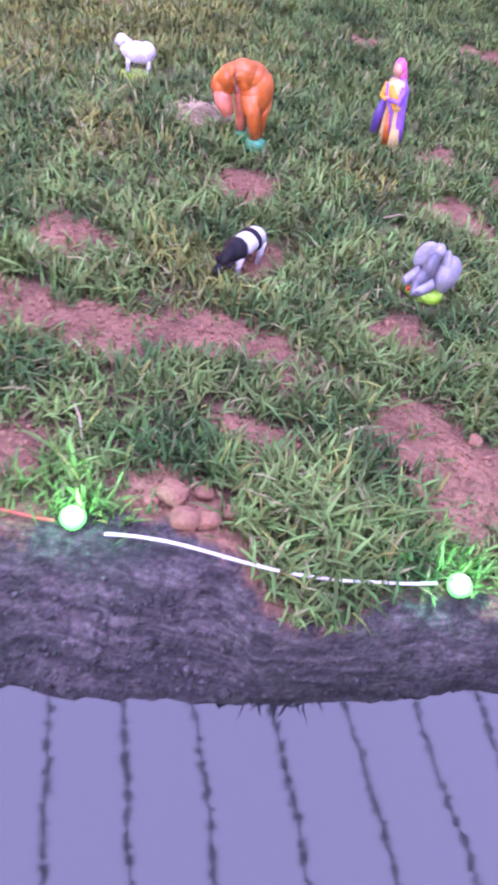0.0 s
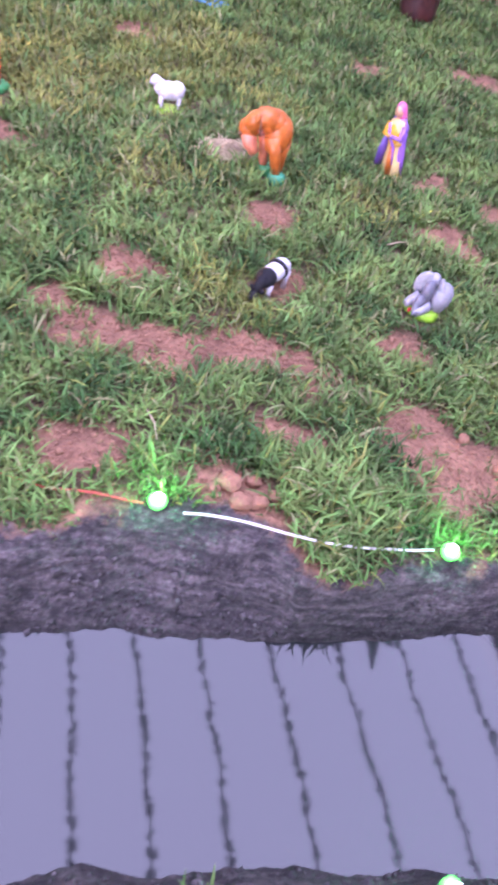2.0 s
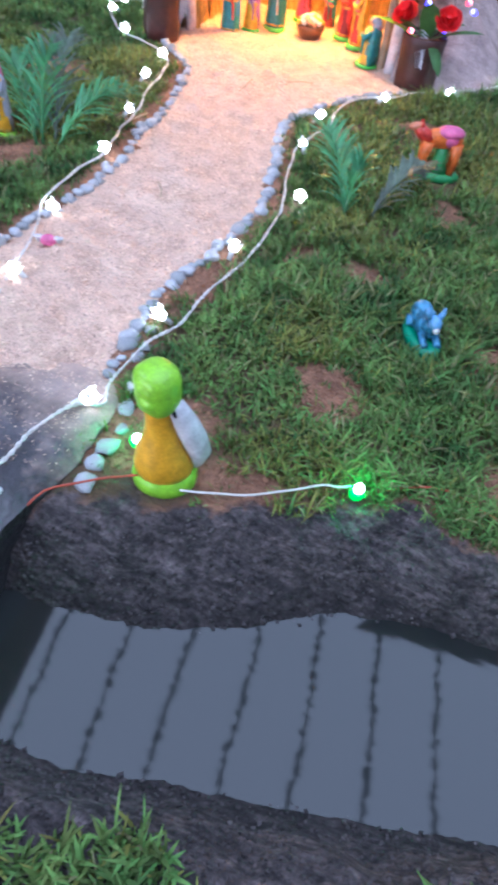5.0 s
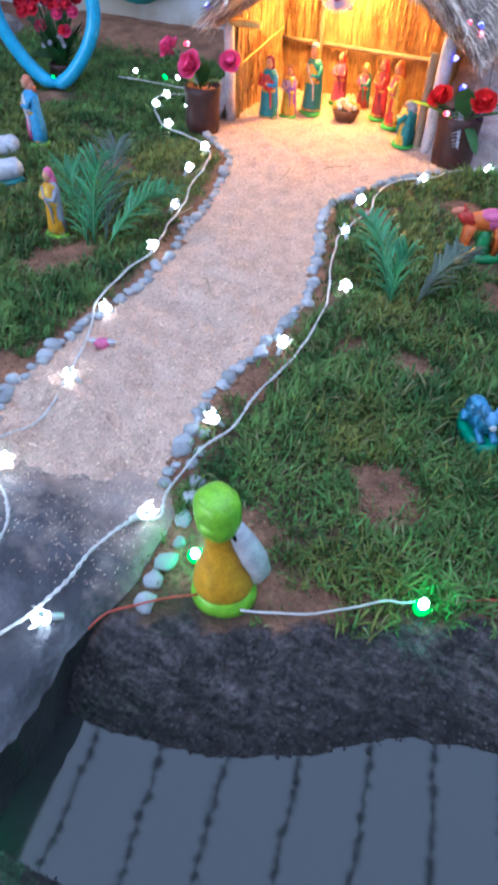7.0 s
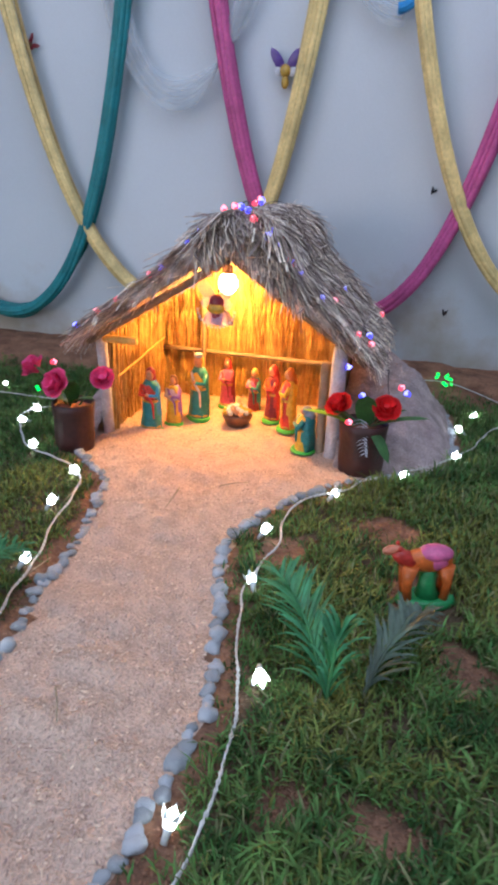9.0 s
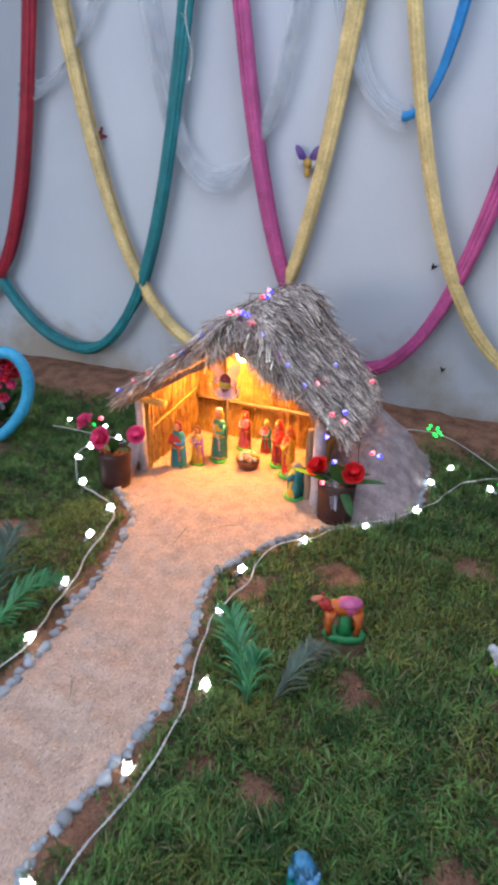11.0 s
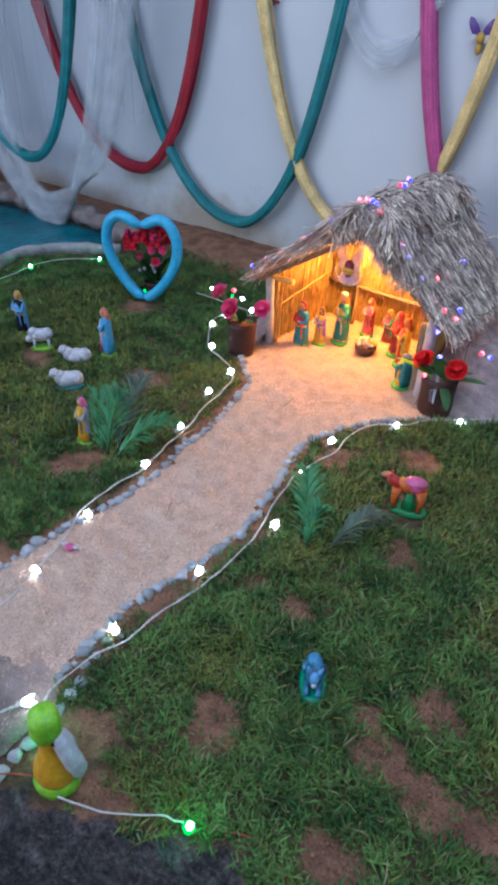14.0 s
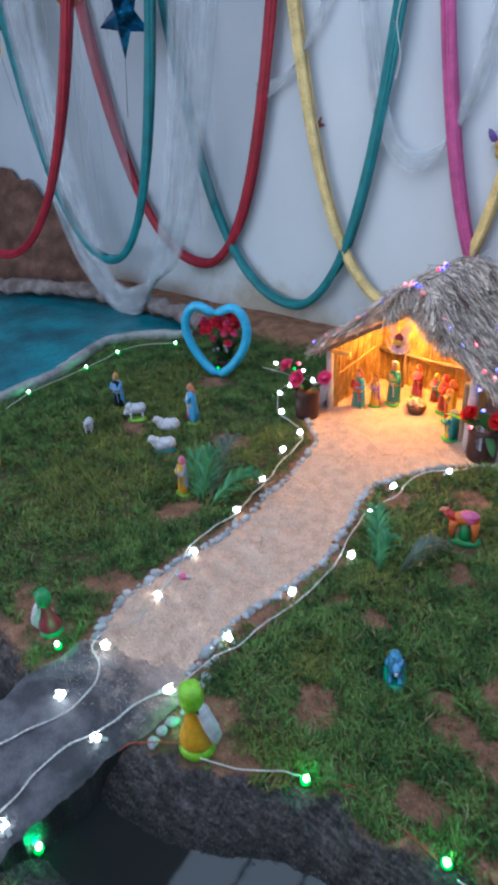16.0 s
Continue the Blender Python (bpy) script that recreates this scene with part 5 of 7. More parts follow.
part("reed_wall", reeds(lambda u: (0.008, 0.015 + u * (HD - 0.02)), 150, lambda u: 0.30), hut, "golden reed side wall")
part("reed_wall", reeds(lambda u: (HW - 0.012, 0.05 + u * (HD - 0.06)), 130, lambda u: 0.30), hut, "golden reed side wall")
part("reed_wall", reeds(lambda u: (u * HW, HD - 0.01), 210, lambda u: roof_z(u * HW) - 0.01), hut, "golden reed back wall")


def backing():
    s = Shape()
    k = s.slot(STRAW)
    pr = [(0.0, 0.0), (HW, 0.0), (HW, roof_z(HW) - 0.015), (RIDGE_X, RIDGE_Z - 0.02), (0.0, roof_z(0) - 0.015)]
    a = [s.bm.verts.new((x, HD + 0.002, z)) for x, z in pr]
    b = [s.bm.verts.new((x, HD + 0.014, z)) for x, z in pr]
    for f in [a, b[::-1]] + [[a[i], b[i], b[(i + 1) % 5], a[(i + 1) % 5]] for i in range(5)]:
        s.bm.faces.new(f).material_index = k
    for x in (-0.004, HW + 0.004):
        v = [s.bm.verts.new((x + dx, y, z)) for dx in (-0.004, 0.004) for y, z in ((0.02, 0), (HD, 0), (HD, 0.285), (0.02, 0.285))]
        for f in ((0, 1, 2, 3), (7, 6, 5, 4), (0, 4, 5, 1), (1, 5, 6, 2), (2, 6, 7, 3), (3, 7, 4, 0)):
            s.bm.faces.new([v[i] for i in f]).material_index = k
    return s


def wall_straw(r):
    """Loose straws hanging down the inner faces of the reed walls."""
    if r.random() < 0.68:
        x = r.uniform(0.01, HW - 0.02)
        z = r.uniform(0.08, roof_z(x) - 0.02)
        return Vector((x, HD - 0.014 - r.uniform(0, 0.008), z)), Vector((r.uniform(-0.22, 0.22), r.uniform(-0.08, 0.03), -1)).normalized(), min(z, r.uniform(0.05, 0.15))
    left = r.random() < 0.6
    z = r.uniform(0.08, 0.29)
    return Vector((0.014 if left else HW - 0.020, r.uniform(0.02 if left else 0.07, HD - 0.02), z)), Vector((0.05 if left else -0.05, r.uniform(-0.25, 0.2), -1)).normalized(), min(z, r.uniform(0.05, 0.15))


part("wall_mat", backing(), hut, "woven straw mat behind the reeds")


def roof_shell():
    s = Shape()
    k = s.slot(THATCH)
    n, m = 26, 22
    lay = []
    for dz in (1, 0):
        rows = []
        for i in range(n + 1):
            u = i / n
            x = EAVE_L + (EAVE_R - EAVE_L) * u
            row = []
            for j in range(m + 1):
                v = j / m
                y = FRONT_Y + (0.035 if abs(x - RIDGE_X) > 0.3 else 0.0) + (back_y(x) - FRONT_Y) * v
                z = roof_z(x) + dz * thick(x) - 0.018 * max(0, 1 - abs(x - RIDGE_X) / 0.09)
                if dz:
                    z += 0.014 * noise.noise((x * 11, y * 11, 2)) + 0.008 * noise.noise((x * 31, y * 31, 4))
                row.append(s.bm.verts.new((x, y + 0.012 * noise.noise((x * 25, v * 3, 7)), z)))
            rows.append(row)
        lay.append(rows)
    def quad(*v):
        f = s.bm.faces.new(v)
        f.material_index, f.smooth = k, True
    for i in range(n):
        for j in range(m):
            quad(lay[0][i][j], lay[0][i + 1][j], lay[0][i + 1][j + 1], lay[0][i][j + 1])
            quad(lay[1][i][j], lay[1][i][j + 1], lay[1][i + 1][j + 1], lay[1][i + 1][j])
        quad(lay[0][i][0], lay[1][i][0], lay[1][i + 1][0], lay[0][i + 1][0])
        quad(lay[0][i][m], lay[0][i + 1][m], lay[1][i + 1][m], lay[1][i][m])
    for j in range(m):
        quad(lay[0][0][j], lay[0][0][j + 1], lay[1][0][j + 1], lay[1][0][j])
        quad(lay[0][n][j], lay[1][n][j], lay[1][n][j + 1], lay[0][n][j + 1])
    return s


ROOF_STRAW_COUNT = 9500
roof_part = part("roof", roof_shell(), hut, "thick grey-brown thatched gable roof")


def straws(count, seed, place, mat, wid=(0.0012, 0.0026)):
    """Loose straws as bent slivers; place(r) gives start, direction and length."""
    r = random.Random(seed)
    V, F, S, k = [], [], [], 0
    for _ in range(count):
        p, d, ln = place(r)
        side = d.cross(Vector((0, 0, 1)))
        side = side.normalized() if side.length > 1e-4 else Vector((1, 0, 0))
        w = r.uniform(*wid)
        sag = Vector((0, 0, -1)) * r.uniform(-0.1, 0.22) * ln
        a, b, c = p, p + d * ln * 0.5 - sag * 0.15, p + d * ln + sag
        up = d.cross(side) * w
        for q in (a, b, c):
            V += [q - side * w, q + up * 0.8, q + side * w]
        for o in (0, 3):
            F += [k + o, k + o + 1, k + o + 4, k + o + 3, k + o + 1, k + o + 2, k + o + 5, k + o + 4]
            S += [4, 4]
        k += 9
    return raw_mesh("straw", np.array(V), np.array(F), np.array(S), [mat])


part("straw", straws(1500, 25, wall_straw, STRAW, (0.0009, 0.0020)), hut, "loose golden straws on the reed walls")


def on_roof(r):
    side = -1 if r.random() < 0.42 else 1
    span = (RIDGE_X - EAVE_L) if side < 0 else (EAVE_R - RIDGE_X)
    t = r.random() ** 0.9
    x = RIDGE_X + side * span * (t * 0.92)
    y = r.uniform(FRONT_Y - 0.005, back_y(x))
    slope = (RIDGE_Z - EAVE_Z) / span
    d = Vector((side * 1.0, r.uniform(-0.6, 0.35), -slope * 1.04)).normalized()
    if r.random() < 0.15:
        d = Vector((r.uniform(-0.3, 0.3), r.choice((-1, 1)), r.uniform(-0.1, 0.1))).normalized()
    return Vector((x, y, roof_z(x) + thick(x) + r.uniform(-0.010, 0.022) - 0.012 * max(0, 1 - abs(x - RIDGE_X) / 0.09))), d, r.uniform(0.06, 0.19) * (1.0 if t < 0.70 else 0.55)


part("straw", straws(ROOF_STRAW_COUNT, 21, on_roof, THATCH, (0.0008, 0.0021)), roof_part, "loose grey straws of the thatch")


def ridge_bundle(r):
    y = r.uniform(FRONT_Y - 0.01, BACK_Y - 0.02)
    a = r.uniform(-0.5, math.pi + 0.5)
    p = Vector((RIDGE_X + 0.030 + 0.085 * math.cos(a), y, RIDGE_Z + 0.048 + 0.040 * math.sin(a)))
    sd = 1 if math.cos(a) > 0 else -1
    return p, Vector((sd * r.uniform(0.1, 1.0), r.uniform(-1.3, 0.9), -abs(math.cos(a)) * 0.7 - 0.10)).normalized(), r.uniform(0.05, 0.14)


part("straw", straws(2800, 22, ridge_bundle, THATCH, (0.0009, 0.0023)), roof_part, "bundled straw along the ridge")


def fringe(r):
    if r.random() < 0.6:
        side = r.choice((-1, 1))
        span = (RIDGE_X - EAVE_L) if side < 0 else (EAVE_R - RIDGE_X)
        x = RIDGE_X + side * span * r.random()
        return Vector((x, FRONT_Y + r.uniform(0, 0.05), roof_z(x) + r.uniform(0, thick(x)))), Vector((side * r.uniform(0.3, 1), -r.uniform(0.0, 0.6), -r.uniform(0.2, 0.8))).normalized(), r.uniform(0.025, 0.06)
    side = r.choice((-1, 1, 1))
    x = EAVE_L + 0.015 if side < 0 else EAVE_R - 0.015
    return Vector((x, r.uniform(FRONT_Y + 0.03, back_y(x)), EAVE_Z + r.uniform(0.0, 0.035))), Vector((side * r.uniform(0.3, 1), r.uniform(-0.5, 0.5), -r.uniform(0.3, 1))).normalized(), r.uniform(0.02, 0.07)


part("straw", straws(2400, 23, fringe, THATCH, (0.0006, 0.0015)), roof_part, "ragged straw fringe of the eaves")

def front_cap(r):
    """Straw drooping over the front of the ridge, thickest past its right side."""
    u = r.random()
    x = RIDGE_X - 0.09 + 0.27 * u
    p = Vector((x, FRONT_Y + r.uniform(-0.022, 0.05), roof_z(x) + thick(x) * r.uniform(0.35, 1.05)))
    return p, Vector((r.uniform(-0.1, 0.9), -r.uniform(0.0, 0.45), -r.uniform(0.25, 0.9))).normalized(), r.uniform(0.035, 0.085)


part("straw", straws(1600, 24, front_cap, THATCH, (0.0007, 0.0017)), roof_part, "straw drooping over the gable front")


def sand_heap(side, x0, reach, y0, y1, high, label):
    """Grey-mauve sand banked up against the hut's side, domed, falling to the stones."""
    s = Shape()
    k = s.slot(GREY_SAND)
    rows = []
    for i in range(33):
        row = []
        for j in range(45):
            u, v = i / 32, j / 44
            x, y = x0 + side * reach * u, y0 + (y1 - y0) * v
            h = high * (0.30 + 0.70 * float(smooth(v * 1.7))) * max(0.0, 1 - u ** 2.4) * float(smooth((1 - v) * 6)) * float(smooth(v * 9 + 0.15))
            p = HUT @ Vector((x, y, 0))
            h *= 1 + 0.22 * noise.noise((x * 12, y * 12, 1)) + 0.10 * noise.noise((x * 31, y * 31, 1))
            row.append(s.bm.verts.new((p.x, p.y, gz(p.x, p.y) + h - 0.006 + 0.005 * noise.noise((x * 45, y * 45, 3)) * min(1, h * 40))))
        rows.append(row)
    for p, q in zip(rows, rows[1:]):
        for j in range(44):
            f = s.bm.faces.new((p[j], q[j], q[j + 1], p[j + 1]) if side > 0 else (p[j + 1], q[j + 1], q[j], p[j]))
            f.material_index, f.smooth = k, True
    return thing("sand_mound", pose(0, 0, 0), label, "sand", "sand heaps", shape=s)


sand_heap(1, HW + 0.015, 0.325, -0.075, 0.60, 0.215, "domed heap of grey-mauve sand banked against the hut's side")
sand_heap(-1, -0.02, 0.15, -0.10, 0.42, 0.10, "low heap of grey-mauve sand behind the pink flower pot")

# bulb hanging in the gable
bulb_at = on_wall(-0.357, 0.420, 0.62)
hut_bulb = thing("light_bulb", Matrix.Translation(bulb_at), "glowing warm light bulb hanging under the hut roof", "light bulb")
s = Shape()
s.ball((0, 0, 0), (0.030, 0.030, 0.034), BULB_GLOW, seg=18)
glass = part("glass", s, hut_bulb, "glowing glass globe")
glass.visible_shadow = False
s = Shape()
s.tube([(0, 0, 0.024), (0, 0, 0.032), (0, 0, 0.055)], [0.014, 0.015, 0.014], P_BROWN, seg=12)
part("socket", s, hut_bulb)
s = Shape()
s.tube([(0, 0, 0.055), (0.003, 0.004, 0.08), (0, 0.01, 0.12)], 0.003, BLACKWIRE, seg=6)
part("cord", s, hut_bulb)
hl = new("hut_bulb_light", hut_lamp)
hl.matrix_world = Matrix.Translation(bulb_at)

# blinking lamps on the thatch
rb = []
for i in range(46):
    side = lr.choice((-1, 1, 1))
    span = (RIDGE_X - EAVE_L) if side < 0 else (EAVE_R - RIDGE_X)
    x, y = RIDGE_X + side * span * lr.random() ** 1.1, lr.choice((FRONT_Y + 0.02, lr.uniform(FRONT_Y, BACK_Y - 0.1)))
    p = HUT @ Vector((x, y, roof_z(x) + thick(x) + lr.uniform(0.012, 0.024)))
    rb.append((p.x, p.y, p.z, lr.choice((BLUE_BULB, RED_BULB)), TINY_CAP))
for x, y, z, c in ((0.745, -0.09, 0.22, 0), (0.72, -0.13, 0.16, 1), (0.77, -0.10, 0.07, 1), (0.80, -0.02, 0.15, 0), (0.70, -0.03, 0.275, 0), (-0.05, -0.13, 0.15, 0), (-0.02, -0.10, 0.11, 1), (0.86, 0.1, 0.18, 0), (0.84, 0.05, 0.21, 1), (-0.10, -0.12, 0.235, 1)):
    p = HUT @ Vector((x, y, z))
    rb.append((p.x, p.y, p.z, (BLUE_BULB, RED_BULB)[c], TINY_CAP))
zig = [(EAVE_L, -0.08), (0.1, 0.0), (RIDGE_X - 0.05, -0.07), (RIDGE_X, 0.1), (0.2, 0.3), (RIDGE_X, 0.45), (0.55, 0.35), (RIDGE_X + 0.04, 0.2), (0.6, 0.1), (0.5, -0.02), (0.75, 0.05), (0.8, 0.3)]
zw = [HUT @ Vector((x, y, roof_z(x) + thick(x) + 0.012)) for x, y in zig]
light_string("thin dark wire with tiny blue and red lamps over the thatch", [tuple(p) for p in zw], rb, "thatch lamp strings", BLACKWIRE, 0.0012, False,
             extra=([tuple(HUT @ Vector(p)) for p in ((0.80, 0.02, 0.27), (0.815, -0.05, 0.18), (0.80, -0.10, 0.06), (0.76, -0.12, 0.02), (0.73, -0.10, 0.03))],))


# ---- potted cloth flowers ----
def rose_mesh(mat, r, seed):
    """A cupped rose of overlapping petals."""
    s, q = Shape(), random.Random(seed)
    s.ball((0, 0, r * 0.25), (r * 0.42, r * 0.42, r * 0.5), mat, seg=10, noise_amp=r * 0.1, freq=60)
    k = s.slot(mat)
    for ring, (cnt, rad, lift, tilt) in enumerate(((4, 0.34, 0.42, 12), (5, 0.55, 0.28, 32), (6, 0.78, 0.10, 55))):
        for i in range(cnt):
            a = 2 * math.pi * i / cnt + ring * 0.6 + q.uniform(-0.15, 0.15)
            m = Matrix.Rotation(a, 4, "Z") @ Matrix.Translation((rad * r * 0.55, 0, lift * r)) @ Matrix.Rotation(radians(tilt + q.uniform(-8, 8)), 4, "Y")
            g = []
            for u in range(5):
                for v in range(4):
                    x, z = (u / 4 - 0.5) * 2, v / 3
                    w = math.sqrt(max(0, 1 - (z - 0.55) ** 2 * 1.9)) * 0.62 * r
                    g.append(s.bm.verts.new(m @ Vector((0.22 * r * x * x * -1 + 0.12 * r * z * z, x * w, (z - 0.35) * r * 1.05))))
            for u in range(4):
                for v in range(3):
                    f = s.bm.faces.new((g[u * 4 + v], g[u * 4 + v + 1], g[u * 4 + v + 5], g[u * 4 + v + 4]))
                    f.material_index, f.smooth = k, True
    return s


def flower(parent, x, y, z, r, mat, tilt, turn, seed, base_z, name="rose"):
    fl = part(name, rose_mesh(mat, r, seed), parent, at=pose(x, y, z, tilt, 0, turn))
    s = Shape()
    s.tube([(x * 0.15, y * 0.15, base_z), (x * 0.55, y * 0.55, base_z + (z - base_z) * 0.6), (x * 0.97, y * 0.97, z - r * 0.15)], 0.0025, LEAF, seg=6)
    part("stem", s, parent)
    return fl


def leaf(parent, a, b, w, mat=LEAF, sag=0.01, label=""):
    s = Shape()
    s.blade(a, b, w, mat, sag=sag, n=5)
    return part("leaf", s, parent, label)


def pot_body(r, h, slump=0.0):
    s = Shape()
    s.lathe([(r * 0.86, 0), (r * 0.95, 0.004), (r * 1.0, h * 0.3), (r * 0.97, h * 0.55), (r * 1.03, h * 0.85), (r * 1.06, h), (r * 0.98, h + 0.002), (r * 0.94, h * 0.86)], POT, seg=28, wob=0.025, folds=7)
    return s


def flower_pot(x, y, r, h, label, turn=0):
    p = thing("flower_pot", pose(x, y, gz(x, y) - 0.003, 0, 0, turn), label, "flower pot", "flower pots by the hut")
    part("pot", pot_body(r, h), p, "wrinkled dark brown plastic bag pot")
    s = Shape()
    s.ball((0, 0, h * 0.88), (r * 0.93, r * 0.93, 0.008), SOIL, seg=16, noise_amp=0.006, freq=70)
    part("soil", s, p)
    return p


pr = flower_pot(-0.838, 1.975, 0.060, 0.148, "brown plastic flower pot with two red cloth roses and green leaves")
flower(pr, -0.062, -0.015, 0.178, 0.037, RED_PETAL, 38, -25, 1, 0.13)
flower(pr, 0.056, -0.005, 0.190, 0.036, RED_PETAL, 40, 20, 2, 0.13)
for a, b, w in (((0, 0, 0.14), (-0.145, -0.03, 0.165), 0.030), ((0, 0, 0.14), (0.015, -0.05, 0.235), 0.055), ((0.02, 0, 0.14), (0.165, 0.01, 0.185), 0.040), ((0.03, -0.03, 0.14), (0.095, -0.07, 0.075), 0.036), ((-0.02, 0, 0.14), (-0.07, -0.05, 0.175), 0.04), ((0.02, 0.02, 0.14), (0.10, 0.03, 0.19), 0.035)):
    leaf(pr, a, b, w)
leaf(pr, (-0.02, -0.02, 0.14), (-0.155, -0.06, 0.17), 0.028, P_LIME, label="yellow-green leaf")
s = Shape()
for i in range(11):
    t = i / 11
    c = Vector((0.0, -0.035, 0.165)).lerp(Vector((0.035, -0.078, 0.085)), t)
    for sd in (-1, 1):
        s.blade(c, c + Vector((sd * 0.024 * (1 - t * 0.6), -0.004, -0.010)), 0.006, P_WHITE, n=3)
part("fern_leaf", s, pr, "white-frosted fern leaf")

pl = flower_pot(-1.583, 1.697, 0.055, 0.135, "brown plastic flower pot with pink cloth roses")
flower(pl, 0.000, -0.045, 0.195, 0.040, PINK_PETAL, 62, -8, 3, 0.12)
flower(pl, -0.105, -0.02, 0.215, 0.036, PINK_PETAL, 40, -40, 4, 0.12)
flower(pl, 0.085, 0.03, 0.205, 0.032, PINK_PETAL, 50, 30, 5, 0.12)
for a, b, w in (((0, 0, 0.13), (0.05, -0.05, 0.215), 0.04), ((0, 0, 0.13), (-0.07, -0.05, 0.155), 0.035), ((0, 0, 0.13), (-0.12, 0.02, 0.17), 0.03), ((0, 0, 0.13), (0.09, -0.02, 0.165), 0.035), ((-0.02, 0, 0.13), (-0.10, -0.04, 0.24), 0.03)):
    leaf(pl, a, b, w)

pf = flower_pot(0.35, 2.66, 0.06, 0.14, "dark flower pot with pink cloth roses near the wall")
for i, (x, y, z) in enumerate(((-0.02, -0.03, 0.20), (0.07, 0, 0.22), (-0.08, 0.02, 0.23))):
    flower(pf, x, y, z, 0.045, PINK_PETAL, 45, 30 * i, 11 + i, 0.13)
for a, b, w in (((0, 0, 0.13), (0.10, -0.04, 0.16), 0.04), ((0, 0, 0.13), (-0.11, -0.03, 0.15), 0.04)):
    leaf(pf, a, b, w)


# ---- heart balloons and the bouquets inside ----
def heart_balloon(x, y, turn, mat, label, w=0.37, h=0.375, r=0.0235, lift=0.0):
    hb = thing("heart_balloon", pose(x, y, lift, 0, 0, turn), label, "balloon", "heart balloons")
    pts = []
    for i in range(97):
        t = 2 * math.pi * i / 96
        hx = 0.6 * math.sin(t) ** 3 + 0.4 * math.sin(t)
        hz = (13 * math.cos(t) - 5 * math.cos(2 * t) - 2 * math.cos(3 * t) - math.cos(4 * t) + 17) / 29.0
        # fuller, rounder sides and a shallow dip
        k = min(t, 2 * math.pi - t)
        fx = math.copysign(abs(math.sin(t)) ** 0.85, math.sin(t)) * (1 - 0.30 * max(0.0, (k - 1.5) / 1.64))
        fz = 0.5 + 0.5 * math.cos(k) - 0.13 * math.exp(-(k / 0.40) ** 2)
        pts.append(((0.35 * hx + 0.65 * fx) * (w / 2 - r), 0.006 * math.sin(t * 2), r + (0.35 * hz + 0.65 * fz) * 1.04 * (h - 2 * r)))
    for _ in range(5):
        pts = [tuple((a + 2 * b + c) / 4 for a, b, c in zip(p, q, s_)) for p, q, s_ in zip(pts[-2:-1] + pts[:-1], pts, pts[1:] + pts[1:2])]
    half = pts[:49][::-1], pts[48:]
    for arc in half:
        s = Shape()
        rad = [r * (0.55 + 0.45 * min(1, min(i, len(arc) - 1 - i) / 3.0)) for i in range(len(arc))]
        s.tube(arc, rad, mat, seg=16)
        part("balloon", s, hb)
    return hb


def bouquet(x, y, turn, label, seed):
    q = random.Random(seed)
    bq = thing("flower_bouquet", pose(x, y, gz(x, y) - 0.004, 0, 0, turn), label, "flowers", "bouquets in balloons")
    part("pot", pot_body(0.045, 0.075), bq, "small dark pot")
    for cx0, cz0, rad, n in ((0.035, 0.292, 0.074, 20), (-0.080, 0.265, 0.046, 9), (-0.055, 0.195, 0.010, 1), (0.050, 0.188, 0.012, 2)):
        for i in range(n):
            a, rr = i * 2.4, rad * math.sqrt((i + 0.4) / n)
            flower(bq, cx0 + rr * math.cos(a), q.uniform(-0.065, -0.02), cz0 + 0.8 * rr * math.sin(a), q.uniform(0.015, 0.021), ROSE_PETAL if i % 3 else PINK_PETAL, q.uniform(40, 85), q.uniform(-30, 30), seed * 50 + i, 0.07, "bloom")
    for i in range(46):
        a = q.uniform(0, 6.28)
        leaf(bq, (0, 0, 0.07), (0.11 * math.cos(a), 0.06 * math.sin(a) - 0.02, q.uniform(0.08, 0.24)), 0.028)
    for i in range(7):
        cx, cz = q.uniform(-0.045, 0.045), q.uniform(0.13, 0.20)
        part("bloom", rose_mesh(P_WHITE, 0.008, seed * 70 + i), bq, "small white filler bloom", at=pose(cx, -0.055, cz, 70, 0, 0))
    return bq


heart_balloon(-2.235, 1.645, 32, BALLOON, "sky-blue modelling balloon bent into a heart on the lawn", w=0.395, h=0.425)
bouquet(-2.275, 1.722, 32, "red cloth flowers in a dark pot behind the blue heart", 1)
heart_balloon(-0.195, 2.44, 6, BALLOON_PINK, "pink modelling balloon bent into a heart on the lawn")
bouquet(-0.20, 2.53, 6, "red cloth flowers in a dark pot behind the pink heart", 2)


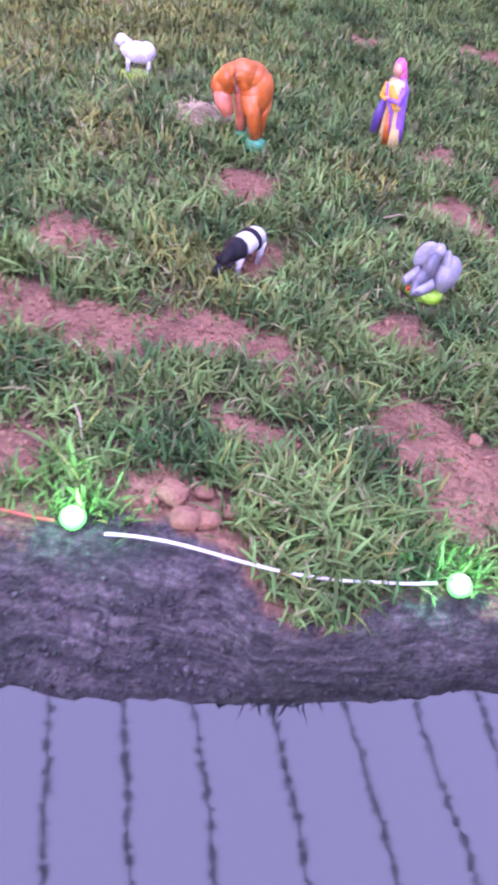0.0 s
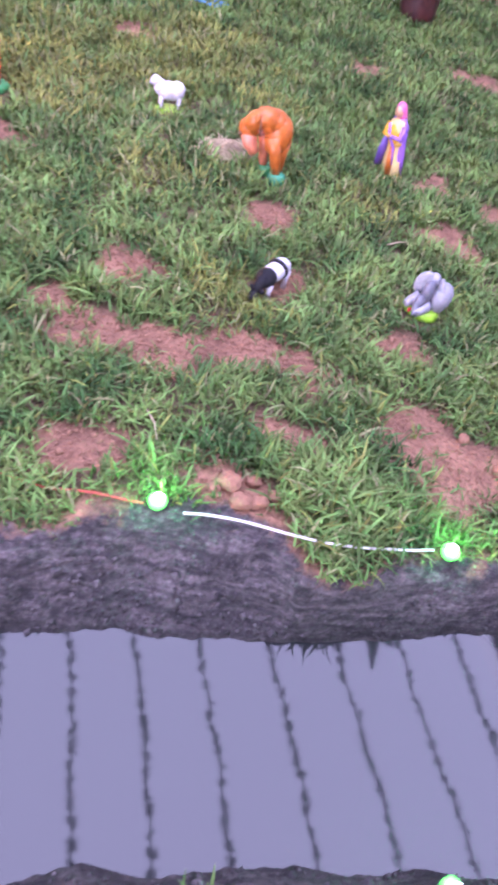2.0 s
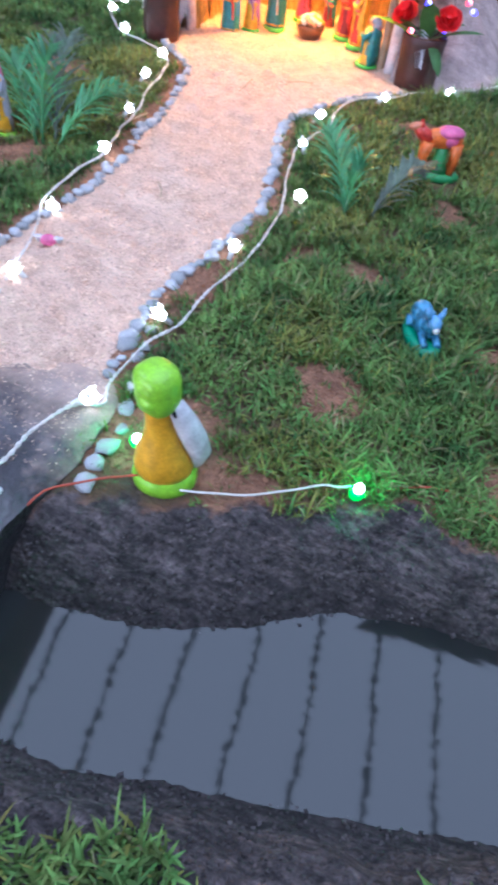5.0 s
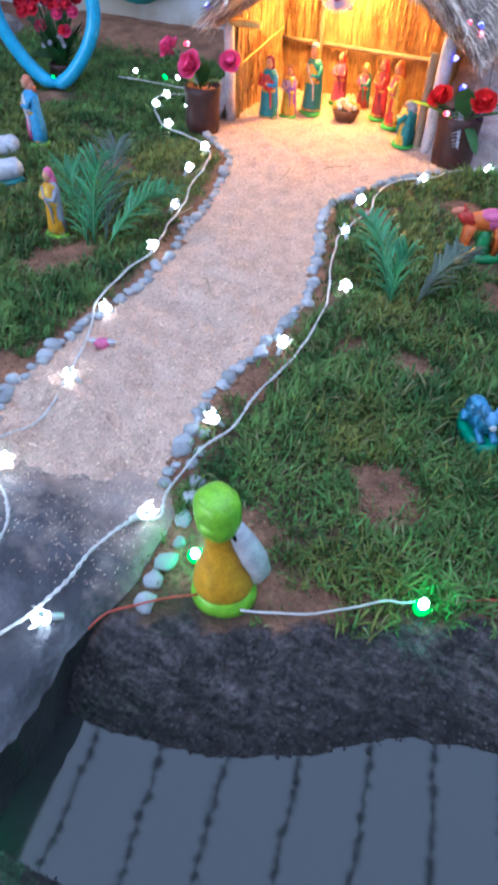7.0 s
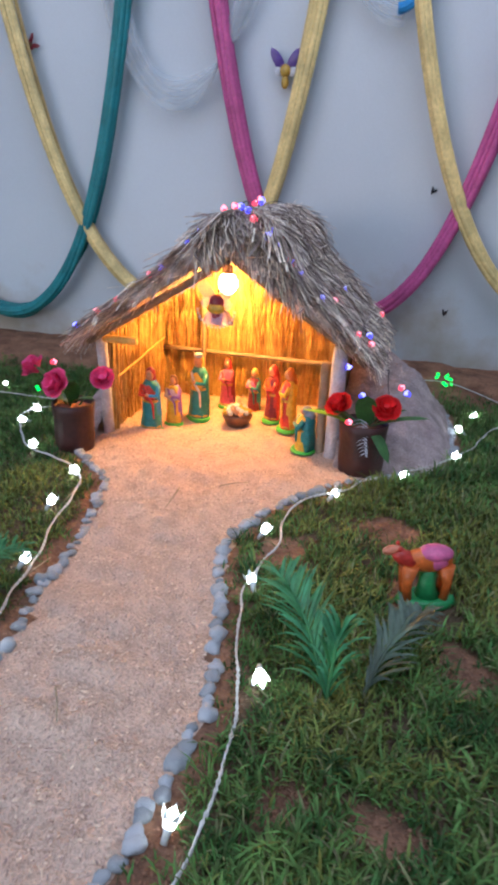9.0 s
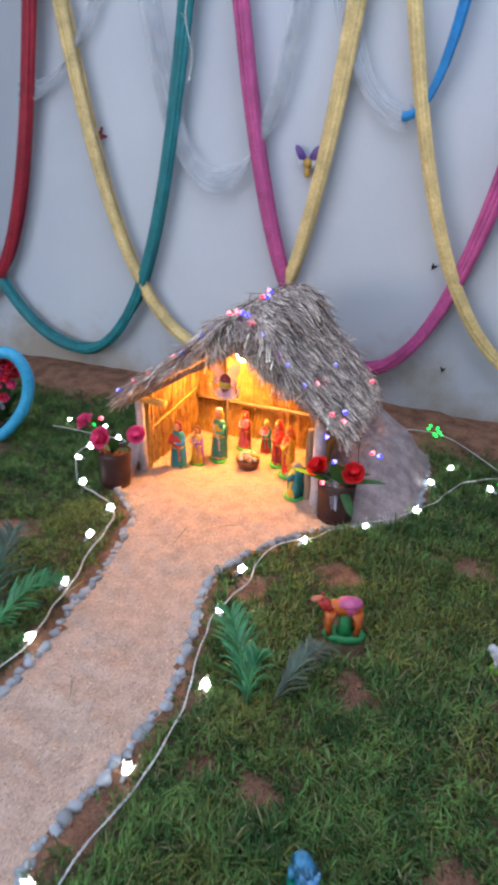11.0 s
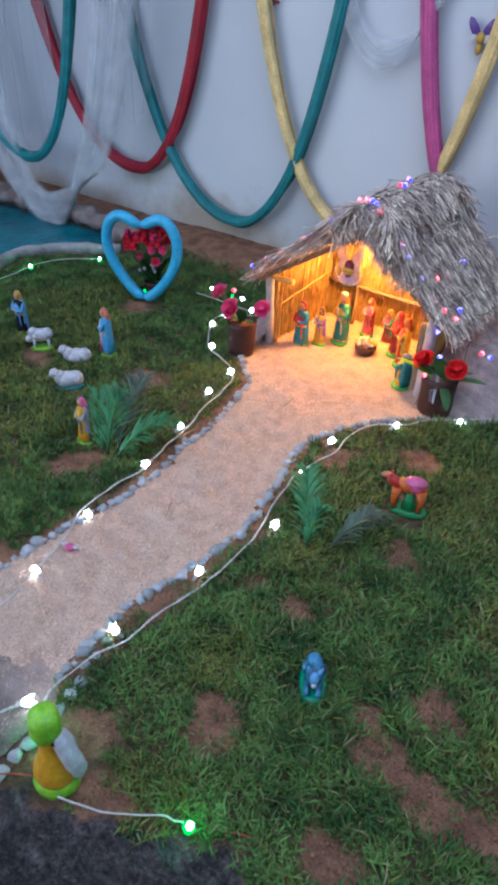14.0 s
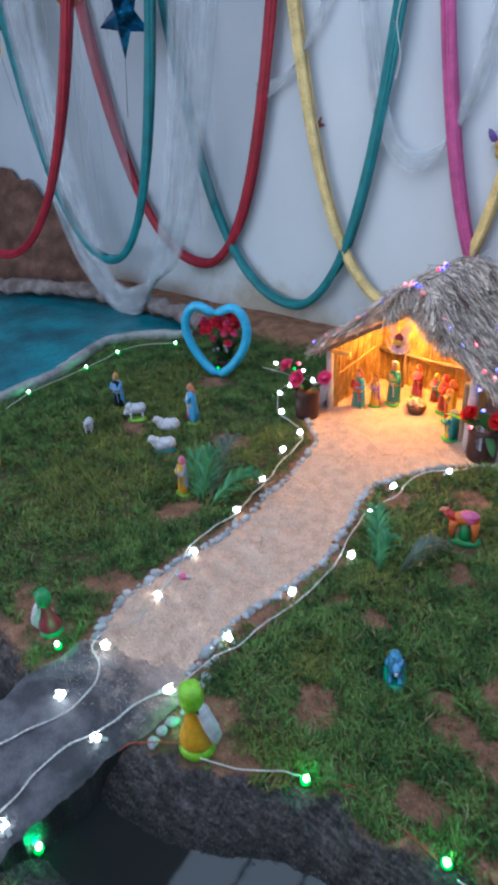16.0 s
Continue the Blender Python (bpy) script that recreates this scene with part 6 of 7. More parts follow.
# ---- painted plaster figurines, each one mesh ----
def figurine(x, y, h, robe, cloak, head, base, turn, label, skirt=None, group="crib figurines", crown=None, kneel=False, arms=True, sash=None, drape=None, panel=None, lean=0):
    """A robed figure: base, robe with folds, cloak, hood or hair, face, folded arms; squat when kneeling."""
    s = Shape()
    w = h * (0.28 if kneel else 0.165)
    s.lathe([(w * 1.05, 0), (w * 1.18, h * 0.015), (w * 1.12, h * 0.055), (w * 0.9, h * 0.065)], base, seg=20, squash=0.85)
    s.lathe([(w * 0.88, h * 0.05), (w * 0.90, h * 0.12), (w * 0.74, h * 0.35), (w * 0.66, h * 0.55), (w * 0.72, h * 0.68), (w * 0.60, h * 0.76), (w * 0.26, h * 0.80)], skirt or robe, seg=22, squash=0.74, wob=0.06, folds=6)
    s.ball((0, -w * 0.16, h * 0.60), (w * 0.62, w * 0.52, h * 0.17), robe, seg=16)
    s.lathe([(w * 0.93, h * 0.07), (w * 0.92, h * 0.3), (w * 0.82, h * 0.55), (w * 0.84, h * 0.70), (w * 0.5, h * 0.80)], cloak, seg=20, squash=0.66, at=(0, w * 0.20, 0), wob=0.07, folds=5)
    if arms:
        for sd in (-1, 1):
            s.tube([(sd * w * 0.74, 0, h * 0.72), (sd * w * 0.80, -w * 0.42, h * 0.58), (sd * w * 0.12, -w * 0.78, h * 0.60)], [w * 0.22, w * 0.22, w * 0.15], cloak if sd > 0 else robe, seg=8)
        s.ball((0, -w * 0.80, h * 0.61), w * 0.15, P_SKIN, seg=8)
    s.lathe([(w * 0.70, h * 0.475), (w * 0.735, h * 0.485), (w * 0.735, h * 0.505), (w * 0.70, h * 0.515)], P_GOLD, seg=20, squash=0.78)
    s.tube([(-w * 0.42, -w * 0.50, h * 0.74), (-w * 0.05, -w * 0.70, h * 0.60), (w * 0.40, -w * 0.58, h * 0.46), (w * 0.48, -w * 0.56, h * 0.24)], [w * 0.10, w * 0.12, w * 0.11, w * 0.07], sash or cloak, seg=8)
    s.lathe([(w * 0.90, h * 0.085), (w * 0.925, h * 0.092), (w * 0.91, h * 0.108), (w * 0.86, h * 0.112)], P_GOLD, seg=22, squash=0.76)
    s.ball((0, -w * 0.05, h * 0.885), (w * 0.36, w * 0.38, h * 0.085), P_SKIN, seg=14)
    s.ball((0, w * 0.10, h * 0.905), (w * 0.44, w * 0.42, h * 0.092), head, seg=14)
    s.tube([(0, w * 0.18, h * 0.90), (0, w * 0.36, h * 0.74)], [w * 0.40, w * 0.46], head, seg=10)
    if crown:
        s.lathe([(w * 0.34, h * 0.95), (w * 0.38, h * 0.965), (w * 0.36, h * 1.0), (w * 0.2, h * 1.01)], crown, seg=12)
    if drape:
        s.tube([(-w * 0.30, -w * 0.62, h * 0.60), (-w * 0.52, -w * 0.80, h * 0.42), (-w * 0.72, -w * 0.86, h * 0.20)], [w * 0.20, w * 0.34, w * 0.30], drape, seg=10, flat=0.55)
    if panel:
        s.tube([(w * 0.26, -w * 0.48, h * 0.48), (w * 0.30, -w * 0.62, h * 0.30), (w * 0.32, -w * 0.70, h * 0.10)], [w * 0.24, w * 0.28, w * 0.22], panel, seg=10, flat=0.5)
    return thing("figurine", pose(x, y, gz(x, y) - 0.003, 0, lean, 0) @ pose(0, 0, 0, 0, 0, turn), label, "figurine", group, shape=s)


figurine(-1.499, 1.940, 0.205, P_RED, P_BLUE, P_MAROON, P_LEAF, 15, "painted plaster robed figurine in blue and red in the hut", skirt=P_TEAL, sash=P_RED)
figurine(-1.470, 2.020, 0.165, P_MAUVE, P_PURPLE, P_BROWN, P_LEAF, 10, "painted plaster robed figurine in purple and yellow in the hut", skirt=P_YELLOW)
figurine(-1.432, 2.105, 0.222, P_YELLOW, P_TEAL, P_GOLD, P_LEAF, 5, "tall painted plaster robed figurine in green and yellow", skirt=P_TEAL, crown=P_WHITE, sash=P_WHITE)
figurine(-1.400, 2.235, 0.170, P_PINK, P_MAROON, P_RED, P_LEAF, 0, "painted plaster kneeling figurine in pink by the manger", kneel=False)
figurine(-1.313, 2.262, 0.158, P_PINK, P_TEAL, P_GOLD, P_LEAF, -10, "painted plaster figurine in pink with a teal cloak", skirt=P_MAROON)
figurine(-1.213, 2.195, 0.190, P_ORANGE, P_RED, P_RED, P_LEAF, -35, "painted plaster robed figurine in orange and red", skirt=P_MAROON)
figurine(-1.132, 2.140, 0.203, P_PINK, P_YELLOW, P_ORANGE, P_LEAF, -60, "painted plaster robed figurine in yellow and pink", skirt=P_RED)
figurine(-1.020, 2.015, 0.135, P_YELLOW, P_TEAL, P_GREY, P_LEAF, -75, "painted plaster kneeling figurine in yellow with a green base", skirt=P_YELLOW, kneel=True)
figurine(0.323, 1.568, 0.156, P_AMBER, P_PURPLE, P_PINK, P_CREAM, -40, "painted plaster robed figurine in purple and orange on the grass", skirt=P_CREAM, sash=P_PURPLE, drape=P_VIOLET, panel=P_ORANGE, lean=-9, group="lawn figurines")
figurine(-2.225, 1.060, 0.190, P_SKY, P_SKY, P_GOLD, P_LIME, 25, "painted plaster figurine in a light blue coat on the grass", skirt=P_BLACK, group="lawn figurines")
figurine(-1.850, 1.250, 0.195, P_WHITE, P_AZURE, P_CORAL, P_LIME, -35, "painted plaster figurine in light blue with a pinkish red veil", skirt=P_AZURE, sash=P_WHITE, panel=P_PINK, lean=-6, group="lawn figurines")
figurine(-1.385, 0.908, 0.165, P_YELLOW, P_GREY, P_PINK, P_LIME, 0, "painted plaster figurine in yellow half hidden by palm leaves", skirt=P_AMBER, group="lawn figurines")
figurine(0.70, 2.76, 0.17, P_WHITE, P_BLUE, P_WHITE, P_LIME, 0, "painted plaster figurine in blue and white near the wall", skirt=P_RED, group="lawn figurines")

s = Shape()
s.lathe([(0.020, 0), (0.034, 0.008), (0.046, 0.035), (0.048, 0.045), (0.040, 0.046)], P_BROWN, seg=20, squash=0.85, wob=0.05, folds=8)
for i in range(34):
    a = i * 2.4
    s.ball((0.042 * math.sqrt(i / 34) * math.cos(a), 0.035 * math.sqrt(i / 34) * math.sin(a), 0.050 + 0.022 * (1 - i / 34)), (0.009, 0.008, 0.008), (P_WHITE, P_YELLOW, P_WHITE, P_SKIN)[i % 4], seg=8)
thing("manger", pose(-1.288, 2.105, gz(-1.288, 2.105) - 0.002, 0, 0, 10), "brown bowl-shaped manger heaped with pale straw in the hut", "manger", shape=s)


def sheep(x, y, L, turn, label, base=None, lying=False, graze=False, coat=P_WHITE):
    s = Shape()
    leg = 0.0 if lying else L * 0.30
    z0 = 0.008 if base else 0.0
    if base:
        s.lathe([(L * 0.42, 0), (L * 0.46, 0.003), (L * 0.42, 0.012), (L * 0.3, 0.014)], base, seg=18, squash=0.6)
    s.ball((0, 0, z0 + leg + L * 0.24), (L * 0.43, L * 0.25, L * 0.27), coat, seg=18, noise_amp=L * 0.045, freq=150)
    s.ball((L * 0.22, 0, z0 + leg + L * 0.27), (L * 0.24, L * 0.24, L * 0.25), coat, seg=14, noise_amp=L * 0.03, freq=170)
    s.ball((-L * 0.30, 0, z0 + leg + L * 0.34), (L * 0.20, L * 0.19, L * 0.24), coat, seg=12, noise_amp=L * 0.03, freq=170)
    hz = z0 + leg + (L * 0.10 if graze else L * 0.50)
    s.ball((-L * 0.45, 0, hz), (L * 0.16, L * 0.14, L * 0.155), coat, rot=(0, -25, 0), seg=12)
    s.ball((-L * 0.57, 0, hz - L * 0.06), (L * 0.075, L * 0.08, L * 0.07), P_LILAC, seg=8)
    for sd in (-1, 1):
        s.ball((-L * 0.40, sd * L * 0.13, hz + L * 0.05), (L * 0.04, L * 0.09, L * 0.03), coat, seg=8)
        if not lying:
            for fx in (-0.27, 0.27):
                s.tube([(fx * L, sd * L * 0.13, z0 + leg + L * 0.12), (fx * L, sd * L * 0.13, -0.002)], [L * 0.060, L * 0.034], coat, seg=8)
    return thing("sheep_figurine", pose(x, y, gz(x, y) - 0.001, 0, 0, turn), label, "figurine", "sheep figurines", shape=s)


sheep(-0.174, 1.592, 0.070, 21, "white plaster sheep standing on a lime green base", P_LIME)
sheep(-2.075, 0.838, 0.085, 148, "small white plaster sheep on the grass")
sheep(-2.055, 1.068, 0.098, 62, "white plaster sheep grazing on a lime green base", P_LIME, graze=True)
sheep(-1.868, 1.128, 0.112, 58, "white plaster sheep lying in the grass", lying=True)
sheep(-1.722, 1.022, 0.110, 64, "white plaster sheep lying on a teal base", P_TEAL, lying=True)


def beast(name, x, y, L, H, turn, body, label, base=None, base_len=0.5, legs=None, head=None, saddle=None, patches=None, ears=0.10, neck_up=0.15, hump=0.0, head_drop=0.0, column=None, group="animal figurines"):
    """A four-legged plaster animal facing -x."""
    s = Shape()
    legs, head = legs or body, head or body
    z0 = 0.0
    if base:
        s.lathe([(L * base_len, 0), (L * base_len * 1.06, 0.004), (L * base_len, 0.016), (L * base_len * 0.8, 0.019)], base, seg=22, squash=0.55)
        z0 = 0.012
    bz = z0 + (H - z0) * 0.58
    s.ball((0, 0, bz), (L * 0.40, L * 0.18, H * 0.20), body, seg=18)
    s.ball((L * 0.24, 0, bz + H * 0.01), (L * 0.19, L * 0.175, H * 0.205), body, seg=14)
    if hump:
        s.ball((L * 0.04, 0, bz + H * 0.17), (L * 0.16, L * 0.12, hump), body, seg=12)
    if patches:
        s.ball((-L * 0.24, 0, bz + H * 0.006), (L * 0.20, L * 0.190, H * 0.230), patches, seg=16)
        s.ball((L * 0.145, 0, bz + H * 0.012), (L * 0.080, L * 0.206, H * 0.240), patches, seg=16)
    n0, n1 = Vector((-L * 0.30, 0, bz + H * 0.06)), Vector((-L * 0.52, 0, bz + H * neck_up - head_drop))
    s.tube([n0, n0.lerp(n1, 0.5) + Vector((-L * 0.03, 0, H * 0.02)), n1], [L * 0.14, L * 0.10, L * 0.09], head, seg=10)
    s.ball(n1 + Vector((-L * 0.07, 0, -H * 0.02)), (L * 0.15, L * 0.085, H * 0.085), head, rot=(0, -28, 0), seg=12)
    for sd in (-1, 1):
        s.ball(n1 + Vector((L * 0.02, sd * L * 0.10, H * 0.06)), (L * 0.03, L * ears * 0.6, H * 0.06), head, rot=(sd * 35, 0, 0), seg=8)
        for fx in (-0.26, 0.29):
            s.tube([(fx * L, sd * L * 0.10, bz - H * 0.08), (fx * L * 1.04, sd * L * 0.11, bz * 0.45), (fx * L, sd * L * 0.11, max(0.0, z0 - 0.006))], [L * 0.085, L * 0.05, L * 0.05], legs, seg=8)
    s.tube([(L * 0.41, 0, bz + H * 0.10), (L * 0.47, 0, bz - H * 0.02), (L * 0.45, 0, bz - H * 0.18)], [L * 0.025, L * 0.02, L * 0.03], head, seg=6)
    if column:
        s.tube([(L * 0.06, 0, 0.010), (L * 0.08, 0, bz * 0.6), (L * 0.08, 0, bz)], [L * 0.22, L * 0.15, L * 0.13], column, seg=12)
    if saddle:
        s.ball((L * 0.17, 0, bz + H * 0.06), (L * 0.25, L * 0.19, H * 0.18), saddle, seg=14)
    return thing(name, pose(x, y, gz(x, y) - 0.001, 0, 0, turn), label, "figurine", group, shape=s)


beast("cow_figurine", 0.145, 1.070, 0.092, 0.068, 66, P_WHITE, "black and white plaster cow standing on bare soil", head=P_BLACK, patches=P_BLACK, head_drop=0.024)
s = Shape()
# saddled camel: head to -x
s.lathe([(0.050, 0), (0.054, 0.004), (0.050, 0.016), (0.040, 0.020)], P_GREEN, seg=24, squash=0.62, at=(0.012, 0, 0))
s.tube([(0.014, 0, 0.014), (0.010, 0, 0.045), (0.010, 0, 0.085)], [0.024, 0.015, 0.013], P_GREEN, seg=12)
s.ball((0.006, 0, 0.104), (0.044, 0.021, 0.026), P_FLAME, seg=18)
s.tube([(-0.024, 0, 0.100), (-0.042, 0, 0.114), (-0.052, 0, 0.126)], [0.020, 0.015, 0.012], P_RED, seg=10)
s.ball((-0.058, 0, 0.126), (0.017, 0.010, 0.010), P_CORAL, rot=(0, -20, 0), seg=12)
for sd in (-1, 1):
    s.ball((-0.046, sd * 0.010, 0.134), (0.004, 0.003, 0.007), P_RED, seg=8)
    s.tube([(-0.024, sd * 0.012, 0.098), (-0.028, sd * 0.013, 0.055), (-0.024, sd * 0.013, 0.012)], [0.015, 0.009, 0.008], P_FLAME, seg=8)
    s.tube([(0.036, sd * 0.012, 0.098), (0.042, sd * 0.013, 0.055), (0.038, sd * 0.013, 0.012)], [0.015, 0.008, 0.008], P_FLAME, seg=8)
s.ball((0.018, 0, 0.120), (0.031, 0.024, 0.017), P_PINK, seg=16)
s.ball((0.020, 0, 0.106), (0.022, 0.0235, 0.024), P_PINK, seg=14)
thing("camel_figurine", pose(-0.545, 1.462, gz(-0.545, 1.462) - 0.001, 0, 0, 30) @ Matrix.Diagonal((1.06, 0.95, 0.88, 1)), "orange plaster camel with a pink saddle on a green base", "figurine", "animal figurines", shape=s)

s = Shape()
# bowing camel: heavy body, neck arched over to -x, muzzle hanging to the hay
s.lathe([(0.017, 0), (0.020, 0.004), (0.018, 0.018), (0.012, 0.022)], P_SEA, seg=18, squash=0.85, at=(0.029, -0.016, 0))
s.lathe([(0.020, 0), (0.023, 0.004), (0.020, 0.016), (0.014, 0.019)], P_GREEN, seg=18, squash=0.75, at=(0.000, 0.014, 0))
s.ball((0.014, 0.002, 0.088), (0.029, 0.027, 0.041), P_ORANGE, rot=(0, 10, 0), seg=20)
s.ball((0.002, 0.002, 0.110), (0.031, 0.025, 0.026), P_ORANGE, seg=18)
s.tube([(0.004, 0, 0.112), (-0.018, -0.002, 0.118), (-0.036, -0.006, 0.110), (-0.046, -0.009, 0.094)], [0.024, 0.020, 0.018, 0.019], P_ORANGE, seg=16)
s.ball((-0.046, -0.009, 0.092), (0.021, 0.018, 0.023), P_ORANGE, seg=16)
s.tube([(-0.046, -0.010, 0.086), (-0.038, -0.014, 0.066), (-0.026, -0.016, 0.050)], [0.017, 0.015, 0.010], P_CORAL, seg=12)
s.ball((-0.060, -0.020, 0.084), (0.004, 0.003, 0.005), P_BROWN, seg=8)
s.tube([(-0.024, -0.018, 0.126), (-0.022, -0.025, 0.106), (-0.020, -0.024, 0.088)], [0.0012, 0.0020, 0.0012], P_BROWN, seg=6)
s.tube([(0.006, -0.012, 0.092), (0.018, -0.016, 0.056), (0.027, -0.016, 0.014)], [0.019, 0.012, 0.009], P_ORANGE, seg=12)
s.tube([(0.026, 0.004, 0.080), (0.028, 0.004, 0.050), (0.028, -0.004, 0.014)], [0.018, 0.012, 0.009], P_ORANGE, seg=10)
s.tube([(-0.012, 0.012, 0.086), (-0.010, 0.014, 0.045), (-0.006, 0.014, 0.010)], [0.018, 0.011, 0.009], P_CORAL, seg=10)
for sd in (-1, 1):
    s.ball((-0.030, -0.006 + sd * 0.018, 0.122), (0.006, 0.004, 0.010), P_ORANGE, rot=(sd * 20, 0, 0), seg=10)
for v in s.bm.verts:
    v.co = Vector((v.co.x * 0.92, v.co.y, v.co.z * 0.95))
thing("camel_figurine", pose(0.070, 1.406, gz(0.070, 1.406) + 0.004, 0, 0, 0), "orange plaster camel bowing its head over hay", "figurine", "animal figurines", shape=s)

s = Shape()
# lying elephant, face to the pond, ears spread
s.lathe([(0.037, 0), (0.041, 0.003), (0.037, 0.012), (0.028, 0.015)], P_LIME, seg=22, squash=0.66)
s.ball((0.024, 0.016, 0.034), (0.021, 0.026, 0.026), P_LILAC, seg=18, noise_amp=0.003, freq=60)
s.ball((-0.004, 0.006, 0.060), (0.015, 0.010, 0.012), P_LILAC, rot=(0, -10, 0), seg=14)
s.ball((0.000, -0.010, 0.044), (0.013, 0.016, 0.022), P_SLATE, seg=14)
s.ball((-0.020, -0.002, 0.052), (0.017, 0.006, 0.023), P_LILAC, rot=(8, 24, 20), seg=14)
s.ball((0.021, 0.004, 0.050), (0.010, 0.006, 0.022), P_LILAC, rot=(8, -18, -24), seg=14)
s.tube([(-0.002, -0.018, 0.038), (-0.006, -0.028, 0.024), (-0.002, -0.034, 0.016), (0.008, -0.034, 0.015)], [0.011, 0.009, 0.007, 0.005], P_SLATE, seg=10)
s.tube([(-0.016, -0.006, 0.030), (-0.026, -0.018, 0.020), (-0.030, -0.026, 0.016)], [0.011, 0.009, 0.007], P_LILAC, seg=8)
s.tube([(0.016, -0.012, 0.026), (0.006, -0.028, 0.018), (-0.006, -0.036, 0.016)], [0.010, 0.008, 0.007], P_LILAC, seg=8)
s.ball((-0.014, -0.034, 0.015), 0.004, P_RED, seg=8)
for v in s.bm.verts:
    v.co = Vector((v.co.x * 0.78, v.co.y * 0.9, v.co.z * 1.08))
thing("elephant_figurine", pose(0.402, 1.118, gz(0.402, 1.118) + 0.001, 0, 0, -28), "grey plaster elephant lying on a lime green base", "figurine", "animal figurines", shape=s)

s = Shape()
# lying blue beast with raised ears on a long base
s.lathe([(0.072, 0), (0.077, 0.004), (0.071, 0.020), (0.058, 0.024)], P_SEA, seg=28, squash=0.50)
s.ball((0.012, 0, 0.046), (0.050, 0.026, 0.030), P_BEAST, seg=18, noise_amp=0.003, freq=60)
s.ball((0.030, 0.003, 0.058), (0.026, 0.024, 0.024), P_BEAST, seg=14)
s.ball((0.006, -0.010, 0.062), (0.022, 0.014, 0.012), P_BEAST, rot=(20, 0, 0), seg=12)
s.tube([(-0.014, 0, 0.050), (-0.030, 0, 0.074)], [0.021, 0.015], P_BEAST, seg=12)
s.ball((-0.036, 0, 0.076), (0.017, 0.014, 0.013), P_SKY, rot=(0, -38, 0), seg=14)
s.ball((-0.049, 0, 0.066), (0.009, 0.008, 0.008), P_WHITE, seg=10)
for sd in (-1, 1):
    s.tube([(-0.028, sd * 0.010, 0.082), (-0.024, sd * 0.017, 0.094), (-0.022, sd * 0.020, 0.104)], [0.007, 0.006, 0.002], P_SKY, seg=8)
    s.tube([(-0.022, sd * 0.014, 0.040), (-0.042, sd * 0.015, 0.027), (-0.054, sd * 0.014, 0.025)], [0.011, 0.008, 0.008], P_BEAST, seg=8)
    s.tube([(0.036, sd * 0.018, 0.040), (0.020, sd * 0.026, 0.027)], [0.014, 0.009], P_BEAST, seg=8)
for v in s.bm.verts:
    v.co *= 0.78
thing("cow_figurine", pose(-0.288, 0.868, gz(-0.288, 0.868) + 0.004, 0, 0, 133), "blue painted plaster animal lying on a long green base", "figurine", "animal figurines", shape=s)


def duck(x, y, h, turn, head, body, wing, base, label, side=1):
    """An upright plaster duck facing local -y, wings folded at its side and back."""
    s = Shape()
    k = h / 0.20
    w = 0.80 * k
    s.lathe([(0.050 * w, 0), (0.056 * w, 0.005 * k), (0.057 * w, 0.016 * k), (0.051 * w, 0.027 * k), (0.040 * w, 0.031 * k)], base, seg=28, squash=0.88)
    s.lathe([(0.048 * w, 0.020 * k), (0.052 * w, 0.038 * k), (0.047 * w, 0.058 * k), (0.034 * w, 0.080 * k), (0.026 * w, 0.104 * k), (0.025 * w, 0.124 * k), (0.029 * w, 0.148 * k)], body, seg=26, squash=0.88)
    s.lathe([(0.028 * w, 0.136 * k), (0.033 * w, 0.141 * k), (0.0355 * w, 0.156 * k), (0.0360 * w, 0.178 * k), (0.033 * w, 0.190 * k), (0.022 * w, 0.196 * k), (0.001 * w, 0.197 * k)], head, seg=24, wob=0.05, folds=4)
    s.ball((-0.004 * w, -0.006 * w, 0.176 * k), (0.031 * w, 0.031 * w, 0.018 * k), head, rot=(16, -10, 0), seg=18, noise_amp=0.004 * k, freq=80)
    s.ball((-0.010 * w, -0.018 * w, 0.158 * k), (0.019 * w, 0.019 * w, 0.012 * k), head, rot=(20, -12, 0), seg=14, noise_amp=0.002 * k, freq=90)
    s.tube([(side * 0.016 * w, 0.000 * w, 0.150 * k), (side * 0.028 * w, -0.004 * w, 0.136 * k), (side * 0.042 * w, -0.004 * w, 0.110 * k), (side * 0.054 * w, -0.002 * w, 0.082 * k), (side * 0.061 * w, 0.002 * w, 0.058 * k), (side * 0.054 * w, 0.006 * w, 0.036 * k), (side * 0.046 * w, 0.008 * w, 0.022 * k)],
           [0.010 * w, 0.017 * w, 0.021 * w, 0.023 * w, 0.021 * w, 0.015 * w, 0.007 * w], wing, seg=16)
    s.ball((side * 0.012 * w, 0.026 * w, 0.082 * k), (0.036 * w, 0.026 * w, 0.056 * k), wing, rot=(10, 0, 0), seg=16)
    s.tube([(side * 0.024 * w, -0.022 * w, 0.140 * k), (side * 0.028 * w, -0.018 * w, 0.126 * k)], [0.003 * k, 0.001 * k], P_BLACK, seg=6)
    for v in s.bm.verts:
        v.co.x -= 0.06 * v.co.z
        v.co.y += 0.08 * v.co.z
    return thing("duck_figurine", pose(x, y, gz(x, y) - 0.006, 0, 0, turn), label, "figurine", "duck figurines", shape=s)


duck(-0.430, 0.362, 0.192, 38, P_LIME, P_AMBER, P_WHITE, P_LIME, "plaster duck with lime green head, amber body and white wing")
duck(-1.000, 0.235, 0.150, 60, P_GREEN, P_MAROON, P_WHITE, P_GREEN, "plaster duck with green head, red body and white wing", side=-1)

duck(-2.04, 0.400, 0.115, 30, P_YELLOW, P_AMBER, P_YELLOW, P_LIME, "small yellow plaster duck on a lime green base")

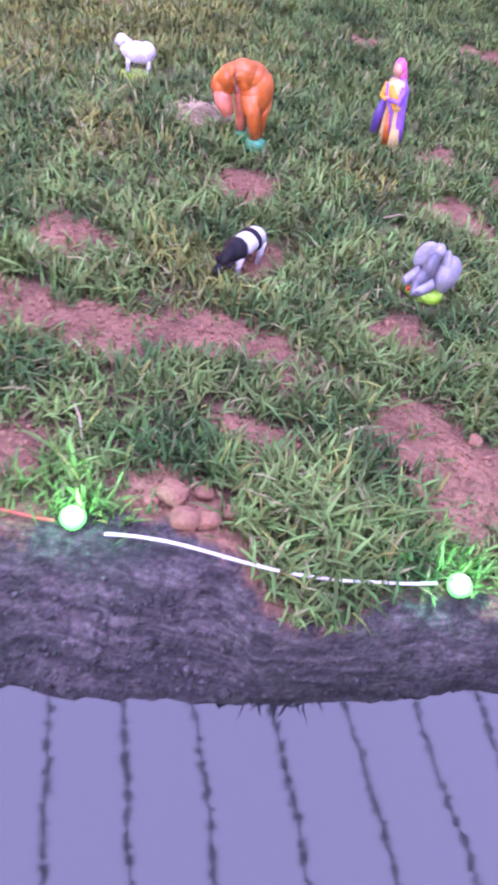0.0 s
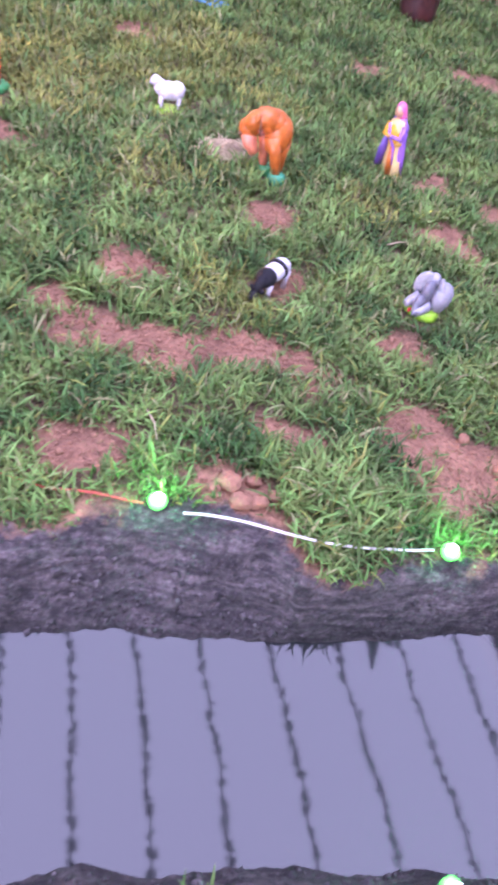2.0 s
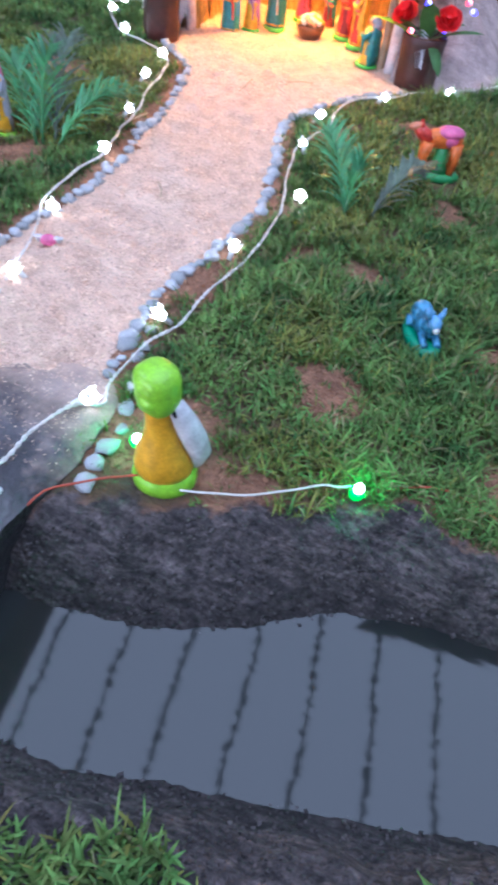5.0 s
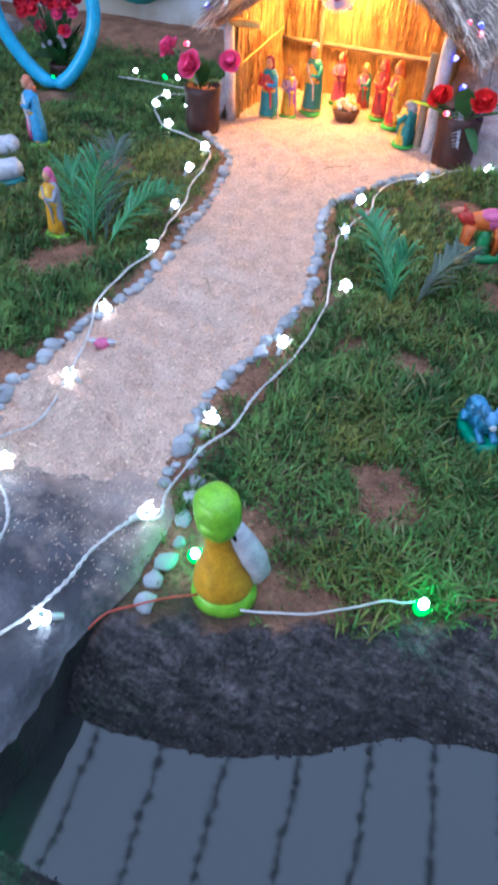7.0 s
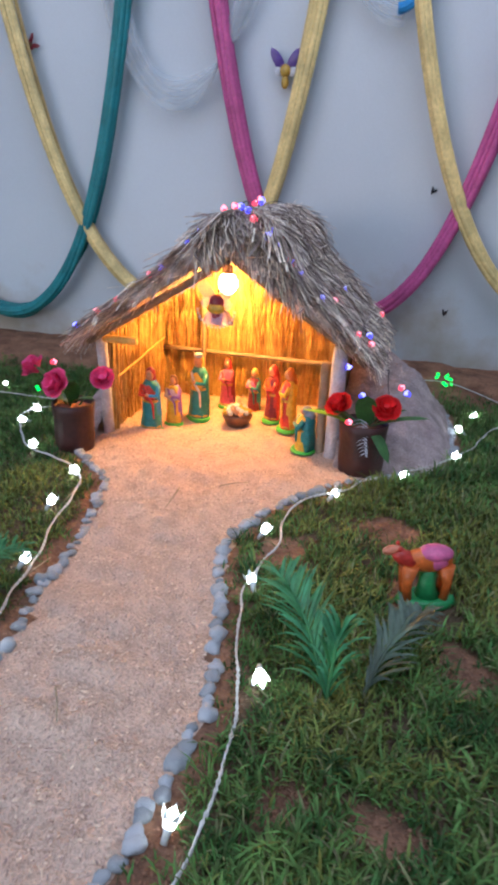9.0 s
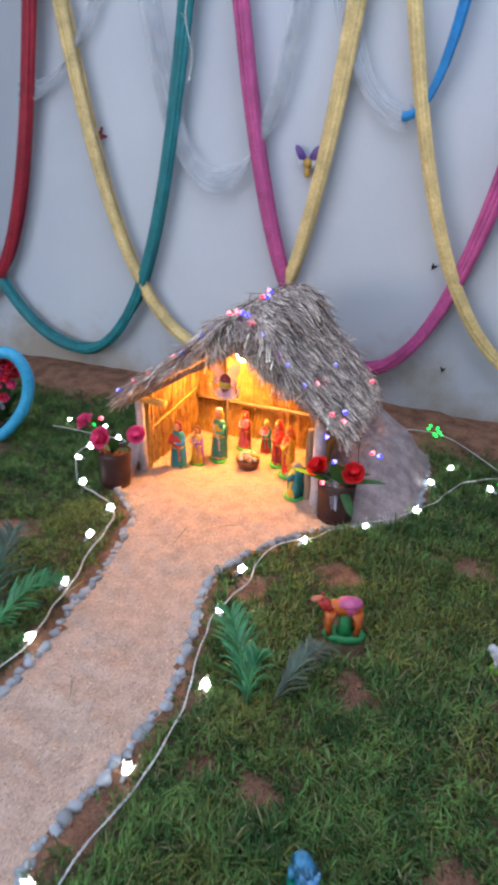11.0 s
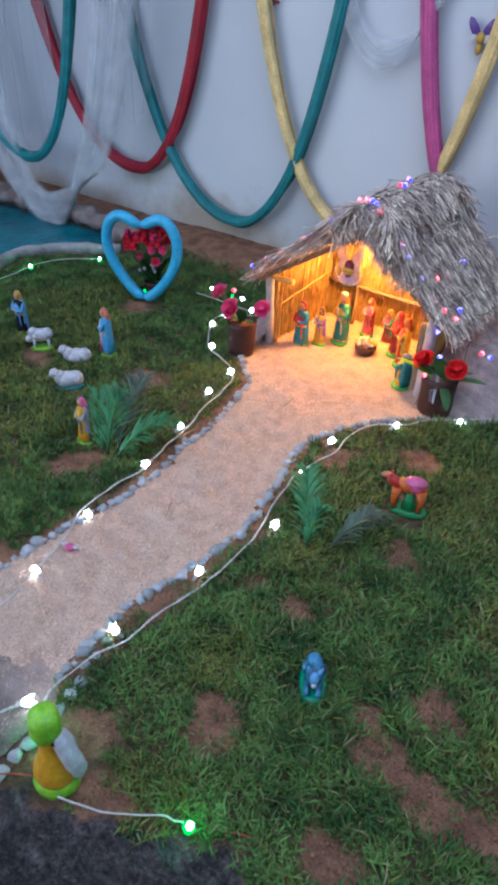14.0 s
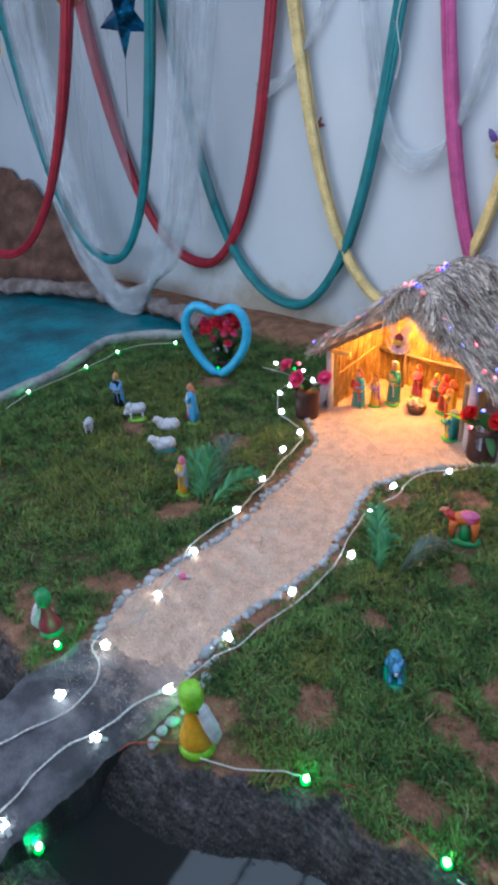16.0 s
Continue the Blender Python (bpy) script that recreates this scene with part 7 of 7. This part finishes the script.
# teal tinsel cord coiled by the pink heart
s = Shape()
s.tube([Vector((-0.30 + 0.055 * math.cos(i * 0.55) * (0.5 + 0.5 * (i % 9) / 9) + 0.0012 * i, 2.285 + 0.030 * math.sin(i * 0.55), gz(-0.30, 2.285) + 0.016 + 0.004 * math.sin(i * 1.7))) for i in range(60)], 0.0028, BLUE_S, seg=6)
thing("tinsel_coil", pose(0, 0, 0), "blue-green tinsel cord coiled on the grass", "tinsel", shape=s)

# a wrapped sweet dropped on the path
s = Shape()
s.ball((0, 0, 0.011), (0.016, 0.012, 0.011), P_PINK, seg=12, noise_amp=0.002, freq=200)
for sd in (-1, 1):
    s.lathe([(0.003, 0), (0.010, 0.010), (0.011, 0.012)], P_WHITE, seg=8, at=(sd * 0.018, 0, 0.006), squash=0.5)
thing("wrapped_sweet", pose(-0.956, 0.646, gz(-0.956, 0.646), 0, 0, 30), "small pink and white wrapped sweet on the sawdust", "sweet", shape=s)


def hay_place(r):
    a, rr = r.uniform(0, 6.28), math.sqrt(r.random())
    p = Vector((0.060 * rr * math.cos(a), 0.034 * rr * math.sin(a), 0.004 + 0.026 * (1 - rr) * r.random() + 0.008))
    return p, Vector((r.uniform(-1, 1), r.uniform(-0.5, 0.5), r.uniform(-0.25, 0.12))).normalized(), r.uniform(0.010, 0.028)


hay_at = (-0.008, 1.450)
hay = tagged(new("hay_heap", straws(1300, 31, hay_place, HAYM, (0.0004, 0.0009))), "little heap of pale hay before the camel", "hay", kind="stuff")
hay.matrix_basis = pose(hay_at[0], hay_at[1], gz(*hay_at))


def twig(a, b, r=0.0016, mat=HAYM):
    s = Shape()
    pa, pb = Vector((*a, gz(*a) + 0.012)), Vector((*b, gz(*b) + 0.012))
    s.tube([pa, pa.lerp(pb, 0.5) + Vector((0.003, 0, 0.004)), pb], [r, r * 0.9, r * 0.5], mat, seg=6)
    return thing("dry_straw", pose(0, 0, 0), "single dry pale straw lying loose", "straw", "loose straws", shape=s)


for a, b in (((0.035, 0.735), (0.062, 0.690)), ((-1.40, 1.52), (-1.36, 1.40)), ((-1.22, 1.22), (-1.20, 1.10)), ((-1.10, 1.68), (-1.05, 1.74)), ((-0.95, 0.95), (-0.90, 0.90)), ((0.33, 1.28), (0.37, 1.31)), ((-0.56, 1.33), (-0.50, 1.30)), ((-1.18, 1.62), (-1.14, 1.50))):
    twig(a, b)


# ---- palm fronds stuck in the turf ----
def frond(base, tip, n, length, label, mat=PALM, lift=0.05):
    s = Shape()
    b, t = Vector((base[0], base[1], gz(base[0], base[1]) + 0.002)), Vector(tip)
    line = [b.lerp(t, i / 12) + Vector((0, 0, lift * math.sin(math.pi * i / 12))) for i in range(13)]
    s.tube(line, [0.0035 * (1 - 0.7 * i / 12) for i in range(13)], mat, seg=6)
    d = (t - b).normalized()
    side = d.cross(Vector((0, 0, 1))).normalized()
    q = random.Random(int(base[0] * 1000))
    n = int(n * 1.35)
    for i in range(n):
        u = 0.06 + 0.92 * i / n
        k = u * 12
        p = line[int(k)].lerp(line[min(int(k) + 1, 12)], k % 1)
        L = length * (1 - 0.55 * abs(u - 0.35) / 0.65) * q.uniform(0.60, 1.15)
        for sd in (-1, 1):
            v = (d * 0.80 + side * sd * (0.68 + q.uniform(-0.30, 0.30)) + Vector((0, 0, 0.06 + q.uniform(-0.34, 0.26)))).normalized()
            s.blade(p, p + v * L, 0.0058 * q.uniform(0.7, 1.2), mat, sag=0.014 * q.uniform(0.4, 1.3), n=4)
    return thing("palm_frond", pose(0, 0, 0), label, "palm leaf", "palm fronds", shape=s)


frond((-0.590, 1.130), (-0.755, 1.275, 0.095), 26, 0.095, "fresh green palm frond stuck in the turf")
frond((-0.595, 1.128), (-0.600, 1.190, 0.090), 15, 0.060, "short green palm frond stuck in the turf")
frond((-0.555, 1.175), (-0.505, 1.320, 0.060), 24, 0.080, "faded grey-green palm frond stuck in the turf", PALM_GREY)
frond((-1.235, 0.930), (-1.175, 1.110, 0.080), 26, 0.100, "fresh green palm frond near the path")
frond((-1.255, 0.945), (-1.400, 1.150, 0.135), 26, 0.105, "faded grey-green palm frond standing in the turf", PALM_GREY)
frond((-1.275, 0.925), (-1.330, 1.020, 0.145), 24, 0.100, "bright green palm frond standing in the turf")
frond((-1.285, 0.915), (-1.440, 1.000, 0.110), 24, 0.095, "green palm frond leaning over a figurine")


# ---- garlands on the back wall ----
def half_catenary(w, h):
    lo, hi = 0.005, 50.0
    for _ in range(80):
        a = math.sqrt(lo * hi)
        try:
            v = a * (math.cosh(w / a) - 1)
        except OverflowError:
            v = 1e9
        lo, hi = (a, hi) if v > h else (lo, a)
    return math.sqrt(lo * hi)


def garland(sl, sb, sr_, zb, mat, label, top=2.05, f=0.12, width=0.042, strands=16, name="garland", z_ref=1.65, flare=0.0):
    """Streamer strands that sag from sl to sr_ (where they cross z_ref) with the lowest point at sb, zb."""
    q = random.Random(int(abs(sb) * 977) + strands)
    ga = thing(name, pose(0, 0, 0), label, "garland", "wall garlands")
    # hung close to the plaster, in the same line of sight
    if f < 0.2:
        g = 0.35 * f
        k_ = (3.02 - g) / (3.02 - f)
        sl, sb, sr_ = (None if v is None else 0.71 + (v - 0.71) * k_ for v in (sl, sb, sr_))
        zb, z_ref, top, f = 1.2 + (zb - 1.2) * k_, 1.2 + (z_ref - 1.2) * k_, 1.2 + (top - 1.2) * k_, g
    al = half_catenary(sb - sl, z_ref - zb) if sl is not None else None
    ar = half_catenary(sr_ - sb, z_ref - zb) if sr_ is not None else None
    def span(a):
        return a * math.acosh(1 + (top - zb) / a)
    s0 = sb - span(al) if al else sb
    s1 = sb + span(ar) if ar else sb
    # soft cloth gathered into a loose rope of six folds
    for i in range(6 if mat is not WHITE_S else 0):
        s = Shape()
        mid = []
        for j in range(61):
            t = -1 + 2 * j / 60
            if (t < 0 and not al) or (t > 0 and not ar):
                continue
            a = al if t < 0 else ar
            dz = (top - zb) * abs(t) ** 2.2
            ss = sb + ((-1 if t < 0 else 1) * a * math.acosh(1 + dz / a) if dz > 0 else 0.0)
            mid.append((t, on_wall(ss, zb + dz, f + 0.026)))
        line, rad = [], []
        for j, (t, p) in enumerate(mid):
            side = (mid[min(j + 1, len(mid) - 1)][1] - mid[max(j - 1, 0)][1]).cross(W_NORM).normalized()
            ph = 1.047 * i + 0.9 * t + 0.5 * math.sin(4 * t + sb)
            o = (0.24 + 0.05 * math.sin(3 * t + 2.4 * i)) * width * (1 + 0.6 * t * t)
            line.append(p + side * o * math.cos(ph) + W_NORM * 0.55 * o * math.sin(ph))
            rad.append(width * 0.19 * (1 + 0.20 * math.sin(5 * t + 2 * i + sb)) * (1 + 0.25 * t * t))
        s.tube(line, rad, mat, seg=10)
        part("streamer", s, ga)
    strands = strands if mat is WHITE_S else 4
    for i in range(strands):
        s = Shape()
        k = s.slot(mat)
        width_i = width * 1.6
        off = (i / max(1, strands - 1) - 0.5) * width_i * (1 if mat is WHITE_S else 0.55)
        off2 = q.uniform(-0.5, 0.5) * width * 0.4
        ph = q.uniform(0, 6.28)
        w = width * (1 + 0.35 * flare) * (2.6 if mat is WHITE_S else 0.5) / strands * q.uniform(0.6, 1.3)
        prev = None
        n = 44
        for j in range(n + 1):
            t = -1 + 2 * j / n
            if (t < 0 and not al) or (t > 0 and not ar):
                continue
            u = abs(t) ** 1.0
            a = al if t < 0 else ar
            dz = (top - zb) * u ** 2.2
            ss = sb + (-1 if t < 0 else 1) * a * math.acosh(1 + dz / a) if dz > 0 else sb
            slope = min(1.0, dz / 0.25)
            pinch = 0.72 + 0.28 * (0.5 + 0.5 * math.cos(t * 3.0 + 0.3))
            o = off * pinch * (1 + flare * u) + 0.004 * math.sin(t * 9 + ph)
            p = on_wall(ss + o * slope * 0.9, zb + dz + o * (1 - slope * 0.75), f + off2 * 0.5 + 0.006 * math.sin(t * 5 + ph))
            c = (W_AXIS * slope + Vector((0, 0, 1)) * (1 - slope)).normalized()
            tw = 0.5 + 0.5 * math.sin(t * 7 + ph * 2)
            sd = (c * (0.5 + 0.5 * tw) + W_NORM * (1 - tw) * 0.6).normalized() * w
            cur = (s.bm.verts.new(p - sd), s.bm.verts.new(p + W_NORM * w * -0.5), s.bm.verts.new(p + sd))
            if prev:
                for e in (0, 1):
                    fc = s.bm.faces.new((prev[e], prev[e + 1], cur[e + 1], cur[e]))
                    fc.material_index, fc.smooth = k, True
            prev = cur
        part("streamer", s, ga)
    for ss in ([s0] if al else []) + ([s1] if ar else []):
        b = Shape()
        b.ball(on_wall(ss, top, f), 0.018, mat, seg=10)
        part("knot", b, ga)
        c = Shape()
        c.tube([on_wall(ss, top, f), on_wall(ss, top + 0.03, f * 0.5), on_wall(ss, top + 0.035, -0.01)], 0.003, BLACKWIRE, seg=6)
        part("nail", c, ga)
    return ga


garland(-2.23, -1.40, -0.80, 0.185, TEAL, "dark teal streamer garland looped on the white wall", width=0.055, strands=20)
garland(-2.93, -2.10, -1.52, 0.345, RED, "deep red streamer garland looped on the white wall", width=0.062, strands=20)
garland(-1.37, -0.66, -0.13, 0.255, YELLOW, "mustard yellow streamer garland looped behind the hut", width=0.053, strands=16)
garland(-0.575, -0.01, 0.56, 0.265, MAGENTA, "magenta pink streamer garland looped behind the hut", width=0.06, strands=20)
garland(0.07, 0.78, 1.45, 0.30, YELLOW, "mustard yellow streamer garland on the wall", width=0.050, strands=14, f=0.16)
garland(-0.95, -0.65, -0.33, 1.00, WHITE_S, "short white net garland looped on the wall", width=0.06, strands=14, f=0.17)
garland(None, -1.60, -1.20, 1.32, WHITE_S, "white net garland tied to the red one", width=0.045, strands=12, f=0.16)
garland(-0.18, 0.095, None, 1.25, WHITE_S, "short white net garland knotted to a blue one", width=0.05, strands=12, f=0.14)
garland(None, 0.075, 0.25, 1.25, BLUE_S, "bright blue streamer garland knotted to the white net", width=0.036, strands=14, f=0.145)
garland(-3.51, -2.79, -2.21, 0.33, TEAL, "dark teal streamer garland near the lake", width=0.06, strands=18, f=0.30)
garland(-4.70, -3.78, -2.68, 0.30, RED, "deep red streamer garland near the lake", width=0.060, strands=18, f=0.50)
garland(-3.34, -2.66, -1.90, 0.06, WHITE_S, "long white net garland hanging before the lake", width=0.10, strands=30, f=0.33, flare=2.2)
garland(1.0, 1.5, 2.1, 0.4, TEAL, "dark teal streamer garland on the wall", width=0.055, strands=14)
garland(0.62, 1.15, 1.75, 0.5, RED, "deep red streamer garland on the wall", width=0.045, strands=14, f=0.1)


def net_curtain(s0, s1, z0, z1, f, label, seed):
    """Sheer white net hung in soft folds, drawn in towards the top."""
    s = Shape()
    k = s.slot(SHEER)
    rows = []
    for i in range(73):
        u = i / 72
        row = []
        for j in range(13):
            v = j / 12
            zb = z0 + 0.35 * abs(u * 2 - 1) ** 1.5
            z = zb + (z1 - zb) * v
            a = s0 + (s1 - s0) * (0.5 + (u - 0.5) * (1 - 0.35 * v))
            row.append(s.bm.verts.new(on_wall(a, z, f + 0.012 * math.sin(u * 31 + seed + 0.9 * math.sin(v * 3)) + 0.006 * math.sin(u * 71 + v * 2))))
        rows.append(row)
    for p, q in zip(rows, rows[1:]):
        for j in range(12):
            fc = s.bm.faces.new((p[j], q[j], q[j + 1], p[j + 1]))
            fc.material_index, fc.smooth = k, True
    return thing("net_curtain", pose(0, 0, 0), label, "netting", "white netting", shape=s)


net_curtain(-3.15, -2.55, 0.35, 2.0, 0.24, "sheer white netting hanging in folds on the wall", 1)
net_curtain(-2.35, -1.95, 0.55, 2.0, 0.09, "sheer white netting hanging in folds on the wall", 2)


# ---- small wall ornaments ----
def butterfly(m, size, wing, body, label):
    bf = thing("paper_butterfly", m, label, "ornament", "butterfly ornaments")
    for sd in (-1, 1):
        s = Shape()
        s.blade((sd * 0.05 * size, 0, 0.05 * size), (sd * 0.42 * size, -0.12 * size, 0.62 * size), 0.27 * size, wing, up=(0, -1, 0), sag=0.04 * size, n=6)
        part("wing", s, bf)
        s = Shape()
        s.blade((sd * 0.05 * size, 0, 0.02 * size), (sd * 0.34 * size, -0.08 * size, 0.06 * size), 0.24 * size, P_WHITE if wing is P_VIOLET else wing, up=(0, -1, 0), sag=0.03 * size, n=6)
        part("wing", s, bf)
    s = Shape()
    s.ball((0, -0.05 * size, 0.06 * size), (0.16 * size, 0.11 * size, 0.17 * size), body, seg=12)
    s.ball((0, -0.05 * size, -0.22 * size), (0.11 * size, 0.08 * size, 0.18 * size), body, seg=12)
    part("body", s, bf)
    return bf


def wall_pose(s, z, f, tilt=0.0):
    return Matrix.Translation(on_wall(s, z, f)) @ pose(0, 0, 0, 0, tilt, math.degrees(WA))


butterfly(wall_pose(-0.315, 1.07, 0.022, 0), 0.125, P_VIOLET, P_GOLD, "purple and gold butterfly ornament pinned to the wall")
butterfly(wall_pose(-1.30, 1.16, 0.014, 60), 0.06, P_MAROON, P_BROWN, "dark brown butterfly ornament pinned to the wall")
butterfly(wall_pose(0.24, 0.70, 0.006, 30), 0.025, P_BLACK, P_BLACK, "tiny dark ornament pinned to the wall")
butterfly(wall_pose(0.34, 0.27, 0.006, 10), 0.025, P_BLACK, P_BLACK, "tiny dark ornament pinned to the wall")
hb_m = Matrix.Translation(on_wall(-0.308, 0.406, 0.92)) @ pose(0, 0, 0, 0, 0, 10)
hbf = butterfly(hb_m, 0.135, SHEER_MAUVE, P_MAROON, "mauve and maroon butterfly ornament hanging in the hut gable")
s = Shape()
for i in range(15):
    a = math.pi * (1 + i / 14)
    s.ball((0.052 * math.cos(a), -0.012, -0.012 + 0.045 * math.sin(a)), 0.0042, P_WHITE, seg=8)
skirt_ = Shape()
skirt_.lathe([(0.010, 0.0), (0.030, -0.018), (0.042, -0.046), (0.040, -0.050)], SHEER_MAUVE, seg=22, squash=0.45, wob=0.10, folds=7)
part("net_skirt", skirt_, hbf, "sheer pale net skirt")
heart_ = Shape()
heart_.ball((0, -0.016, -0.006), (0.026, 0.008, 0.014), P_YELLOW, seg=12)
part("badge", heart_, hbf, "yellow middle")
part("bead_loop", s, hbf, "loop of white beads")
s = Shape()
s.tube([(0, 0, 0.03), (0, 0.02, 0.10), (0, 0.03, 0.17)], 0.0012, BLACKWIRE, seg=5)
part("thread", s, hbf)


def star(m, size, label, mat=FOIL_BLUE):
    st = thing("paper_star", m, label, "ornament", "wall stars")
    s = Shape()
    k = s.slot(mat)
    pts = [((size if i % 2 == 0 else size * 0.42) * math.sin(math.pi * i / 5), (size if i % 2 == 0 else size * 0.42) * math.cos(math.pi * i / 5)) for i in range(10)]
    v = [s.bm.verts.new((x, 0, z)) for x, z in pts]
    for y in (-size * 0.28, size * 0.28):
        c = s.bm.verts.new((0, y, 0))
        for i in range(10):
            s.bm.faces.new((v[i], v[(i + 1) % 10], c) if y > 0 else (v[(i + 1) % 10], v[i], c)).material_index = k
    part("shell", s, st)
    s = Shape()
    s.tube([(0, 0, size), (0, 0, size + 0.3)], 0.0015, BLACKWIRE, seg=5)
    part("thread", s, st)
    return st


star(wall_pose(-2.43, 1.725, 0.30, 186), 0.22, "shiny blue foil star with bent points hanging on the wall")
star(wall_pose(-3.72, 1.775, 0.30, 165), 0.20, "shiny gold foil star hanging on the wall", FOIL_GOLD)
s = Shape()
s.ball((0, 0, 0), (0.075, 0.075, 0.06), P_ORANGE, seg=20, noise_amp=0.006, freq=40)
thing("paper_lantern", wall_pose(-2.895, 1.862, 0.30), "round orange paper ball where streamers meet", "ornament", shape=s)


def tinsel(s_, z0, z1, f, seed):
    q = random.Random(seed)
    sh = Shape()
    line = [on_wall(s_ + 0.012 * math.sin(z * 23), z, f + 0.01 * math.cos(z * 19)) for z in np.linspace(z0, z1, 24)]
    sh.tube(line, 0.0022, PLASTIC, seg=5)
    for i in range(40):
        p = q.choice(line)
        d = Vector((q.uniform(-1, 1), q.uniform(-1, 0.2), q.uniform(-1, 1))).normalized()
        sh.blade(p, p + d * q.uniform(0.015, 0.03), 0.005, PLASTIC, n=2)
    return thing("tinsel", pose(0, 0, 0), "thin silvery tinsel strand hanging on the wall", "tinsel", "tinsel strands", shape=sh)


for a, z0, z1, f, k in ((-3.38, 1.15, 2.0, 0.12, 1), (-2.06, 1.15, 2.0, 0.15, 2), (-0.78, 1.35, 2.0, 0.18, 3), (-3.0, 0.95, 2.0, 0.2, 4)):
    tinsel(a, z0, z1, f, k)


# ---- leafy strings stretched overhead, mirrored in the water ----
SU, SV = Vector((math.cos(radians(22)), math.sin(radians(22)), 0)), Vector((-math.sin(radians(22)), math.cos(radians(22)), 0))
STRING_Z = 1.73


def leafy_string(off, t0, t1, seed):
    q = random.Random(seed)
    s = Shape()
    line = []
    for i in range(70):
        t = t0 + (t1 - t0) * i / 69
        line.append(SU * (off + 0.006 * math.sin(t * 7 + seed) + 0.004 * math.sin(t * 23 + 2 * seed)) + SV * t + Vector((0, 0, STRING_Z + 0.01 * math.sin(t * 2 + seed))))
    s.tube(line, 0.0036, DARKLEAF, seg=6)
    for i in range(760):
        p = q.choice(line) + SV * q.uniform(-0.02, 0.02)
        d = (SU * q.choice((-1, 1)) * q.uniform(0.5, 1) + SV * q.uniform(-0.8, 0.8) + Vector((0, 0, q.uniform(-0.5, 0.4)))).normalized()
        s.blade(p, p + d * q.uniform(0.010, 0.028), 0.009, DARKLEAF, n=3)
    return thing("leafy_string", pose(0, 0, 0), "string of small dark leaves stretched overhead", "garland", "leafy strings overhead", shape=s)


for i, off in enumerate((-1.166, -0.896, -0.626, -0.376, -0.104, 0.154, 0.409, 0.664, 0.954, 1.244, 1.522, 1.784, 2.054, 2.324)):
    leafy_string(off, -1.6, 2.62 - 0.10 * off, i + 40)


def overhead_sheet(name, corners, z, thick, mat, label, category):
    """A flat piece of cloth overhead, given in string-wise coordinates."""
    s = Shape()
    k = s.slot(mat)
    lo = [s.bm.verts.new(SU * a + SV * b + Vector((0, 0, z))) for a, b in corners]
    hi = [s.bm.verts.new(SU * a + SV * b + Vector((0, 0, z + thick))) for a, b in corners]
    n = len(corners)
    for f in [lo[::-1], hi] + [[lo[i], lo[(i + 1) % n], hi[(i + 1) % n], hi[i]] for i in range(n)]:
        s.bm.faces.new(f).material_index = k
    return thing(name, pose(0, 0, 0), label, category, shape=s)


overhead_sheet("pennant", [(1.36, 0.89), (1.44, 1.02), (1.48, 0.98), (1.54, 1.05), (1.57, 1.19), (1.39, 1.19)], STRING_Z - 0.002, 0.004, DARKLEAF, "dark ragged pennant caught between two overhead strings", "pennant")
overhead_sheet("awning", [(0.30, 1.41), (0.9, 1.40), (1.6, 1.40), (2.5, 1.42), (2.5, 1.95), (0.6, 1.95), (0.42, 1.56)], STRING_Z + 0.012, 0.01, TARP, "brown tarpaulin strip laid over the leafy strings", "awning")
